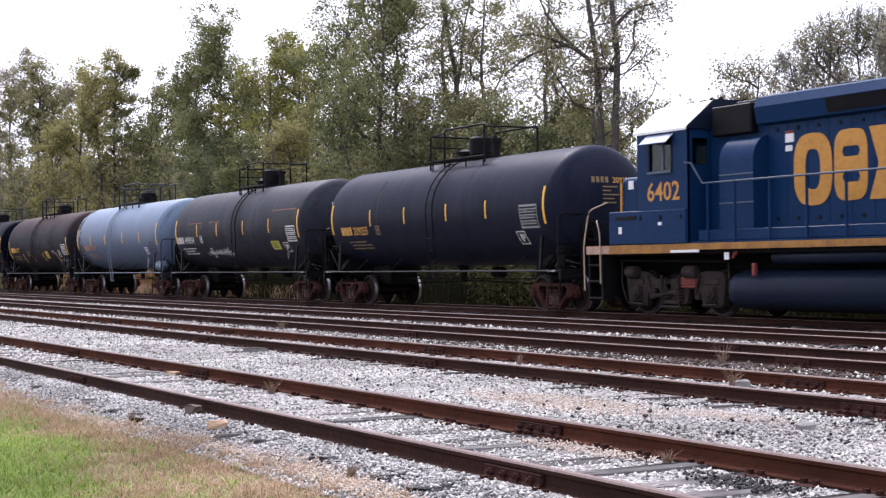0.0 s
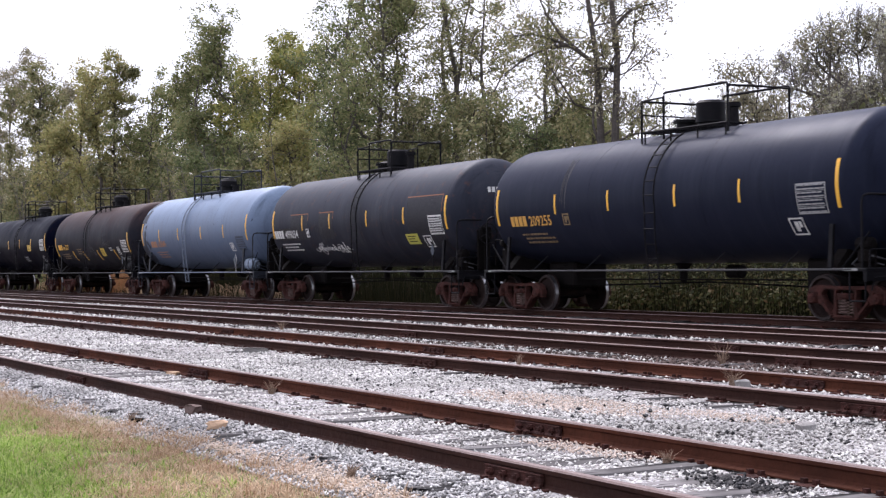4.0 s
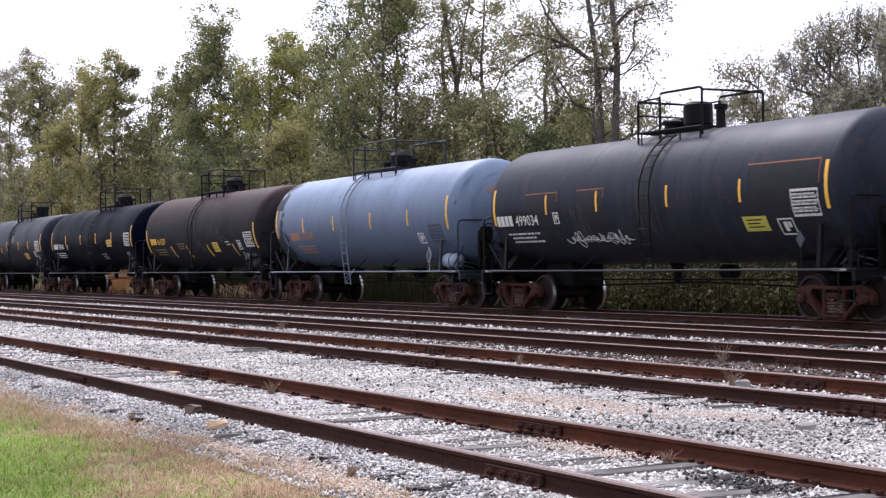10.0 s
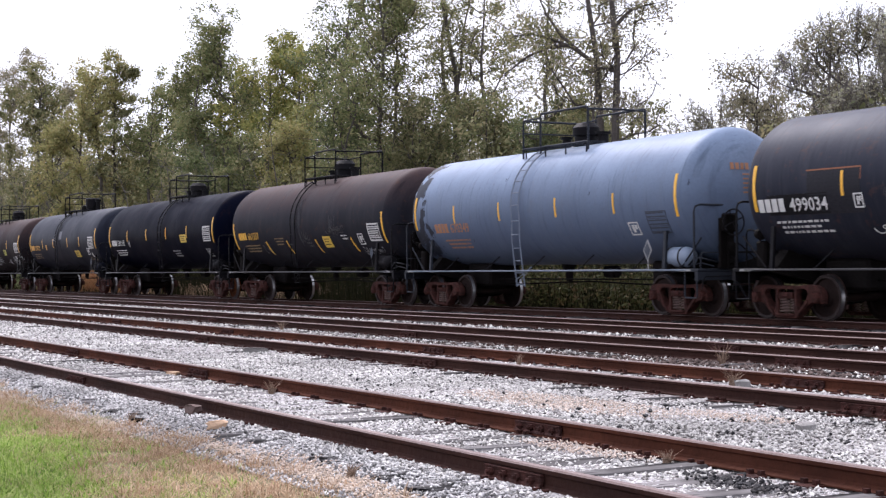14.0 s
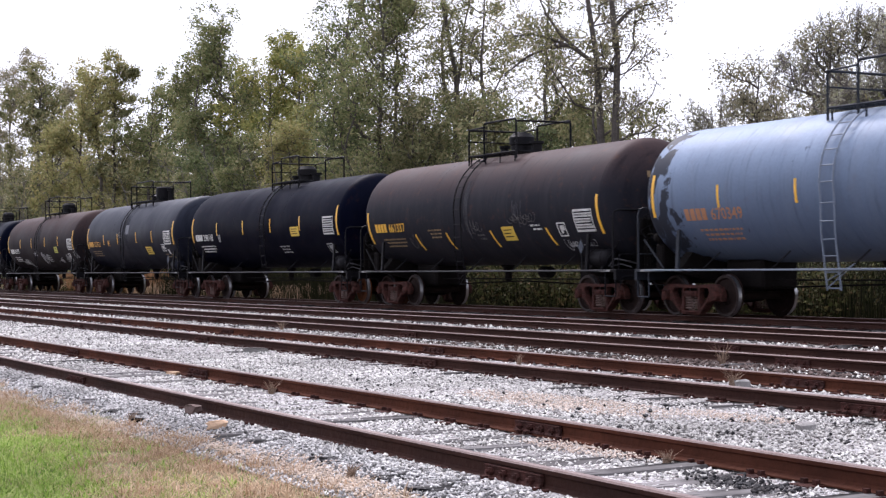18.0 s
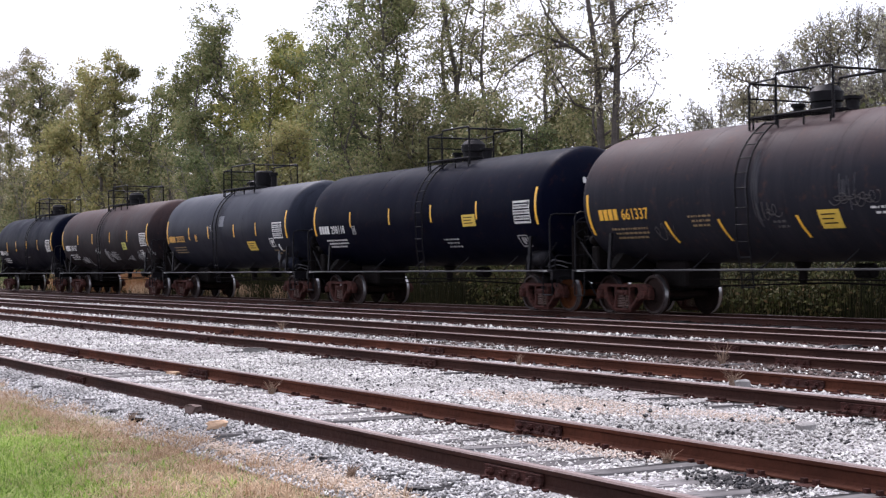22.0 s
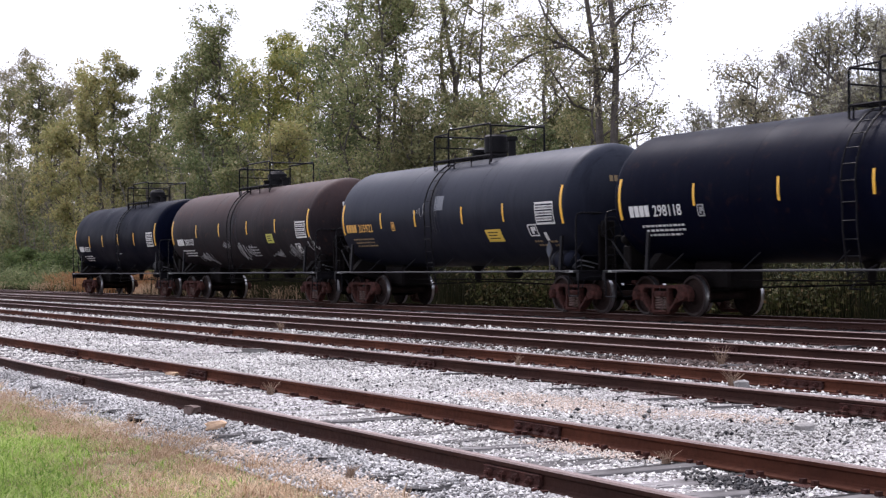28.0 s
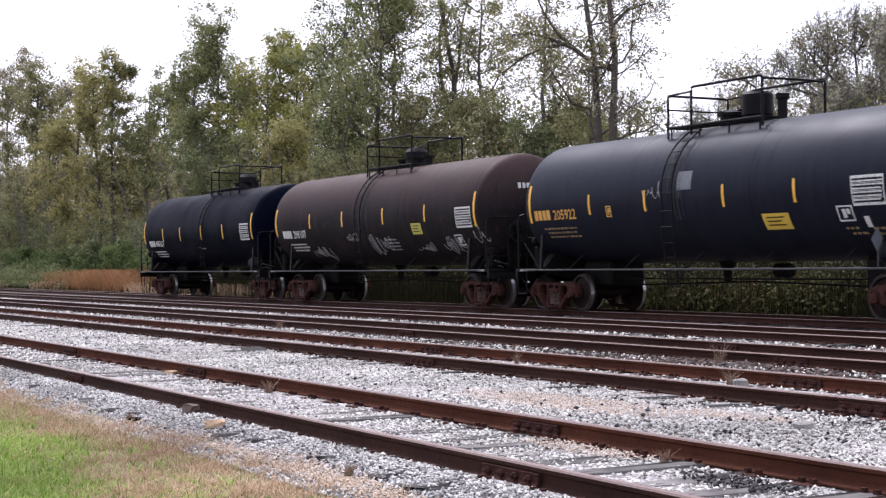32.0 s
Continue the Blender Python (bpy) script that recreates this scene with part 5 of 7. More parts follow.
def loco_truck(loco, x):
    tr = new("truck")
    tr.parent = loco
    tr.matrix_local = Matrix.Translation((x, 0, 0))
    tagged(tr, "grimy two-axle power truck")
    for s in (-1, 1):
        half = [(0.0, 0.82), (0.70, 0.82), (0.95, 0.97), (1.20, 1.0), (1.72, 0.97), (1.82, 0.84), (1.72, 0.24), (1.54, 0.20), (1.54, 0.64), (1.20, 0.64), (1.20, 0.20), (1.04, 0.22), (0.95, 0.52), (0.80, 0.62), (0.55, 0.60), (0.46, 0.26), (0.0, 0.24)]
        ex = Geo()
        for ax in (-1.37, 1.37):
            ex.box(ax - 0.15, -0.12, 0.30, ax + 0.15, 0.10, 0.62, 0.03)
            ex.lathe([(-0.11, 0.16), (-0.17, 0.15), (-0.18, 0.10), (-0.22, 0.09), (-0.23, 0.03)], (ax, 0, 0.508), "y", 18)
            ex.tube([(ax - 0.30, -0.02, 0.22), (ax + 0.30, -0.02, 0.22)], 0.03, 6)
            ex.box(ax - 0.24, -0.11, 0.70, ax + 0.24, -0.08, 0.84, 0.02)
        part("side_frame", cast_plate("side_frame", half + [(-x, z) for x, z in reversed(half[1:-1])], [[(0.12, 0.34), (0.12, 0.70), (0.34, 0.70), (0.38, 0.34)], [(-0.38, 0.34), (-0.34, 0.70), (-0.12, 0.70), (-0.12, 0.34)]], -0.08, 0.08, M_TRUCKIRON, 0.015, ex), M_TRUCKIRON, tr, at=pose(0, 1.02 * s, 0))
        if s < 0:
            for bx in (-1.62, 0.55):
                part("brake_cylinder", Geo().lathe([(-0.05, 0.08), (0.0, 0.14), (0.34, 0.14), (0.38, 0.08)], (bx, -1.18, 0.98), "x", 14), M_TRUCKIRON, tr)
            part("brake_lever", Geo().tube([(-0.75, -1.14, 0.42), (0.0, -1.14, 0.52), (0.3, -1.14, 0.50)], 0.05, 8).tube([(-0.38, -1.15, 0.20), (-0.38, -1.15, 0.92)], 0.03, 6)
                 .tube([(0.25, -1.15, 0.20), (0.25, -1.15, 0.92)], 0.03, 6).tube([(-0.42, -1.16, 0.20), (0.30, -1.16, 0.20)], 0.035, 6), M_TRUCKIRON, tr)
            for d in (-1, 1):
                part("brake_rod", Geo().tube([(1.6 * d, -1.15, 0.27), (1.1 * d, -1.15, 0.25)], 0.03, 6), M_TRUCKIRON, tr)
                part("brake_hanger", Geo().tube([(0.965 * d, -1.13, 0.92), (0.82 * d, -1.13, 0.46)], 0.028, 6).box(0.83 * d - 0.09, -1.12, 0.36, 0.83 * d + 0.09, -0.98, 0.62, 0.03), M_TRUCKIRON, tr)
            plate = Geo().box(0.32, -1.13, 0.62, 0.86, -1.10, 0.88, 0.01)
            for i in range(4):
                plate.box(0.33, -1.165, 0.64 + 0.06 * i, 0.85, -1.13, 0.675 + 0.06 * i, 0.006)
            part("spring_cover", plate, M_RED, tr, "faded red louvred plate")
            part("sand_pipe", Geo().tube(curve_pts([(-1.95, -1.12, 1.2), (-1.98, -1.12, 0.7), (-1.86, -1.05, 0.25), (-1.80, -0.85, 0.12)], 0.12), 0.022, 6).tube(curve_pts([(1.95, -1.12, 1.2), (1.98, -1.12, 0.7), (1.86, -1.05, 0.25), (1.80, -0.85, 0.12)], 0.12), 0.022, 6), M_TRUCKIRON, tr)
            part("swing_hanger", Geo().box(-0.30, -1.20, 0.26, 0.30, -1.12, 0.34, 0.02).tube([(-0.27, -1.17, 0.30), (-0.20, -1.17, 0.86)], 0.03, 6).tube([(0.27, -1.17, 0.30), (0.20, -1.17, 0.86)], 0.03, 6), M_TRUCKIRON, tr)
            for cx in (-0.22, 0.22):
                part("coil_spring", LOCO_SPRING, M_TRUCKIRON, tr, at=(cx, -1.1, 0))
    part("bolster", Geo().box(-0.35, -0.95, 0.5, 0.35, 0.95, 0.95, 0.04), M_GRIME, tr)
    for ax in (-1.37, 1.37):
        q = 0.55 if ax < 0 else -0.55
        part("traction_motor", Geo().box(ax + q - 0.42, -0.62, 0.20, ax + q + 0.42, 0.62, 0.82, 0.08), M_GRIME, tr)
    me = LOCO_WHEEL
    for ax in (-1.37, 1.37):
        w = part("wheelset", me, M_WHEEL, tr, "large dark steel wheels", at=(ax, 0, 0.508))
        WHEELSETS.append((w, (ax, 0, 0.508), 0.508))


LOCO_WHEEL = wheelset_mesh(0.508)
LOCO_SPRING = spring_mesh(0.10, 0.024, 0.28, 0.34, M_TRUCKIRON)
LOCO_X = -24.0


def locomotive():
    lo = thing("locomotive", (LOCO_X, LANE, 0), "dark blue diesel locomotive with gold lettering and white cab roof", "locomotive")
    k = lambda x: x - LOCO_X
    x0, x1 = k(-31.05), k(-13.3)
    # frame and deck
    part("underframe", Geo().box(x0, -1.40, 1.36, x1, 1.40, 1.58, 0.02).box(x0 + 1.0, -0.5, 0.9, x1 - 1.0, 0.5, 1.36), M_GRIME, lo)
    for s in (-1, 1):
        ya, yb = sorted((s * 1.50, s * 1.40))
        g = Geo().prism([(x0, 1.46), (x0, 1.60), (x1, 1.60), (x1, 1.46), (k(-27.0), 1.46), (k(-27.35), 1.40), (x0, 1.40)], ya, yb)
        part("side_sill", g, M_SILL, lo, "worn gold sill stripe")
        part("walkway", Geo().box(k(-27.1), min(s * 1.46, s * 0.84), 1.60, x1 - 0.6, max(s * 1.46, s * 0.84), 1.64).box(k(-26.9), min(s * 1.38, s * 0.9), 1.64, x1 - 2.0, max(s * 1.38, s * 0.9), 1.88, 0.02), M_BLUE, lo)
    # pilot, steps and coupler at both ends
    for e, s in ((x0, -1), (x1, 1)):
        a, b = sorted((e, e - s * 0.06))
        part("pilot", Geo().box(a, -1.45, 0.30, b, 1.45, 1.50, 0.01), M_BLACK, lo)
        for q in (-1, 1):
            for z in (0.34, 0.74, 1.12):
                ya, yb = sorted((q * 1.50, q * 1.08))
                a, b = sorted((e - s * 0.05, e - s * 0.65))
                part("step", Geo().box(a, ya, z, b, yb, z + 0.05, 0.01), M_BLACK, lo)
            part("step_side", Geo().box(min(e - s * 0.62, e - s * 0.68), min(q * 1.5, q * 1.08), 0.32, max(e - s * 0.62, e - s * 0.68), max(q * 1.5, q * 1.08), 1.40), M_BLACK, lo)
            part("grab_rail", Geo().tube(curve_pts([(e + s * 0.08, q * 1.50, 0.55), (e + s * 0.12, q * 1.50, 1.6), (e - s * 0.08, q * 1.48, 2.45), (e - s * 0.75, q * 1.40, 2.62)], 0.15), 0.017, 7), M_PALERAIL if s < 0 else M_RAILTUBE, lo)
            part("grab_rail", Geo().tube(curve_pts([(e - s * 0.62, q * 1.52, 0.7), (e - s * 0.62, q * 1.54, 1.9), (e - s * 0.45, q * 1.50, 2.15), (e - s * 0.3, q * 1.4, 2.2)], 0.15), 0.016, 7), M_PALERAIL if s < 0 else M_RAILTUBE, lo)
        cp = Geo().box(min(e, e + s * 0.4), -0.1, 0.78, max(e, e + s * 0.4), 0.1, 0.98, 0.02).box(min(e + s * 0.36, e + s * 0.56), -0.17, 0.72, max(e + s * 0.36, e + s * 0.56), 0.17, 1.04, 0.03)
        part("coupler", cp, M_RUSTY, lo)
        part("air_hose", Geo().tube(curve_pts([(e, -0.5, 0.95), (e + s * 0.2, -0.5, 0.8), (e + s * 0.35, -0.4, 0.4), (e + s * 0.5, -0.3, 0.45)], 0.1), 0.025, 6), M_BLACK, lo)
    # short nose
    g = Geo()
    rounded_box_x(g, k(-30.35), k(-28.85), -0.92, 0.92, 1.60, 3.22, 0.16)
    part("nose", g, M_BLUE, lo)
    part("nose_door", Geo().box(k(-29.75), -0.95, 1.75, k(-29.35), -0.92, 3.0), M_BLACK, lo, "dark recessed door")
    part("nose_edge", Geo().box(k(-30.40), -0.96, 1.62, k(-30.34), -0.88, 3.10).box(k(-30.40), 0.88, 1.62, k(-30.34), 0.96, 3.10), M_GOLD, lo)
    part("nose_sign", Geo().box(k(-30.1), -0.935, 2.92, k(-29.9), -0.922, 3.12), M_ROOFWHITE, lo, "small white notice")
    # battery boxes in front of and under the cab
    part("battery_box", Geo().box(k(-30.15), -1.47, 1.61, k(-28.95), -0.95, 2.38, 0.025), M_BLUE, lo)
    part("vent_slot", Geo().box(k(-29.85), -1.485, 2.18, k(-29.05), -1.46, 2.26), M_BLACK, lo)
    part("notice", Geo().box(k(-29.75), -1.478, 1.86, k(-29.62), -1.468, 2.02), M_ROOFWHITE, lo)
    part("notice", Geo().box(k(-28.12), -1.546, 2.02, k(-28.0), -1.53, 2.09), M_ROOFWHITE, lo)
    part("cab_locker", Geo().box(k(-28.94), -1.53, 1.61, k(-27.14), -1.49, 2.36, 0.012), M_BLUE, lo)
    for x in (-28.8, -28.05, -27.3):
        part("latch", Geo().box(k(x) - 0.03, -1.55, 2.14, k(x) + 0.03, -1.525, 2.24), M_BLACK, lo)
    # cab: side walls with openings, roof and rear wall
    ca, cb, zs = k(-28.95), k(-27.1), 4.10
    wa, wb, w0, w1 = k(-28.46), k(-27.68), 3.22, 3.95
    for s in (-1, 1):
        ya, yb = sorted((s * 1.50, s * 1.43))
        g = Geo().box(ca, ya, 1.6, cb, yb, w0).box(ca, ya, w1, cb, yb, zs).box(ca, ya, w0, wa, yb, w1).box(wb, ya, w0, cb, yb, w1)
        part("cab_side", g, M_BLUE, lo)
        win = part("window", Geo().box(wa, min(s * 1.47, s * 1.45), w0, wb, max(s * 1.47, s * 1.45), w1), M_GLASS, lo, "sliding cab window")
        part("window_frame", Geo().box(wa + 0.42, min(s * 1.49, s * 1.46), w0, wa + 0.48, max(s * 1.49, s * 1.46), w1).box(wa - 0.03, min(s * 1.56, s * 1.44), w0 - 0.05, wb + 0.03, max(s * 1.56, s * 1.44), w0), M_RAILTUBE, win)
        yo, yi = s * 1.512, s * 1.48
        lo_y, hi_y = min(yo, yi), max(yo, yi)
        part("window_surround", Geo().box(wa - 0.06, lo_y, w1, wb + 0.06, hi_y, w1 + 0.06).box(wa - 0.06, lo_y, w0 - 0.04, wa, hi_y, w1).box(wb, lo_y, w0 - 0.04, wb + 0.06, hi_y, w1), M_BLACK, lo, "black window surround")
        aw = [(wa - 0.12, s * 1.50, zs - 0.06), (wb + 0.10, s * 1.50, zs - 0.06), (wb + 0.10, s * 1.72, zs - 0.26), (wa - 0.12, s * 1.72, zs - 0.26)]
        part("sunshade", Geo().add(aw + [(x, y, z - 0.015) for x, y, z in aw], [(0, 1, 2, 3), (7, 6, 5, 4), (0, 4, 5, 1), (1, 5, 6, 2), (2, 6, 7, 3), (3, 7, 4, 0)]), M_SHADE, lo)
    roof = [(-1.54, zs - 0.03), (-1.54, zs + 0.03), (-0.78, 4.74), (0.78, 4.74), (1.54, zs + 0.03), (1.54, zs - 0.03), (0.74, 4.66), (-0.74, 4.66)]
    part("roof_end", Geo().extrude_x([(-1.52, zs), (-1.52, zs + 0.06), (-0.78, 4.765), (0.78, 4.765), (1.52, zs + 0.06), (1.52, zs)], cb + 0.002, cb + 0.05), M_NIGHT, lo, "dark rear edge of the cab roof")
    part("cab_roof", Geo().extrude_x(roof, ca - 0.10, cb), M_ROOFWHITE, lo, "white painted cab roof")
    for a, b, nm in ((cb - 0.07, cb, "cab_rear_wall"), (ca, ca + 0.07, "cab_front_wall")):
        top = 4.70 if nm == "cab_rear_wall" else 4.65
        g = Geo().extrude_x([(-1.50, 1.6), (-1.50, 3.32), (1.50, 3.32), (1.50, 1.6)], a, b).extrude_x([(-1.50, 3.90), (-1.50, zs), (-0.76, top), (0.76, top), (1.50, zs), (1.50, 3.90)], a, b)
        inner = 0.94 if nm == "cab_rear_wall" else 0.12
        g.box(a, -1.50, 3.32, b, -1.36, 3.90).box(a, -inner, 3.32, b, inner, 3.90).box(a, 1.36, 3.32, b, 1.50, 3.90)
        part(nm, g, M_BLUE, lo)
        for y in (-1.36, inner):
            part("end_window", Geo().box((a + b) / 2 - 0.008, y, 3.32, (a + b) / 2 + 0.008, y + 1.36 - inner, 3.90), M_GLASS, lo)
    part("worn_sill_end", Geo().box(k(-31.06), -1.504, 1.41, k(-30.1), -1.499, 1.59), M_WORN, lo, "sill worn to pale pinkish primer")
    part("sill_plate", Geo().box(k(-27.72), -1.512, 1.405, k(-26.72), -1.49, 1.465), M_ROOFWHITE, lo, "pale plate on the sill")
    part("horn", Geo().lathe([(0, 0.03), (0.25, 0.035), (0.34, 0.09)], (k(-28.2), -0.2, 4.82), "x", 10).lathe([(0, 0.03), (0.3, 0.035), (0.4, 0.09)], (k(-28.2), 0.0, 4.84), "x", 10).box(k(-28.25), -0.25, 4.72, k(-28.1), 0.1, 4.86), M_BLACK, lo)
    # long hood with its filter housing, blower duct and flared radiator section
    g = Geo()
    rounded_box_x(g, k(-27.1), x1 - 0.9, -0.84, 0.84, 1.62, 4.52, 0.22)
    part("long_hood", g, M_BLUE, lo)
    for s in (-1, 1):
        ya, yb = sorted((s * 1.04, s * 0.80))
        part("filter_housing", Geo().box(k(-26.82), ya, 3.90, k(-25.52), yb, 4.54, 0.03), M_BLACK, lo, "black intake filter housing")
        out = [(s * 0.84, 1.66), (s * 1.26, 1.66)] + [(s * (0.84 + 0.42 * math.cos(a)), 3.30 + 0.52 * math.sin(a)) for a in np.linspace(0, math.pi / 2, 9)]
        part("blower_duct", Geo().extrude_x(out, k(-26.3), k(-25.2)), M_BLUE, lo, "rounded sheet metal duct", smooth=30)
        for z in (3.02, 2.42):
            part("duct_seam", Geo().box(k(-26.31), min(s * 1.25, s * 1.272), z, k(-25.19), max(s * 1.25, s * 1.272), z + 0.03), M_RAILTUBE, lo)
        fl = [(s * 0.84, 4.02), (s * 1.02, 4.06), (s * 1.10, 4.40), (s * 1.00, 4.60), (s * 0.80, 4.66), (s * 0.3, 4.66), (s * 0.3, 4.45)]
        part("hood_flare", Geo().extrude_x(fl, k(-25.35), k(-17.0)), M_BLUE, lo, "flared upper hood")
        grid = [(s * 1.045, 4.10), (s * 1.115, 4.38), (s * 1.095, 4.38), (s * 1.025, 4.10)]
        part("brake_grid", Geo().extrude_x(grid, k(-23.2), k(-20.9)), M_BLACK, lo, "black louvred intake")
        for x in np.arange(-24.9, -14.8, 0.62):
            part("hood_door_latch", Geo().box(k(x) - 0.035, min(s * 0.84, s * 0.865), 3.86, k(x) + 0.035, max(s * 0.84, s * 0.865), 3.94).box(k(x) - 0.035, min(s * 0.84, s * 0.865), 2.02, k(x) + 0.035, max(s * 0.84, s * 0.865), 2.10), M_BLACK, lo)
            part("hood_door", Geo().box(k(x) - 0.29, min(s * 0.838, s * 0.848), 1.92, k(x) + 0.29, max(s * 0.838, s * 0.848), 3.99), M_BLUE, lo)
    for x in (-23.3, -20.5, -18.3, -16.2):
        part("roof_fan", Geo().lathe([(0, 0.55), (0.10, 0.55), (0.12, 0.50), (0.13, 0.10)], (k(x), 0, 4.62), "z", 24), M_NIGHT, lo)
    part("exhaust_stack", Geo().box(k(-21.9), -0.25, 4.6, k(-21.3), 0.25, 4.86, 0.03), M_BLACK, lo)
    part("rooftop_hatch", Geo().box(k(-27.0), -0.62, 4.50, k(-25.5), 0.62, 4.60, 0.03).box(k(-26.9), -0.3, 4.58, k(-26.2), 0.3, 4.70, 0.02), M_NIGHT, lo)
    # notices, number and the painted emblem
    part("notice", Geo().box(k(-24.65), -0.862, 3.62, k(-24.4), -0.85, 3.80).box(k(-24.65), -0.862, 3.44, k(-24.45), -0.85, 3.56), M_ROOFWHITE, lo)
    part("notice_band", Geo().box(k(-24.65), -0.866, 3.80, k(-24.4), -0.85, 3.86), M_RED, lo)
    vs, fs = flat_text("6402", 0.40)
    wid = max(v[0] for v in vs)
    part("cab_number", Geo().add([(k(-27.97) + vx * 0.60 / wid, -1.506, 2.57 + vy * 1.06) for vx, vy, _ in vs], fs), M_GOLD, lo, "gold cab number")
    g = ring_shape(Geo(), k(-24.40), k(-23.28), 2.30, 3.76, 0.34, -0.866)
    part("emblem", g, M_GOLD, lo, "large gold painted oval")
    slots = [[(k(-22.95), z), (k(-22.55), z), (k(-22.50), z + 0.10), (k(-22.55), z + 0.20), (k(-22.95), z + 0.20), (k(-23.0), z + 0.10)] for z in (2.72, 3.22)]
    oval = [(k(-22.76) + 0.46 * math.copysign(abs(math.cos(a)) ** 0.5, math.cos(a)), 3.06 + 0.70 * math.copysign(abs(math.sin(a)) ** 0.5, math.sin(a))) for a in np.linspace(0, 2 * math.pi, 24, endpoint=False)]
    part("emblem", cast_plate("emblem", oval, slots, -0.868, -0.85, M_GOLD, 0.002), M_GOLD, lo, "large gold painted block with two slots")
    part("emblem", Geo().prism([(k(-22.25), 2.36), (k(-22.0), 3.05), (k(-22.25), 3.76), (k(-20.9), 3.76), (k(-21.2), 3.05), (k(-20.9), 2.36)], -0.868, -0.85), M_GOLD, lo, "large gold painted block")
    # handrails with one post after another
    for s in (-1, 1):
        xs = [-26.45, -25.55, -24.45, -23.35, -22.25] + list(np.arange(-21.1, -14.0, 1.15))
        part("handrail", Geo().tube([(k(-27.2), s * 1.50, 3.36), (k(-27.0), s * 1.48, 3.34), (k(-26.62), s * 1.46, 2.88), (k(-14.0), s * 1.46, 2.88)], 0.022, 8), M_RAILTUBE, lo)
        for x in xs:
            part("stanchion", Geo().tube([(k(x), s * 1.46, 2.88), (k(x), s * 1.46, 1.44)], 0.032, 6), M_BLUE, lo)
    # fuel tank, air reservoirs, trucks
    g, nr = Geo(), 28
    sect = [(-26.02, 0.70), (-26.00, 0.82), (-25.92, 0.92), (-25.78, 0.98), (-25.6, 1.0), (-20.8, 1.0), (-20.5, 0.95), (-20.3, 0.80), (-20.2, 0.62)]
    for x, q in sect:
        for i in range(nr):
            a = 2 * math.pi * i / nr
            c, sn = math.cos(a), math.sin(a)
            g.v.append((k(x), 1.46 * q * math.copysign(abs(c) ** 0.55, c), 0.60 + 0.45 * (0.4 + 0.6 * q) * math.copysign(abs(sn) ** 0.6, sn)))
    for j in range(len(sect) - 1):
        g.f += [(j * nr + i, j * nr + (i + 1) % nr, (j + 1) * nr + (i + 1) % nr, (j + 1) * nr + i) for i in range(nr)]
    g.f += [tuple(range(nr)), tuple((len(sect) - 1) * nr + i for i in range(nr))]
    part("fuel_tank", g, M_NIGHT, lo, "long rounded dark blue fuel tank", smooth=40)
    for s in (-1, 1):
        part("air_reservoir", Geo().lathe([(-2.50, 0.0), (-2.48, 0.09), (-2.40, 0.155), (2.0, 0.155), (2.08, 0.09), (2.1, 0.0)], (k(-22.2), s * 1.16, 1.285), "x", 18), M_NIGHT, lo, smooth=40)
    part("fuel_gauge", Geo().box(k(-25.0), -1.49, 0.90, k(-24.92), -1.40, 1.16, 0.01), M_RED, lo)
    part("data_plate", Geo().box(k(-25.97), -1.42, 1.24, k(-25.82), -1.40, 1.39), M_ROOFWHITE, lo)
    part("lift_handle", Geo().tube([(k(-25.68), -1.42, 1.28), (k(-25.54), -1.44, 1.40)], 0.04, 6), M_RED, lo)
    part("piping", Geo().tube(curve_pts([(k(-30.4), -1.2, 1.3), (k(-30.75), -1.2, 0.9), (k(-30.6), -1.2, 0.45), (k(-30.1), -1.15, 0.3)], 0.3), 0.03, 6).tube([(k(-30), -1.25, 1.25), (k(-26), -1.25, 1.2)], 0.03, 6), M_GRIME, lo)
    loco_truck(lo, k(-28.15))
    loco_truck(lo, k(-17.8))
    return lo


TRAIN.append((locomotive(), LOCO_X))


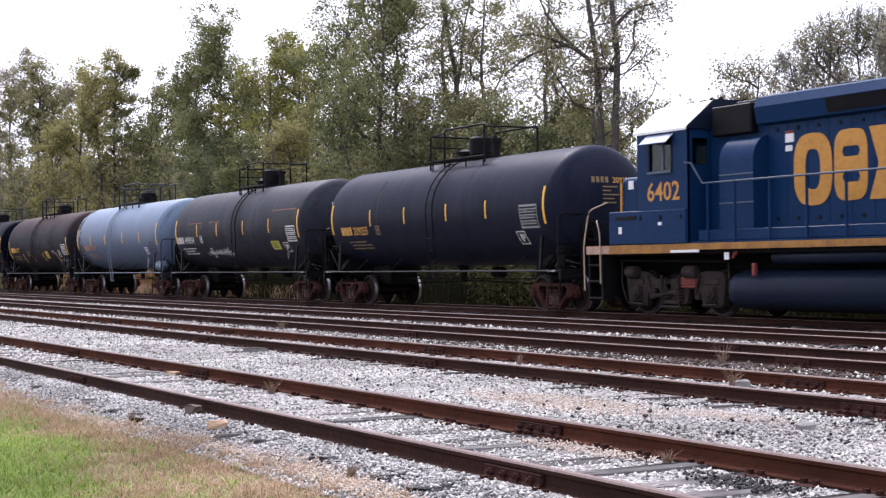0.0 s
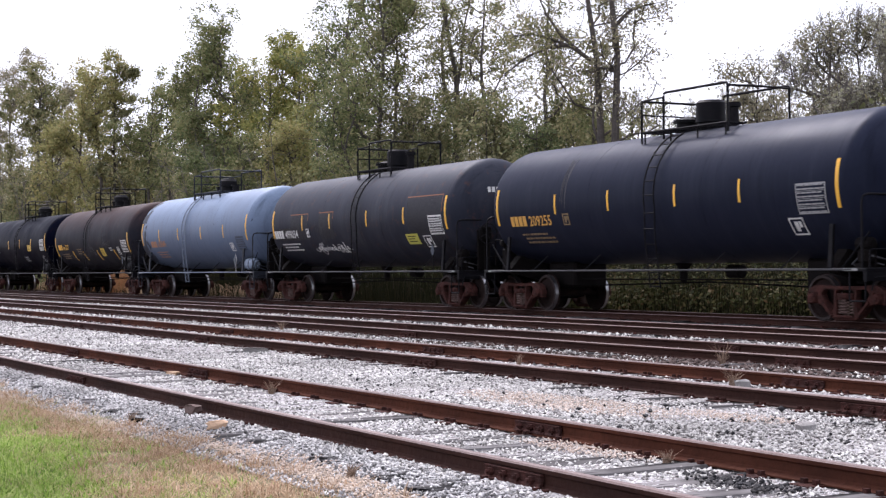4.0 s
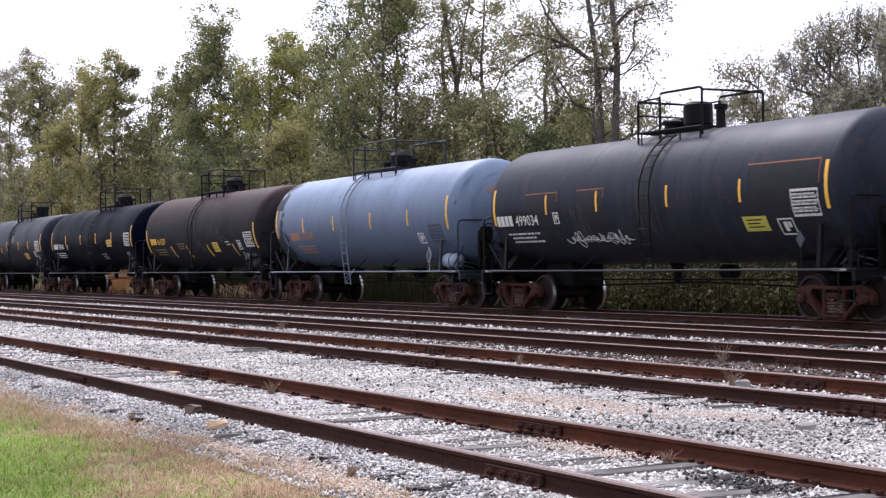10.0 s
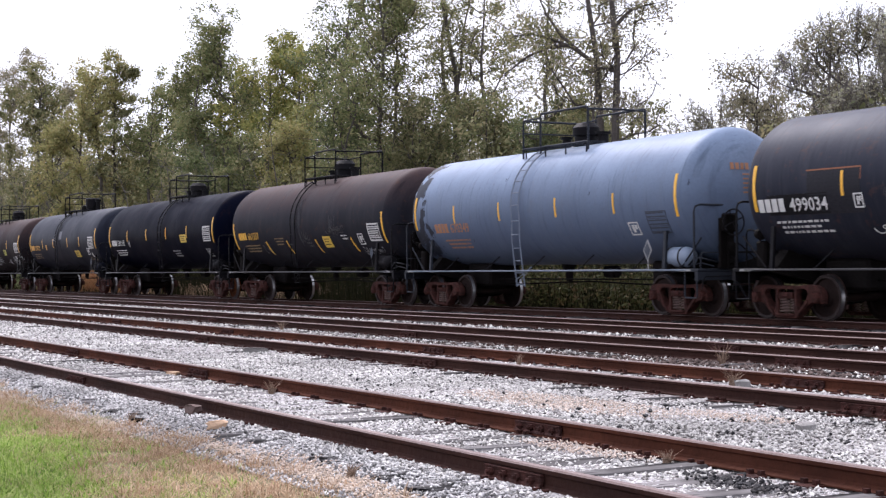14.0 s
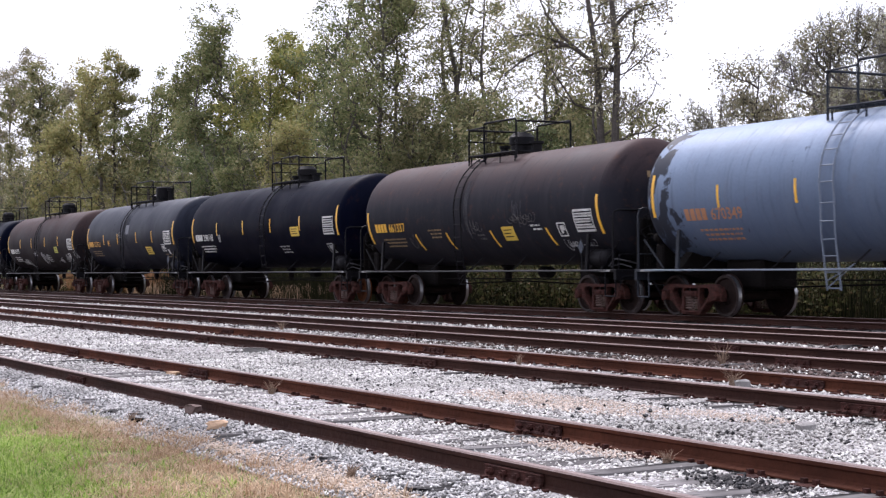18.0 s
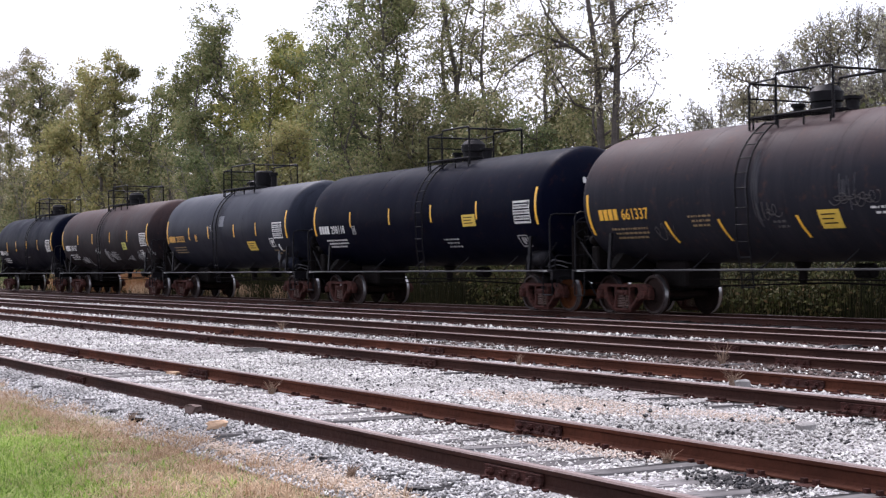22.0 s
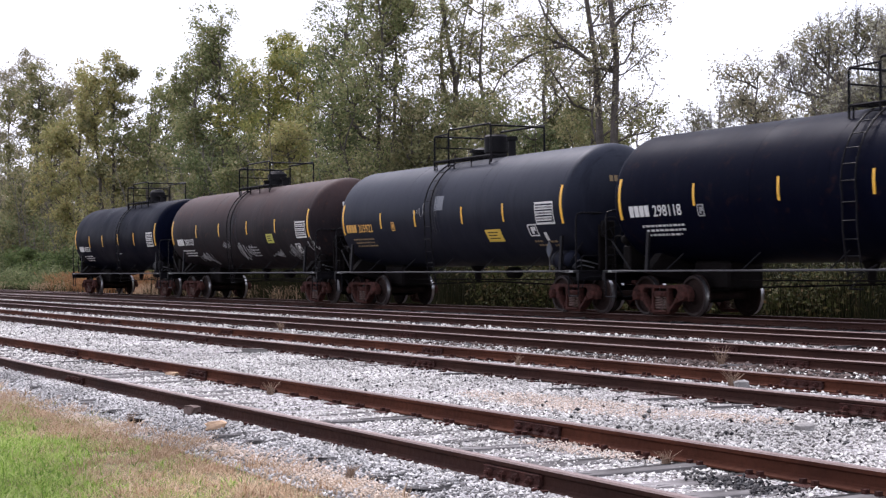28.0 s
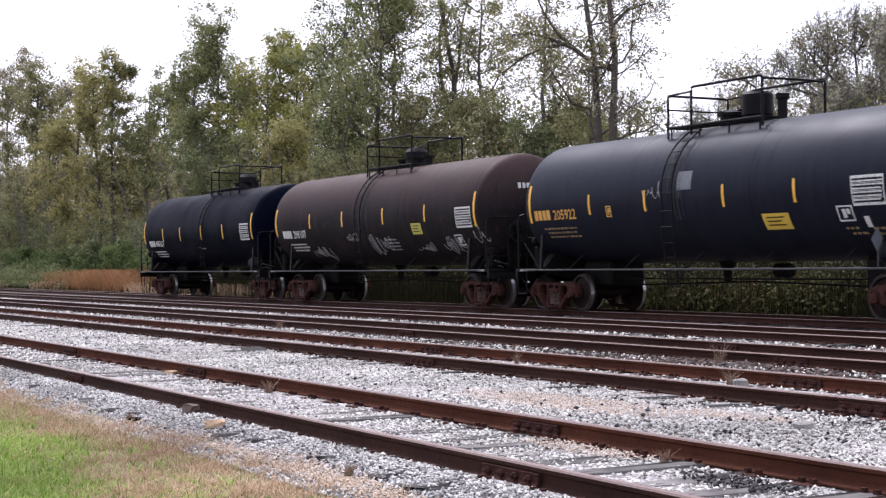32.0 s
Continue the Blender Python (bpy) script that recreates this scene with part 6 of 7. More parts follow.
# ---- trees and undergrowth ----
M_BARK = surface("grey_bark", (0.078, 0.068, 0.062), (0.135, 0.12, 0.11), 0.95, 0.0, 3.0, 20, 0.8, 0.7, (0.04, 0.034, 0.03))
M_TWIG = surface("grey_twigs", (0.135, 0.120, 0.112), (0.20, 0.18, 0.168), 0.95, 0.0, 3.0, 20, 0.3)
LEAF = {
    "green": island_material("green_leaves", [(0.121, 0.144, 0.062), (0.204, 0.231, 0.101), (0.275, 0.285, 0.130), (0.352, 0.313, 0.172)], 0.75, 0.35),
    "olive": island_material("olive_leaves", [(0.125, 0.137, 0.068), (0.218, 0.222, 0.106), (0.302, 0.287, 0.142), (0.361, 0.309, 0.180)], 0.75, 0.35),
    "gold": island_material("yellowing_leaves", [(0.207, 0.213, 0.090), (0.331, 0.324, 0.133), (0.432, 0.400, 0.175), (0.396, 0.304, 0.147)], 0.75, 0.35),
    "dull": island_material("dull_brown_leaves", [(0.180, 0.173, 0.116), (0.275, 0.258, 0.171), (0.358, 0.328, 0.233), (0.326, 0.267, 0.180)], 0.8, 0.3),
    "deep": island_material("deep_green_leaves", [(0.075, 0.100, 0.048), (0.129, 0.162, 0.071), (0.188, 0.216, 0.100), (0.267, 0.256, 0.134)], 0.75, 0.35),
    # near-black on purpose: the shade behind the train is put into this leaf colour
    "dark": island_material("shade_coloured_weeds", [(0.0108, 0.0150, 0.0060), (0.0205, 0.0250, 0.0090), (0.0350, 0.0375, 0.0145), (0.0530, 0.0415, 0.0220)], 0.8, 0.25),
    "weedy": island_material("weed_leaves", [(0.040, 0.048, 0.018), (0.075, 0.082, 0.030), (0.115, 0.112, 0.046), (0.150, 0.095, 0.048)], 0.8, 0.3),
    "bushy": island_material("bush_leaves", [(0.050, 0.077, 0.029), (0.090, 0.131, 0.047), (0.135, 0.180, 0.064), (0.189, 0.211, 0.089)], 0.75, 0.35),
    "lime": island_material("yellow_green_leaves", [(0.162, 0.185, 0.063), (0.270, 0.285, 0.092), (0.367, 0.360, 0.121), (0.432, 0.350, 0.127)], 0.75, 0.35),
    "wisp": island_material("pale_grey_leaves", [(0.250, 0.246, 0.190), (0.340, 0.330, 0.255), (0.420, 0.410, 0.325), (0.320, 0.325, 0.170)], 0.8, 0.35),
}


def leaf_cloud(rng, centres, n, size, scatter, even=5.0):
    """n small oval leaves in lumps round the given centres, turned outwards: their vertices and faces."""
    centres = np.asarray(centres, float)
    weight = rng.uniform(0.0, 1.0, len(centres)) ** even + 0.004
    off = rng.normal(0, 1, (n, 3))
    c = centres[rng.choice(len(centres), n, p=weight / weight.sum())] + off * scatter * np.array([1, 1, 0.75])
    return oval_leaves(rng, c, off * 0.5 + np.array([0, 0, 0.35]), size)


def oval_leaves(rng, c, out, size):
    n = len(c)
    nrm = out + rng.normal(0, 0.62, (n, 3))
    nrm /= np.linalg.norm(nrm, axis=1)[:, None] + 1e-9
    a = np.cross(nrm, rng.normal(0, 1, (n, 3)))
    a /= np.linalg.norm(a, axis=1)[:, None] + 1e-9
    b = np.cross(nrm, a)
    l = (rng.uniform(0.55, 1.15, n) * size)[:, None]
    v = np.stack([c - a * l * 0.55, c + b * l * 0.3 - a * l * 0.08, c + a * l * 0.6, c - b * l * 0.28 + a * l * 0.04], 1)
    return v.reshape(-1, 3), np.arange(4 * n).reshape(-1, 4)


TREE_LABELS = {"lime": "tall yellow-green tree at the edge of the wood", "green": "tall green-leaved tree at the edge of the wood", "olive": "tall olive-leaved autumn tree in the wood", "gold": "tall tree with yellowing autumn leaves",
               "dull": "thinly leaved brownish autumn tree", "wisp": "twiggy grey-brown tree with few pale leaves", "deep": "dense dark green tree in the wood"}


def tree(x, y, height, spread, leaves, tone, seed, trunk_r=0.0, crown0=0.3, lean=(0.0, 0.0), leaf=0.17, arms=(), sway=0.05, bend=(), name="tree", label=""):
    """A broadleaf tree: a tapered trunk, limbs that part towards many small sprays of foliage, gathered in uneven lobes with gaps between them."""
    rng = np.random.default_rng(seed)
    root = thing(name, (x, y, GROUND_Z + 0.08), label or TREE_LABELS[tone], "tree", "trees beyond the tracks")
    r0 = trunk_r or min(0.16, height * 0.009)
    wood = Geo()
    steps = 14
    pts, w = [], np.zeros(2)
    for i in range(steps + 1):
        q = i / steps
        z = -0.1 + 0.9 * height * q
        side = float(np.interp(z, [e[0] for e in bend], [e[1] for e in bend])) if bend else 0.0
        pts.append((lean[0] * q + w[0] + side * SIDE[0], lean[1] * q + w[1] + side * SIDE[1], z))
        w = w * 0.92 + rng.normal(0, sway, 2) * height / steps
    wood.tube(pts, [r0 * (1.35 if i == 0 else 1) * (1 - 0.86 * (i / steps) ** 1.4) + 0.010 for i in range(steps + 1)], 8)
    low = max(1, int(crown0 * steps * 0.75))
    pos = [np.array(p) for p in pts[low:]]
    up, paths, tips = [-1] * len(pos), [], []
    # lobes of the crown, then the sprays in each of them
    n_lobes = int(8 + height * (1 - crown0) * 0.75)
    lobes = []
    for k in range(n_lobes):
        q = (k + rng.uniform(0.1, 0.9)) / n_lobes
        az = rng.uniform(0, 6.283)
        wide = spread * math.sin(math.pi * (0.20 + 0.72 * q)) ** 0.6
        rad = wide * rng.uniform(0.1, 0.8)
        zc = height * (crown0 + (1 - crown0) * q * 0.93)
        i = min(int(zc / (0.9 * height) * steps), steps)
        lobes.append((np.array([pts[i][0] + rad * math.cos(az), pts[i][1] + rad * math.sin(az), zc]), spread * rng.uniform(0.26, 0.48)))
    n_sprays = max(24, int(leaves / 62))
    spots = []
    for k in range(n_sprays):
        c, lr = lobes[int(n_lobes * rng.uniform(0, 1) ** 1.05) % n_lobes]
        e = rng.normal(0, 1, 3)
        e = e / np.linalg.norm(e) * rng.uniform(0.15, 1.0) ** 0.5 * np.array([1.0, 1.0, 0.85])
        p = c + e * lr
        p[2] = min(p[2], height * (0.985 + 0.02 * rng.uniform()))
        i = min(max(int(p[2] / (0.9 * height) * steps), 0), steps)
        spots.append((math.hypot(p[0] - pts[i][0], p[1] - pts[i][1]), p))
    spots.sort(key=lambda e: e[0])
    P = np.zeros((len(pos) + 2 * n_sprays + 2, 3))
    P[:len(pos)] = pos
    m_n = len(pos)
    for rad, c in spots:
        d = np.linalg.norm(P[:m_n] - c, axis=1)
        flat = np.hypot(P[:m_n, 0] - c[0], P[:m_n, 1] - c[1])
        j = int(np.argmin(d + 3.0 * np.maximum(0, P[:m_n, 2] - (c[2] - 0.45 * flat)) + 0.02))
        s, at, ids = P[j].copy(), j, [j]
        for m in (0.5, 1.0):
            P[m_n] = s + (c - s) * m + (np.array([0, 0, -0.10 * d[j]]) + rng.normal(0, 0.06 * d[j], 3)) * (m < 1)
            up.append(at)
            at = m_n
            ids.append(at)
            m_n += 1
        paths.append(ids)
        tips.append(c)
    load = np.zeros(m_n)
    for ids in paths:
        k = ids[-1]
        while k >= 0:
            load[k] += 1
            k = up[k]
    for ids in paths:
        rr = [min(r0 * 0.6, 0.011 * load[k] ** 0.55) + 0.004 for k in ids[1:]]
        wood.tube([tuple(P[k]) for k in ids], [rr[0]] + rr, 5 if load[ids[1]] > 4 else 3)
    for arm in arms:
        line = [(w * SIDE[0], w * SIDE[1], z) for w, z in arm]
        wood.tube(line, [r0 * 0.5 * (1 - 0.8 * i / (len(line) - 1)) + 0.008 for i in range(len(line))], 6)
        for p in line[1:]:
            for _ in range(7):
                c = np.array(p) + rng.normal(0, 0.55, 3)
                wood.tube([p, tuple((np.array(p) + c) / 2 + rng.normal(0, 0.08, 3)), tuple(c)], [0.014, 0.009, 0.004], 3)
                tips.append(c)
    bare = tone == "wisp"
    T = np.array(tips)
    for c in T[rng.uniform(0, 1, len(T)) < (1.0 if bare else 0.35)]:
        for _ in range(7 if bare else 2):
            if bare:          # slender shoots that fan upwards
                e = rng.normal(0, 0.42, 3) + np.array([0, 0, 1.0])
                e *= rng.uniform(0.5, 1.25) / np.linalg.norm(e)
            else:
                e = rng.normal(0, 1, 3) * np.array([1, 1, 0.7]) + np.array([0, 0, 0.35])
                e *= rng.uniform(0.3, 0.6) / np.linalg.norm(e)
            s0 = c - e * (0.45 if bare else 0.0)
            wood.tube([tuple(s0), tuple(s0 + e * 0.55 + rng.normal(0, 0.04, 3)), tuple(s0 + e)], [0.010, 0.007, 0.003], 3)
    if bare:
        leaves = int(leaves * 0.6)
    # leaves: loose, slightly drooping sprays of unequal size
    share = rng.uniform(0.15, 1.0, len(T)) ** 1.3
    pick = rng.choice(len(T), leaves, p=share / share.sum())
    size = rng.uniform(0.20, 0.42, len(T)) * (0.75 + 0.11 * spread)
    axis = rng.normal(0, 1, (len(T), 3)) * np.array([1, 1, 0.45])
    axis /= np.linalg.norm(axis, axis=1)[:, None]
    o = rng.normal(0, 0.55, (leaves, 3))
    along = rng.normal(0, 0.75, leaves)[:, None]
    lc = T[pick] + size[pick][:, None] * (o + axis[pick] * along - np.array([0, 0, 0.25]) * along ** 2)
    part("trunk", wood, M_TWIG if bare else M_BARK, root, "pale grey twiggy stems" if bare else "grey-brown trunk and branches")
    v, f = oval_leaves(rng, lc, o * 0.6 + np.array([0, 0, 0.4]), leaf)
    crown = bulk("crown", v, f, LEAF[tone], "", "", "")
    crown.parent = root
    return root


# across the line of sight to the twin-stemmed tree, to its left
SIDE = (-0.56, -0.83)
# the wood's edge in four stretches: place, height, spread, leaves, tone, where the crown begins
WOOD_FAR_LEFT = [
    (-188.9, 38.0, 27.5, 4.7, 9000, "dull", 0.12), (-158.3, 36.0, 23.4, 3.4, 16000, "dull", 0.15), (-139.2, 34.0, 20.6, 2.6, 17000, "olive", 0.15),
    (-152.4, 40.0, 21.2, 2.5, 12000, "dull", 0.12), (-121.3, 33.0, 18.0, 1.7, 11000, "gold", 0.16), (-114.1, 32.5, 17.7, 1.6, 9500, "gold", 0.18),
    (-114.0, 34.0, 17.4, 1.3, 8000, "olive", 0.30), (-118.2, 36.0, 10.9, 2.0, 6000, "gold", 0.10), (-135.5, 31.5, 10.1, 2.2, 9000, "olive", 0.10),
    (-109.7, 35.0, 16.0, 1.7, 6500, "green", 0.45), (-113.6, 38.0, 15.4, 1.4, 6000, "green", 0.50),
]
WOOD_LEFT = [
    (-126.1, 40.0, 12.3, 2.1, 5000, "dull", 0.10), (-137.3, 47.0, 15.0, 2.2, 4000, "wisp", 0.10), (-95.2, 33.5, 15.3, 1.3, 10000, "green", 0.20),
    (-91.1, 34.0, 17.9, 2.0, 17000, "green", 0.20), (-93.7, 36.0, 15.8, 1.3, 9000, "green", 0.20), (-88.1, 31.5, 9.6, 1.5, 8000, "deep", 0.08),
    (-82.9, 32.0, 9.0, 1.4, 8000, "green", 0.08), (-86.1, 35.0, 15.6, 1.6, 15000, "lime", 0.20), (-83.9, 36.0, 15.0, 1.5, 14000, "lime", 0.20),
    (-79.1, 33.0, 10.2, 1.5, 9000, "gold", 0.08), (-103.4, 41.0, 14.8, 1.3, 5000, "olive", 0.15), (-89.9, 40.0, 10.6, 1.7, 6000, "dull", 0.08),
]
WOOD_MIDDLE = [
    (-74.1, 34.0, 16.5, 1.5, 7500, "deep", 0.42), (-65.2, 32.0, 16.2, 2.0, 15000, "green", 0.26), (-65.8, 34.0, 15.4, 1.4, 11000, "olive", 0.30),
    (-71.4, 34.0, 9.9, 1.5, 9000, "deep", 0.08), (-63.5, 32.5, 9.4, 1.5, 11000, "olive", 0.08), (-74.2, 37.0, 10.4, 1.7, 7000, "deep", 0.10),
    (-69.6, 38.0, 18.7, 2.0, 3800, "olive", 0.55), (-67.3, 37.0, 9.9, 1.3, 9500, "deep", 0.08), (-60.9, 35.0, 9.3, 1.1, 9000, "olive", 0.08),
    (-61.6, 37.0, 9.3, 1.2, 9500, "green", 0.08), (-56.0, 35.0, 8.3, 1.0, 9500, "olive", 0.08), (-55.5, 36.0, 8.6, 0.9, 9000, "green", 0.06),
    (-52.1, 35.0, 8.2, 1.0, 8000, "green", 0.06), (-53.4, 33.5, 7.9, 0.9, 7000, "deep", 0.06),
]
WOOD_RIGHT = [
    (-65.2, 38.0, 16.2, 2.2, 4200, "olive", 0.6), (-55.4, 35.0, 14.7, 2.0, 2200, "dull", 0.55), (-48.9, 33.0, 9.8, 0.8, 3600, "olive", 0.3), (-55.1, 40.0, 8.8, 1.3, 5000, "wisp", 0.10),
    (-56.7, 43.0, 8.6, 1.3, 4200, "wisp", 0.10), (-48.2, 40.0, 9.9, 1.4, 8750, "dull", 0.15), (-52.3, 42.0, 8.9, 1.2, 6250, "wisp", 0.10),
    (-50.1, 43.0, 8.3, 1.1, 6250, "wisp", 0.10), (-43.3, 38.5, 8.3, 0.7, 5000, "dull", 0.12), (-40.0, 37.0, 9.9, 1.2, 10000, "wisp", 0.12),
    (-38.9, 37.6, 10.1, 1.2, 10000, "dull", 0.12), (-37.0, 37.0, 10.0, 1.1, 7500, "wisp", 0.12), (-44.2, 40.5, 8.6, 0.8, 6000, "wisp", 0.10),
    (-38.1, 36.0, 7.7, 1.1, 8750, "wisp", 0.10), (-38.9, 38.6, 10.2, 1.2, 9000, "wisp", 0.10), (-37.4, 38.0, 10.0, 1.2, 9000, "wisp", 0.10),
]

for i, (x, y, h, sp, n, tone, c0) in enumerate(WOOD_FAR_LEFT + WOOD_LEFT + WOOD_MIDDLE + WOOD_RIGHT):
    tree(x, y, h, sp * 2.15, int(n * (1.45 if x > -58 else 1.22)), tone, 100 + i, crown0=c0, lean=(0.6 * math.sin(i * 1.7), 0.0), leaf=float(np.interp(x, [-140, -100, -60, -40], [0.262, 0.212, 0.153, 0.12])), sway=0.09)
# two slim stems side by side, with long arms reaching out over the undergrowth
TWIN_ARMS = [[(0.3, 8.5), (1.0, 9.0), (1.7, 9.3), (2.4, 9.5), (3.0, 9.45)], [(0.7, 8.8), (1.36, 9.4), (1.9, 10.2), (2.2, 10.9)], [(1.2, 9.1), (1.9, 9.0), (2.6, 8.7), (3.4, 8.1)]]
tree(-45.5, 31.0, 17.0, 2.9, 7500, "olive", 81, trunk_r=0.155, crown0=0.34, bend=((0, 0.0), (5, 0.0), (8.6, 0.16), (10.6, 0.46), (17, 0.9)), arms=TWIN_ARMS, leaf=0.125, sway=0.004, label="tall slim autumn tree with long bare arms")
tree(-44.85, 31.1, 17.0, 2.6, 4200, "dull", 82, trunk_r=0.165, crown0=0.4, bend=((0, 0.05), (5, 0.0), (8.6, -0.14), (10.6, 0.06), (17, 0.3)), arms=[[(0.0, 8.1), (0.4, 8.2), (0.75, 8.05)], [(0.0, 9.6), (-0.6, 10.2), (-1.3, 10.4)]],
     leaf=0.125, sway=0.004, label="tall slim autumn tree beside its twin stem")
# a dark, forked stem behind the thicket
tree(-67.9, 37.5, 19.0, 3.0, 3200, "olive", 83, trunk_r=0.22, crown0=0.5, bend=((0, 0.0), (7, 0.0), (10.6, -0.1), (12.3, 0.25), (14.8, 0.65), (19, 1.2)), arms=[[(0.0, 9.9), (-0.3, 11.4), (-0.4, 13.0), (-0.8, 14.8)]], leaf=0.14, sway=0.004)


def bush(x, y, wide, high, leaves, tone, seed):
    """A rounded bush: stems from one root and lumps of leaves over them."""
    rng = np.random.default_rng(seed)
    root = thing("bush", (x, y, GROUND_Z + 0.1), "rounded green bush beyond the dry grass", "bush", "bushes at the wood's edge")
    stems, lc, lo = Geo(), [], []
    for k in range(16):
        az, q = rng.uniform(0, 6.283), math.sqrt(rng.uniform(0, 1))
        c = np.array([wide * q * math.cos(az), wide * q * math.sin(az), high * (0.25 + 0.62 * math.sqrt(1 - 0.8 * q * q) * rng.uniform(0.35, 1))])
        stems.tube([(0.1 * math.cos(az), 0.1 * math.sin(az), -0.1), tuple(c * np.array([0.45, 0.45, 0.6])), tuple(c)], [0.03, 0.02, 0.008], 4)
        o = rng.normal(0, 1, (leaves // 16, 3))
        o /= np.linalg.norm(o, axis=1)[:, None]
        o *= (rng.uniform(0.1, 1, len(o)) ** 0.4)[:, None]
        lc.append(c + o * np.array([1, 1, 0.8]) * wide * rng.uniform(0.3, 0.45))
        lo.append(o + np.array([0, 0, 0.4]))
    part("stems", stems, M_TWIG, root)
    v, f = oval_leaves(rng, np.concatenate(lc), np.concatenate(lo), 0.2)
    crown = bulk("foliage", v, f, LEAF[tone], "", "", "")
    crown.parent = root


for i in range(26):
    bush(-134 + 3.1 * i + 1.2 * math.sin(i * 2.3), 29.9 + 0.8 * math.sin(i * 4.1), 1.7 + 0.5 * math.sin(i * 1.3), 3.1 + 0.6 * math.sin(i * 3.7), 2600, ("bushy", "deep", "bushy", "bushy")[i % 4], 500 + i)


def thicket(name, n_clumps, area, zmax, leaves, size, tone, label, seed, thin=None):
    """Undergrowth that nobody could count: leaf clumps over thin stems."""
    rng = np.random.default_rng(seed)
    x = rng.uniform(area[0], area[1], n_clumps)
    y = rng.uniform(area[2], area[3], n_clumps)
    # the crest of the wood falls off towards where the line of sight crosses it at a wider angle
    crest = np.interp(x * 34 / y, [-155, -114, -90, -74, -63, -55, -50.6, -48.6, -43, -35], [16, 13, 11.2, 10.4, 10.4, 10.2, 9.4, 6.4, 5.6, 6.4]) * np.clip(y / 34, 0.9, 3)
    top = zmax * crest * (0.55 + 0.45 * np.array([0.5 + 0.9 * noise.noise(Vector((a * 0.11, b * 0.13, seed))) for a, b in zip(x, y)]))
    z = GROUND_Z + np.clip(top, 0.3, None) * rng.uniform(0.03, 1, n_clumps) ** 0.8
    v, f = leaf_cloud(rng, np.stack([x, y, z], 1), leaves, size, 0.42, 2.5)
    return bulk(name, v, f, LEAF[tone], label, "undergrowth")


thicket("undergrowth", 3600, (-230, -25, 29.5, 36), 0.5, 62000, 0.20, "deep", "dense green undergrowth along the wood's edge", 11)
thicket("undergrowth", 3600, (-240, -25, 31, 44), 1.0, 86000, 0.22, "olive", "tall olive undergrowth inside the wood", 12)
thicket("undergrowth", 4200, (-300, -25, 44, 58), 0.92, 60000, 0.40, "dull", "dull brown brush deep inside the wood", 13)
thicket("undergrowth", 2600, (-320, -25, 52, 74), 0.8, 30000, 0.52, "deep", "dark foliage deep inside the wood", 14)
# these leaves carry the shade beyond the train in their colour
thicket("undergrowth", 4200, (-80, -22, 26.2, 29.6), 0.4, 52000, 0.13, "dark", "green weeds and brambles beyond the train, shade put into their colour", 15)

thicket("undergrowth", 420, (-45.0, -35.5, 25.5, 27.0), 0.20, 12000, 0.13, "weedy", "sunlit olive weeds and seedlings beyond the train", 18)
thicket("undergrowth", 330, (-36.5, -27.5, 25.5, 26.8), 0.17, 9000, 0.13, "weedy", "sunlit olive weeds beyond the train", 19)
thicket("undergrowth", 420, (-124, -103.5, 26.0, 28.6), 0.11, 9000, 0.19, "deep", "low green bushes reaching down to the yard's edge", 20)
thicket("undergrowth", 160, (-103, -97, 25.8, 27.2), 0.05, 2600, 0.15, "weedy", "low olive weeds beside the rust-coloured grass", 21)

# the wood closes the view: a far bank of foliage with an uneven crest
def bank_top(x):
    return np.interp(x, [-520, -309, -183, -143, -132, -117, -90, 60], [21, 18.5, 14.5, 12.5, 9.5, 6.2, 6.2, 6.0])


bx = np.arange(-520, 60, 3.0)
bv, bf = [], []
for j in range(9):
    for x in bx:
        w = noise.noise(Vector((x * 0.05, j * 0.8, 1.7))) + 0.6 * noise.noise(Vector((x * 0.23, j * 1.3, 4.1)))
        bv.append((x, 92 + 5 * w + 1.5 * j, GROUND_Z - 0.2 + (float(bank_top(x)) + 2.6 * noise.noise(Vector((x * 0.06, 0, 9)))) * (j / 8) ** 0.8 + 0.9 * w * (j > 0)))
for j in range(8):
    for i in range(len(bx) - 1):
        a = j * len(bx) + i
        bf.append((a, a + 1, a + 1 + len(bx), a + len(bx)))
M_BANK = surface("far_foliage", (0.115, 0.112, 0.072), (0.19, 0.165, 0.125), 0.95, 0.0, 0.25, 1.6, 1.0, 0.9, (0.05, 0.05, 0.035))
bulk("backdrop", bv, bf, M_BANK, "far bank of dull green woods closing the view", "woods", "structure", True)

# ragged tree tops along the bank's crest and face
rng = np.random.default_rng(45)
cx = rng.uniform(-430, 20, 2600)
cz = bank_top(cx) * rng.uniform(0.25, 1.0, 2600) ** 0.6 * (1.12 + 0.28 * np.array([noise.noise(Vector((a * 0.13, 0, 2.0))) for a in cx]))
cv, cf = leaf_cloud(rng, np.stack([cx, 84 + rng.uniform(-6, 5, 2600), GROUND_Z + cz], 1), 62000, 0.55, 1.15, 1.5)
bulk("undergrowth", cv, cf, LEAF["dull"], "far grey-brown tree tops closing the wood", "undergrowth")

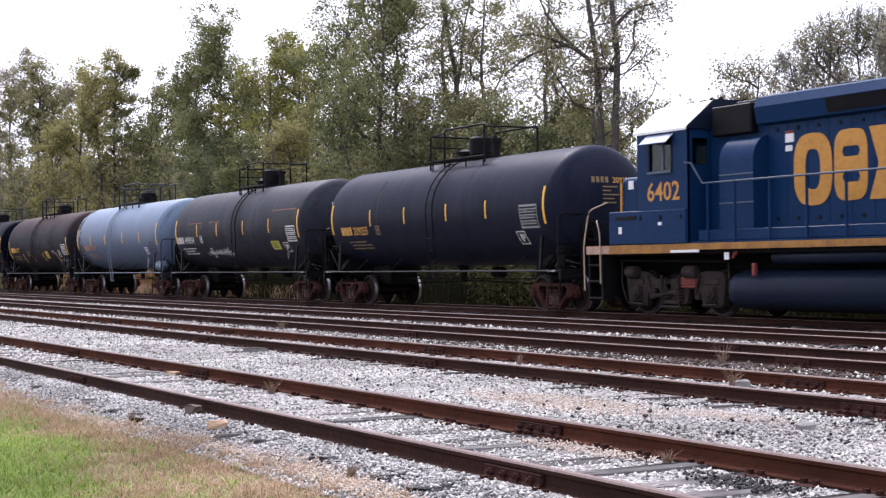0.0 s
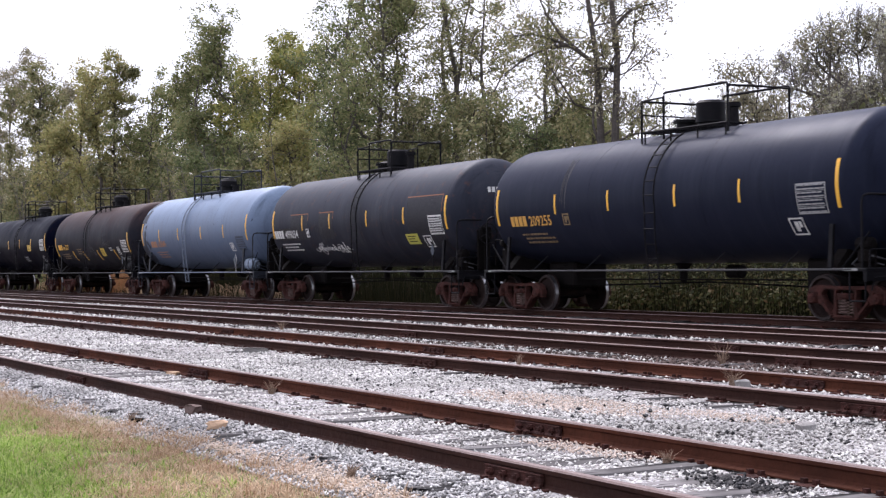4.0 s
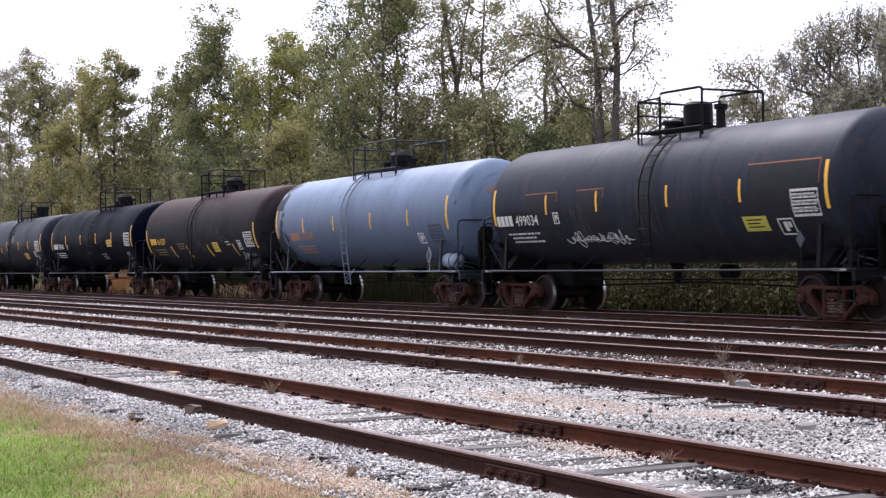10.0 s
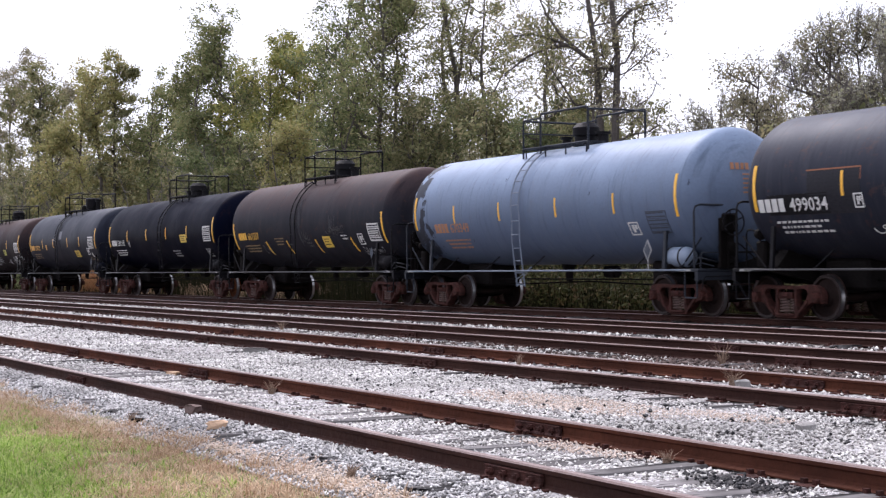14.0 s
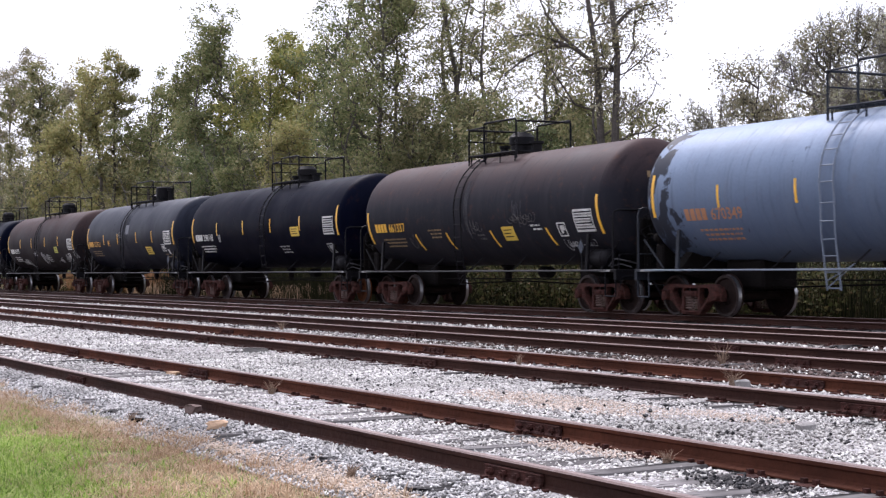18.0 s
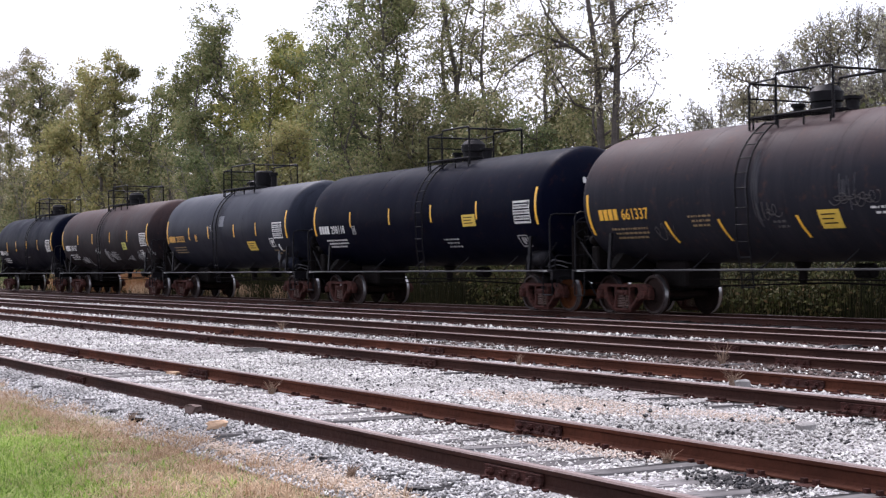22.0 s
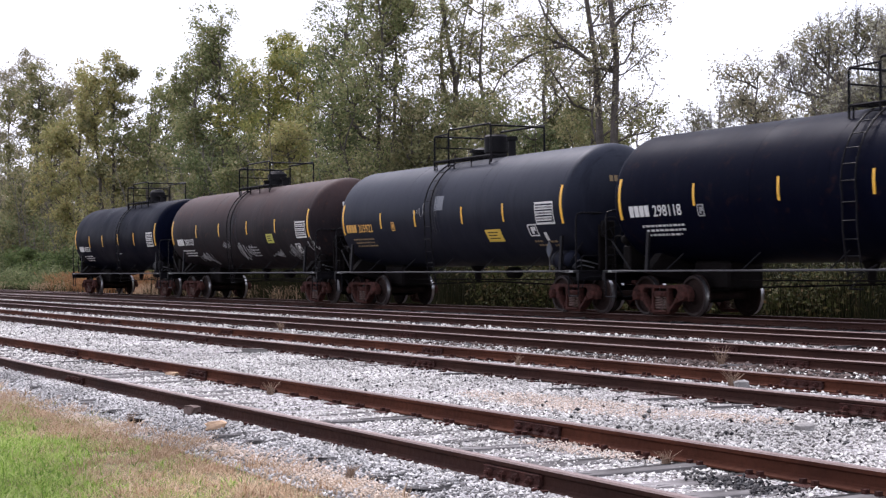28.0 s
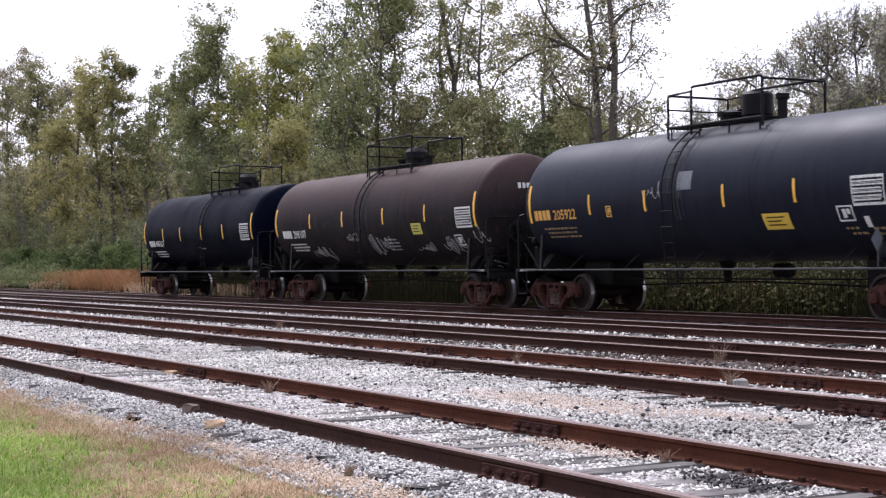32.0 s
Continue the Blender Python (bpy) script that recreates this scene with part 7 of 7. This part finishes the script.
# bare stems and twigs between the trees
twigs = Geo()
rng = np.random.default_rng(21)
for i in range(620):
    x, y = rng.uniform(-230, -28), 30.5 + 20 * rng.uniform(0, 1) ** 1.6
    p, h, d = np.array([x, y, GROUND_Z]), rng.uniform(3, 9.5) * (1.25 if x < -110 else 1 if x < -62 else 0.6), np.array([rng.normal(0, 0.18), rng.normal(0, 0.18), 1.0])
    line = []
    for j in range(6):
        line.append(tuple(p))
        d = d + rng.normal(0, 0.14, 3) * np.array([1, 1, 0.2])
        p = p + d / np.linalg.norm(d) * h / 5
    r = rng.uniform(0.02, 0.07)
    twigs.tube(line, [r * (1 - 0.85 * j / 5) + 0.004 for j in range(6)], 4)
    for j in range(2, 6):
        for _ in range(3):
            e = d * 0.6 + rng.normal(0, 0.6, 3)
            s = np.array(line[j])
            twigs.tube([tuple(s), tuple(s + e * 0.5), tuple(s + e * 1.1 + rng.normal(0, 0.1, 3))], [r * 0.35 + 0.003, 0.008, 0.004], 3)
tw = part("brushwood", twigs, M_TWIG)
tagged(tw, "bare grey stems and twigs between the trees", "brushwood", "", "stuff")


# ---- grass ----
def blades(name, n, area, height, width, material, label, seed, keep=None, droop=0.5, clump=0, reach=0.05):
    """Grass blades: each a thin bent strip of two faces; with clump, that many blades splay out of each root."""
    rng = np.random.default_rng(seed)
    x, y = rng.uniform(area[0], area[1], n), rng.uniform(area[2], area[3], n)
    if keep is not None:
        m = keep(x, y, rng)
        x, y = x[m], y[m]
    tall = np.ones(len(x))
    if clump:
        tall = np.repeat(rng.uniform(0.45, 1.25, len(x)) ** 1.5, clump)
        x, y = np.repeat(x, clump), np.repeat(y, clump)
    n = len(x)
    h, a = rng.uniform(height[0], height[1], n) * tall, rng.uniform(0, 6.283, n)
    if clump:
        q = reach * np.sqrt(rng.uniform(0, 1, n)) * tall
        x, y = x + q * np.cos(a), y + q * np.sin(a)
        a = a + rng.normal(0, 0.5, n)
    dx, dy = np.cos(a), np.sin(a)
    lean = rng.uniform(0.1, droop, n) * h
    w = width * rng.uniform(0.6, 1.2, n)
    z0 = np.where(y < 4.3, np.maximum(GROUND_Z - 0.03, bed_top(y) - 0.006), GROUND_Z - 0.03) + np.where(y > 25, 0.16 * np.clip((y - 25) / 4, 0, 1), 0)
    px, py = -dy * w / 2, dx * w / 2
    b = [(x - px, y - py, z0), (x + px, y + py, z0), (x + px * 0.7 + dx * lean * 0.35, y + py * 0.7 + dy * lean * 0.35, z0 + h * 0.6),
         (x - px * 0.7 + dx * lean * 0.35, y - py * 0.7 + dy * lean * 0.35, z0 + h * 0.6), (x + dx * lean, y + dy * lean, z0 + h * 0.97), (x + dx * lean + px * 0.1, y + dy * lean + py * 0.1, z0 + h)]
    v = np.stack([np.stack(q, -1) for q in b], 1).reshape(-1, 3)
    o = 6 * np.arange(n)[:, None]
    f = np.concatenate([o + np.array([[0, 1, 2, 3]]), o + np.array([[3, 2, 5, 4]])])
    return bulk(name, v, f, material, label, "grass")


M_LAWN = island_material("green_grass", [(0.070, 0.135, 0.018), (0.23, 0.37, 0.060), (0.38, 0.53, 0.120), (0.58, 0.58, 0.27)], 0.8, 0.35)
M_OLIVE = island_material("olive_grass", [(0.13, 0.145, 0.05), (0.27, 0.275, 0.10), (0.40, 0.385, 0.165), (0.56, 0.47, 0.27)], 0.85, 0.3)
M_DRY = island_material("dry_grass", [(0.28, 0.19, 0.125), (0.54, 0.39, 0.265), (0.72, 0.56, 0.405), (0.44, 0.27, 0.185)], 0.85, 0.3)
M_REDGRASS = island_material("reddish_dry_grass", [(0.22, 0.14, 0.085), (0.46, 0.33, 0.21), (0.66, 0.52, 0.37), (0.40, 0.24, 0.15)], 0.85, 0.3)
M_TUFT = island_material("bleached_weed", [(0.24, 0.165, 0.12), (0.36, 0.26, 0.19), (0.46, 0.36, 0.28)], 0.9, 0.2)
M_RUST_GRASS = island_material("rust_coloured_grass", [(0.25, 0.115, 0.058), (0.38, 0.185, 0.095), (0.40, 0.25, 0.135), (0.16, 0.12, 0.05)], 0.85, 0.3)
# green blades darkened in colour to stand for the shade behind the train
M_SHADE_WEED = island_material("weeds_with_painted_shade", [(0.009, 0.011, 0.005), (0.016, 0.018, 0.008), (0.028, 0.028, 0.014), (0.046, 0.036, 0.020)], 0.85, 0.3)


def patchy(x, y, k=0.9, seed=5.0):
    return np.array([noise.noise(Vector((a * k, b * k, seed))) for a, b in zip(x, y)])


def green_edge(x):
    """How far from the camera's line the mown green reaches."""
    return np.where(x > -11.3, 3.12 - (x + 11.3) * 0.25, 3.12 + (-11.3 - x) * 0.005)


def lawn(x, y, rng):
    return rng.uniform(0, 1, len(x)) < np.clip((green_edge(x) + 0.45 * patchy(x, y, 1.3) - y) / 0.3 + 0.42, 0.03 + 0.22 * (patchy(x, y, 2.6, 4.0) > 0.15) * (y < 3.6), 1)


def verge(x, y, rng):
    p = patchy(x, y, 2.1, 9.0)
    return rng.uniform(0, 1, len(x)) < np.clip((y - green_edge(x)) / 0.5 + 0.8 + 1.3 * p, 0.05, 1) * (y < 3.85 + 0.35 * p)


def tufts(x, y, rng):
    p = patchy(x, y, 2.4, 6.0) + 0.5 * patchy(x, y, 7.0, 1.0)
    return (p > 0.04) & (y > green_edge(x) - 0.1) & (y < 3.95)


def mixed(x, y, rng):
    p = patchy(x, y, 1.5, 12.0) + 0.6 * patchy(x, y, 5.0, 2.0)
    return (np.abs(y - green_edge(x) - 0.15) < 0.5 + 0.5 * p) & (p > -0.15)


M_TURF = surface("turf", (0.075, 0.095, 0.028), (0.25, 0.19, 0.12), 0.95, 0.0, 0.55, 30, 0.8, 0.8, (0.06, 0.08, 0.02))
tx, ty = np.arange(-40, 12.1, 0.6), np.concatenate([np.arange(-14, 3, 1.0), np.arange(3, 4.05, 0.25)])
bulk("lawn", [(x, y + (0.16 * noise.noise(Vector((x * 0.8, 2.0, 0))) if y > 3.7 else 0), GROUND_Z - 0.016 + 0.008 * noise.noise(Vector((x * 0.5, y * 0.5, 1))) - (0.03 if y > 3.9 else 0)) for y in ty for x in tx],
     [(j * len(tx) + i, j * len(tx) + i + 1, (j + 1) * len(tx) + i + 1, (j + 1) * len(tx) + i) for j in range(len(ty) - 1) for i in range(len(tx) - 1)], M_TURF, "mown green lawn fading to dry grass at the ballast", "lawn", "structure", True)
blades("lawn_grass", 56000, (-19, -7, 1.5, 3.8), (0.014, 0.040), 0.009, M_LAWN, "short green lawn grass beside the yard", 31, lawn, 2.2)
blades("lawn_tufts", 4200, (-19, -7, 1.6, 3.75), (0.030, 0.080), 0.009, M_LAWN, "uneven tufts of bright green lawn grass", 41, lawn, 1.8, 9, 0.06)
blades("olive_tufts", 1900, (-19, -7, 2.2, 3.9), (0.022, 0.062), 0.008, M_OLIVE, "dull olive grass tufts between lawn and verge", 42, mixed, 2.0, 9, 0.07)
blades("dry_verge_grass", 56000, (-21, -7, 1.6, 4.06), (0.012, 0.034), 0.008, M_DRY, "dry brown grass along the ballast's edge", 32, verge, 2.4)
blades("straw_tufts", 3400, (-20, -7, 2.2, 3.98), (0.018, 0.050), 0.008, M_DRY, "bleached straw tufts lying over the verge", 43, tufts, 2.4, 9, 0.08)
blades("verge_tufts", 3800, (-19, -7, 2.4, 3.96), (0.026, 0.080), 0.007, M_REDGRASS, "tufts of reddish-brown dry grass in the verge", 38, tufts, 1.7, 11, 0.06)


def ragged(x, y, rng):
    return rng.uniform(0, 1, len(x)) < np.clip(0.55 + 1.6 * patchy(x, y, 0.35, 3.0), 0.05, 1) * np.clip((x + 104) / 6, 0.1, 1) * np.clip((-82 - x) / 5, 0.1, 1)


blades("rust_grass", 17000, (-104, -82, 25.7, 28.4), (0.45, 1.35), 0.022, M_RUST_GRASS, "tall rust-coloured dry grass beyond the tracks", 33, ragged, 0.8)
blades("rust_grass", 2200, (-106, -97, 25.6, 27.0), (0.25, 0.7), 0.025, M_DRY, "tall straw-coloured dry grass beyond the tracks", 37, lambda x, y, rg: patchy(x, y, 0.3, 5.0) > -0.1, 0.9)
blades("rust_grass", 5000, (-84, -60, 25.4, 28.0), (0.3, 0.7), 0.025, M_DRY, "tall dry grass beyond the tracks", 36, lambda x, y, rg: patchy(x, y, 0.3, 2.0) > 0.0, 0.9)
blades("far_grass", 16000, (-170, -20, 25.0, 29.5), (0.15, 0.45), 0.03, M_SHADE_WEED, "rough green and brown grass beyond the tracks, darkened in colour as if shaded", 34)
blades("weed_stalks", 9000, (-80, -22, 25.2, 27.6), (0.5, 1.7), 0.022, M_SHADE_WEED, "tall weed stalks beyond the train, shade put into their colour", 44, None, 0.35)
blades("far_dry_grass", 5000, (-170, -72, 25.0, 29.0), (0.3, 0.8), 0.025, M_DRY, "rough dry grass beyond the tracks", 35, lambda x, y, rg: patchy(x, y, 0.16, 2.0) > 0.2)


# dry weed tufts growing out of the ballast
def tuft(x, y, h, n, seed, label="small dry weed tuft growing in the ballast"):
    rng = np.random.default_rng(seed)
    g = Geo()
    for _ in range(n):
        a, q = rng.uniform(0, 6.283), rng.uniform(0.1, 1.0)
        hh = h * rng.uniform(0.35, 1.0) ** 1.3
        g.tube([(0.03 * math.cos(a), 0.03 * math.sin(a), 0), (q * hh * 0.4 * math.cos(a), q * hh * 0.4 * math.sin(a), hh * 0.6), (q * hh * math.cos(a + 0.3), q * hh * math.sin(a + 0.3), hh)], [0.0028, 0.0022, 0.0012], 3)
    return tagged(part("weed_tuft", g, M_TUFT, at=(x, y, float(bed_top(y)))), label, "weed", "weeds in the ballast")


for i, (x, y, h) in enumerate(((-15.5, 12.35, 0.34), (-12.75, 10.3, 0.24), (-14.6, 5.92, 0.17), (-7.96, 5.9, 0.14), (-17.2, 10.4, 0.2), (-30.0, 12.4, 0.24), (-12.9, 3.95, 0.12), (-8.6, 4.0, 0.12))):
    tuft(x, y, 0.85 * h, 60, 300 + i)


# ---- what moves ----
def motions():
    """The train rolls past, and its wheels turn with it."""
    for ob, x in TRAIN:
        walk(ob, [(t, pose(x + s, LANE, 0)) for t, s in ROLLED])
    ts, ss = zip(*ROLLED)
    steps = [i * 0.2 for i in range(161)]
    gone = np.interp(steps, ts, ss)
    for ob, at, r in WHEELSETS:
        walk(ob, [(t, Matrix.Translation(at) @ Matrix.Rotation(s / r, 4, "Y")) for t, s in zip(steps, gone)])


motions()
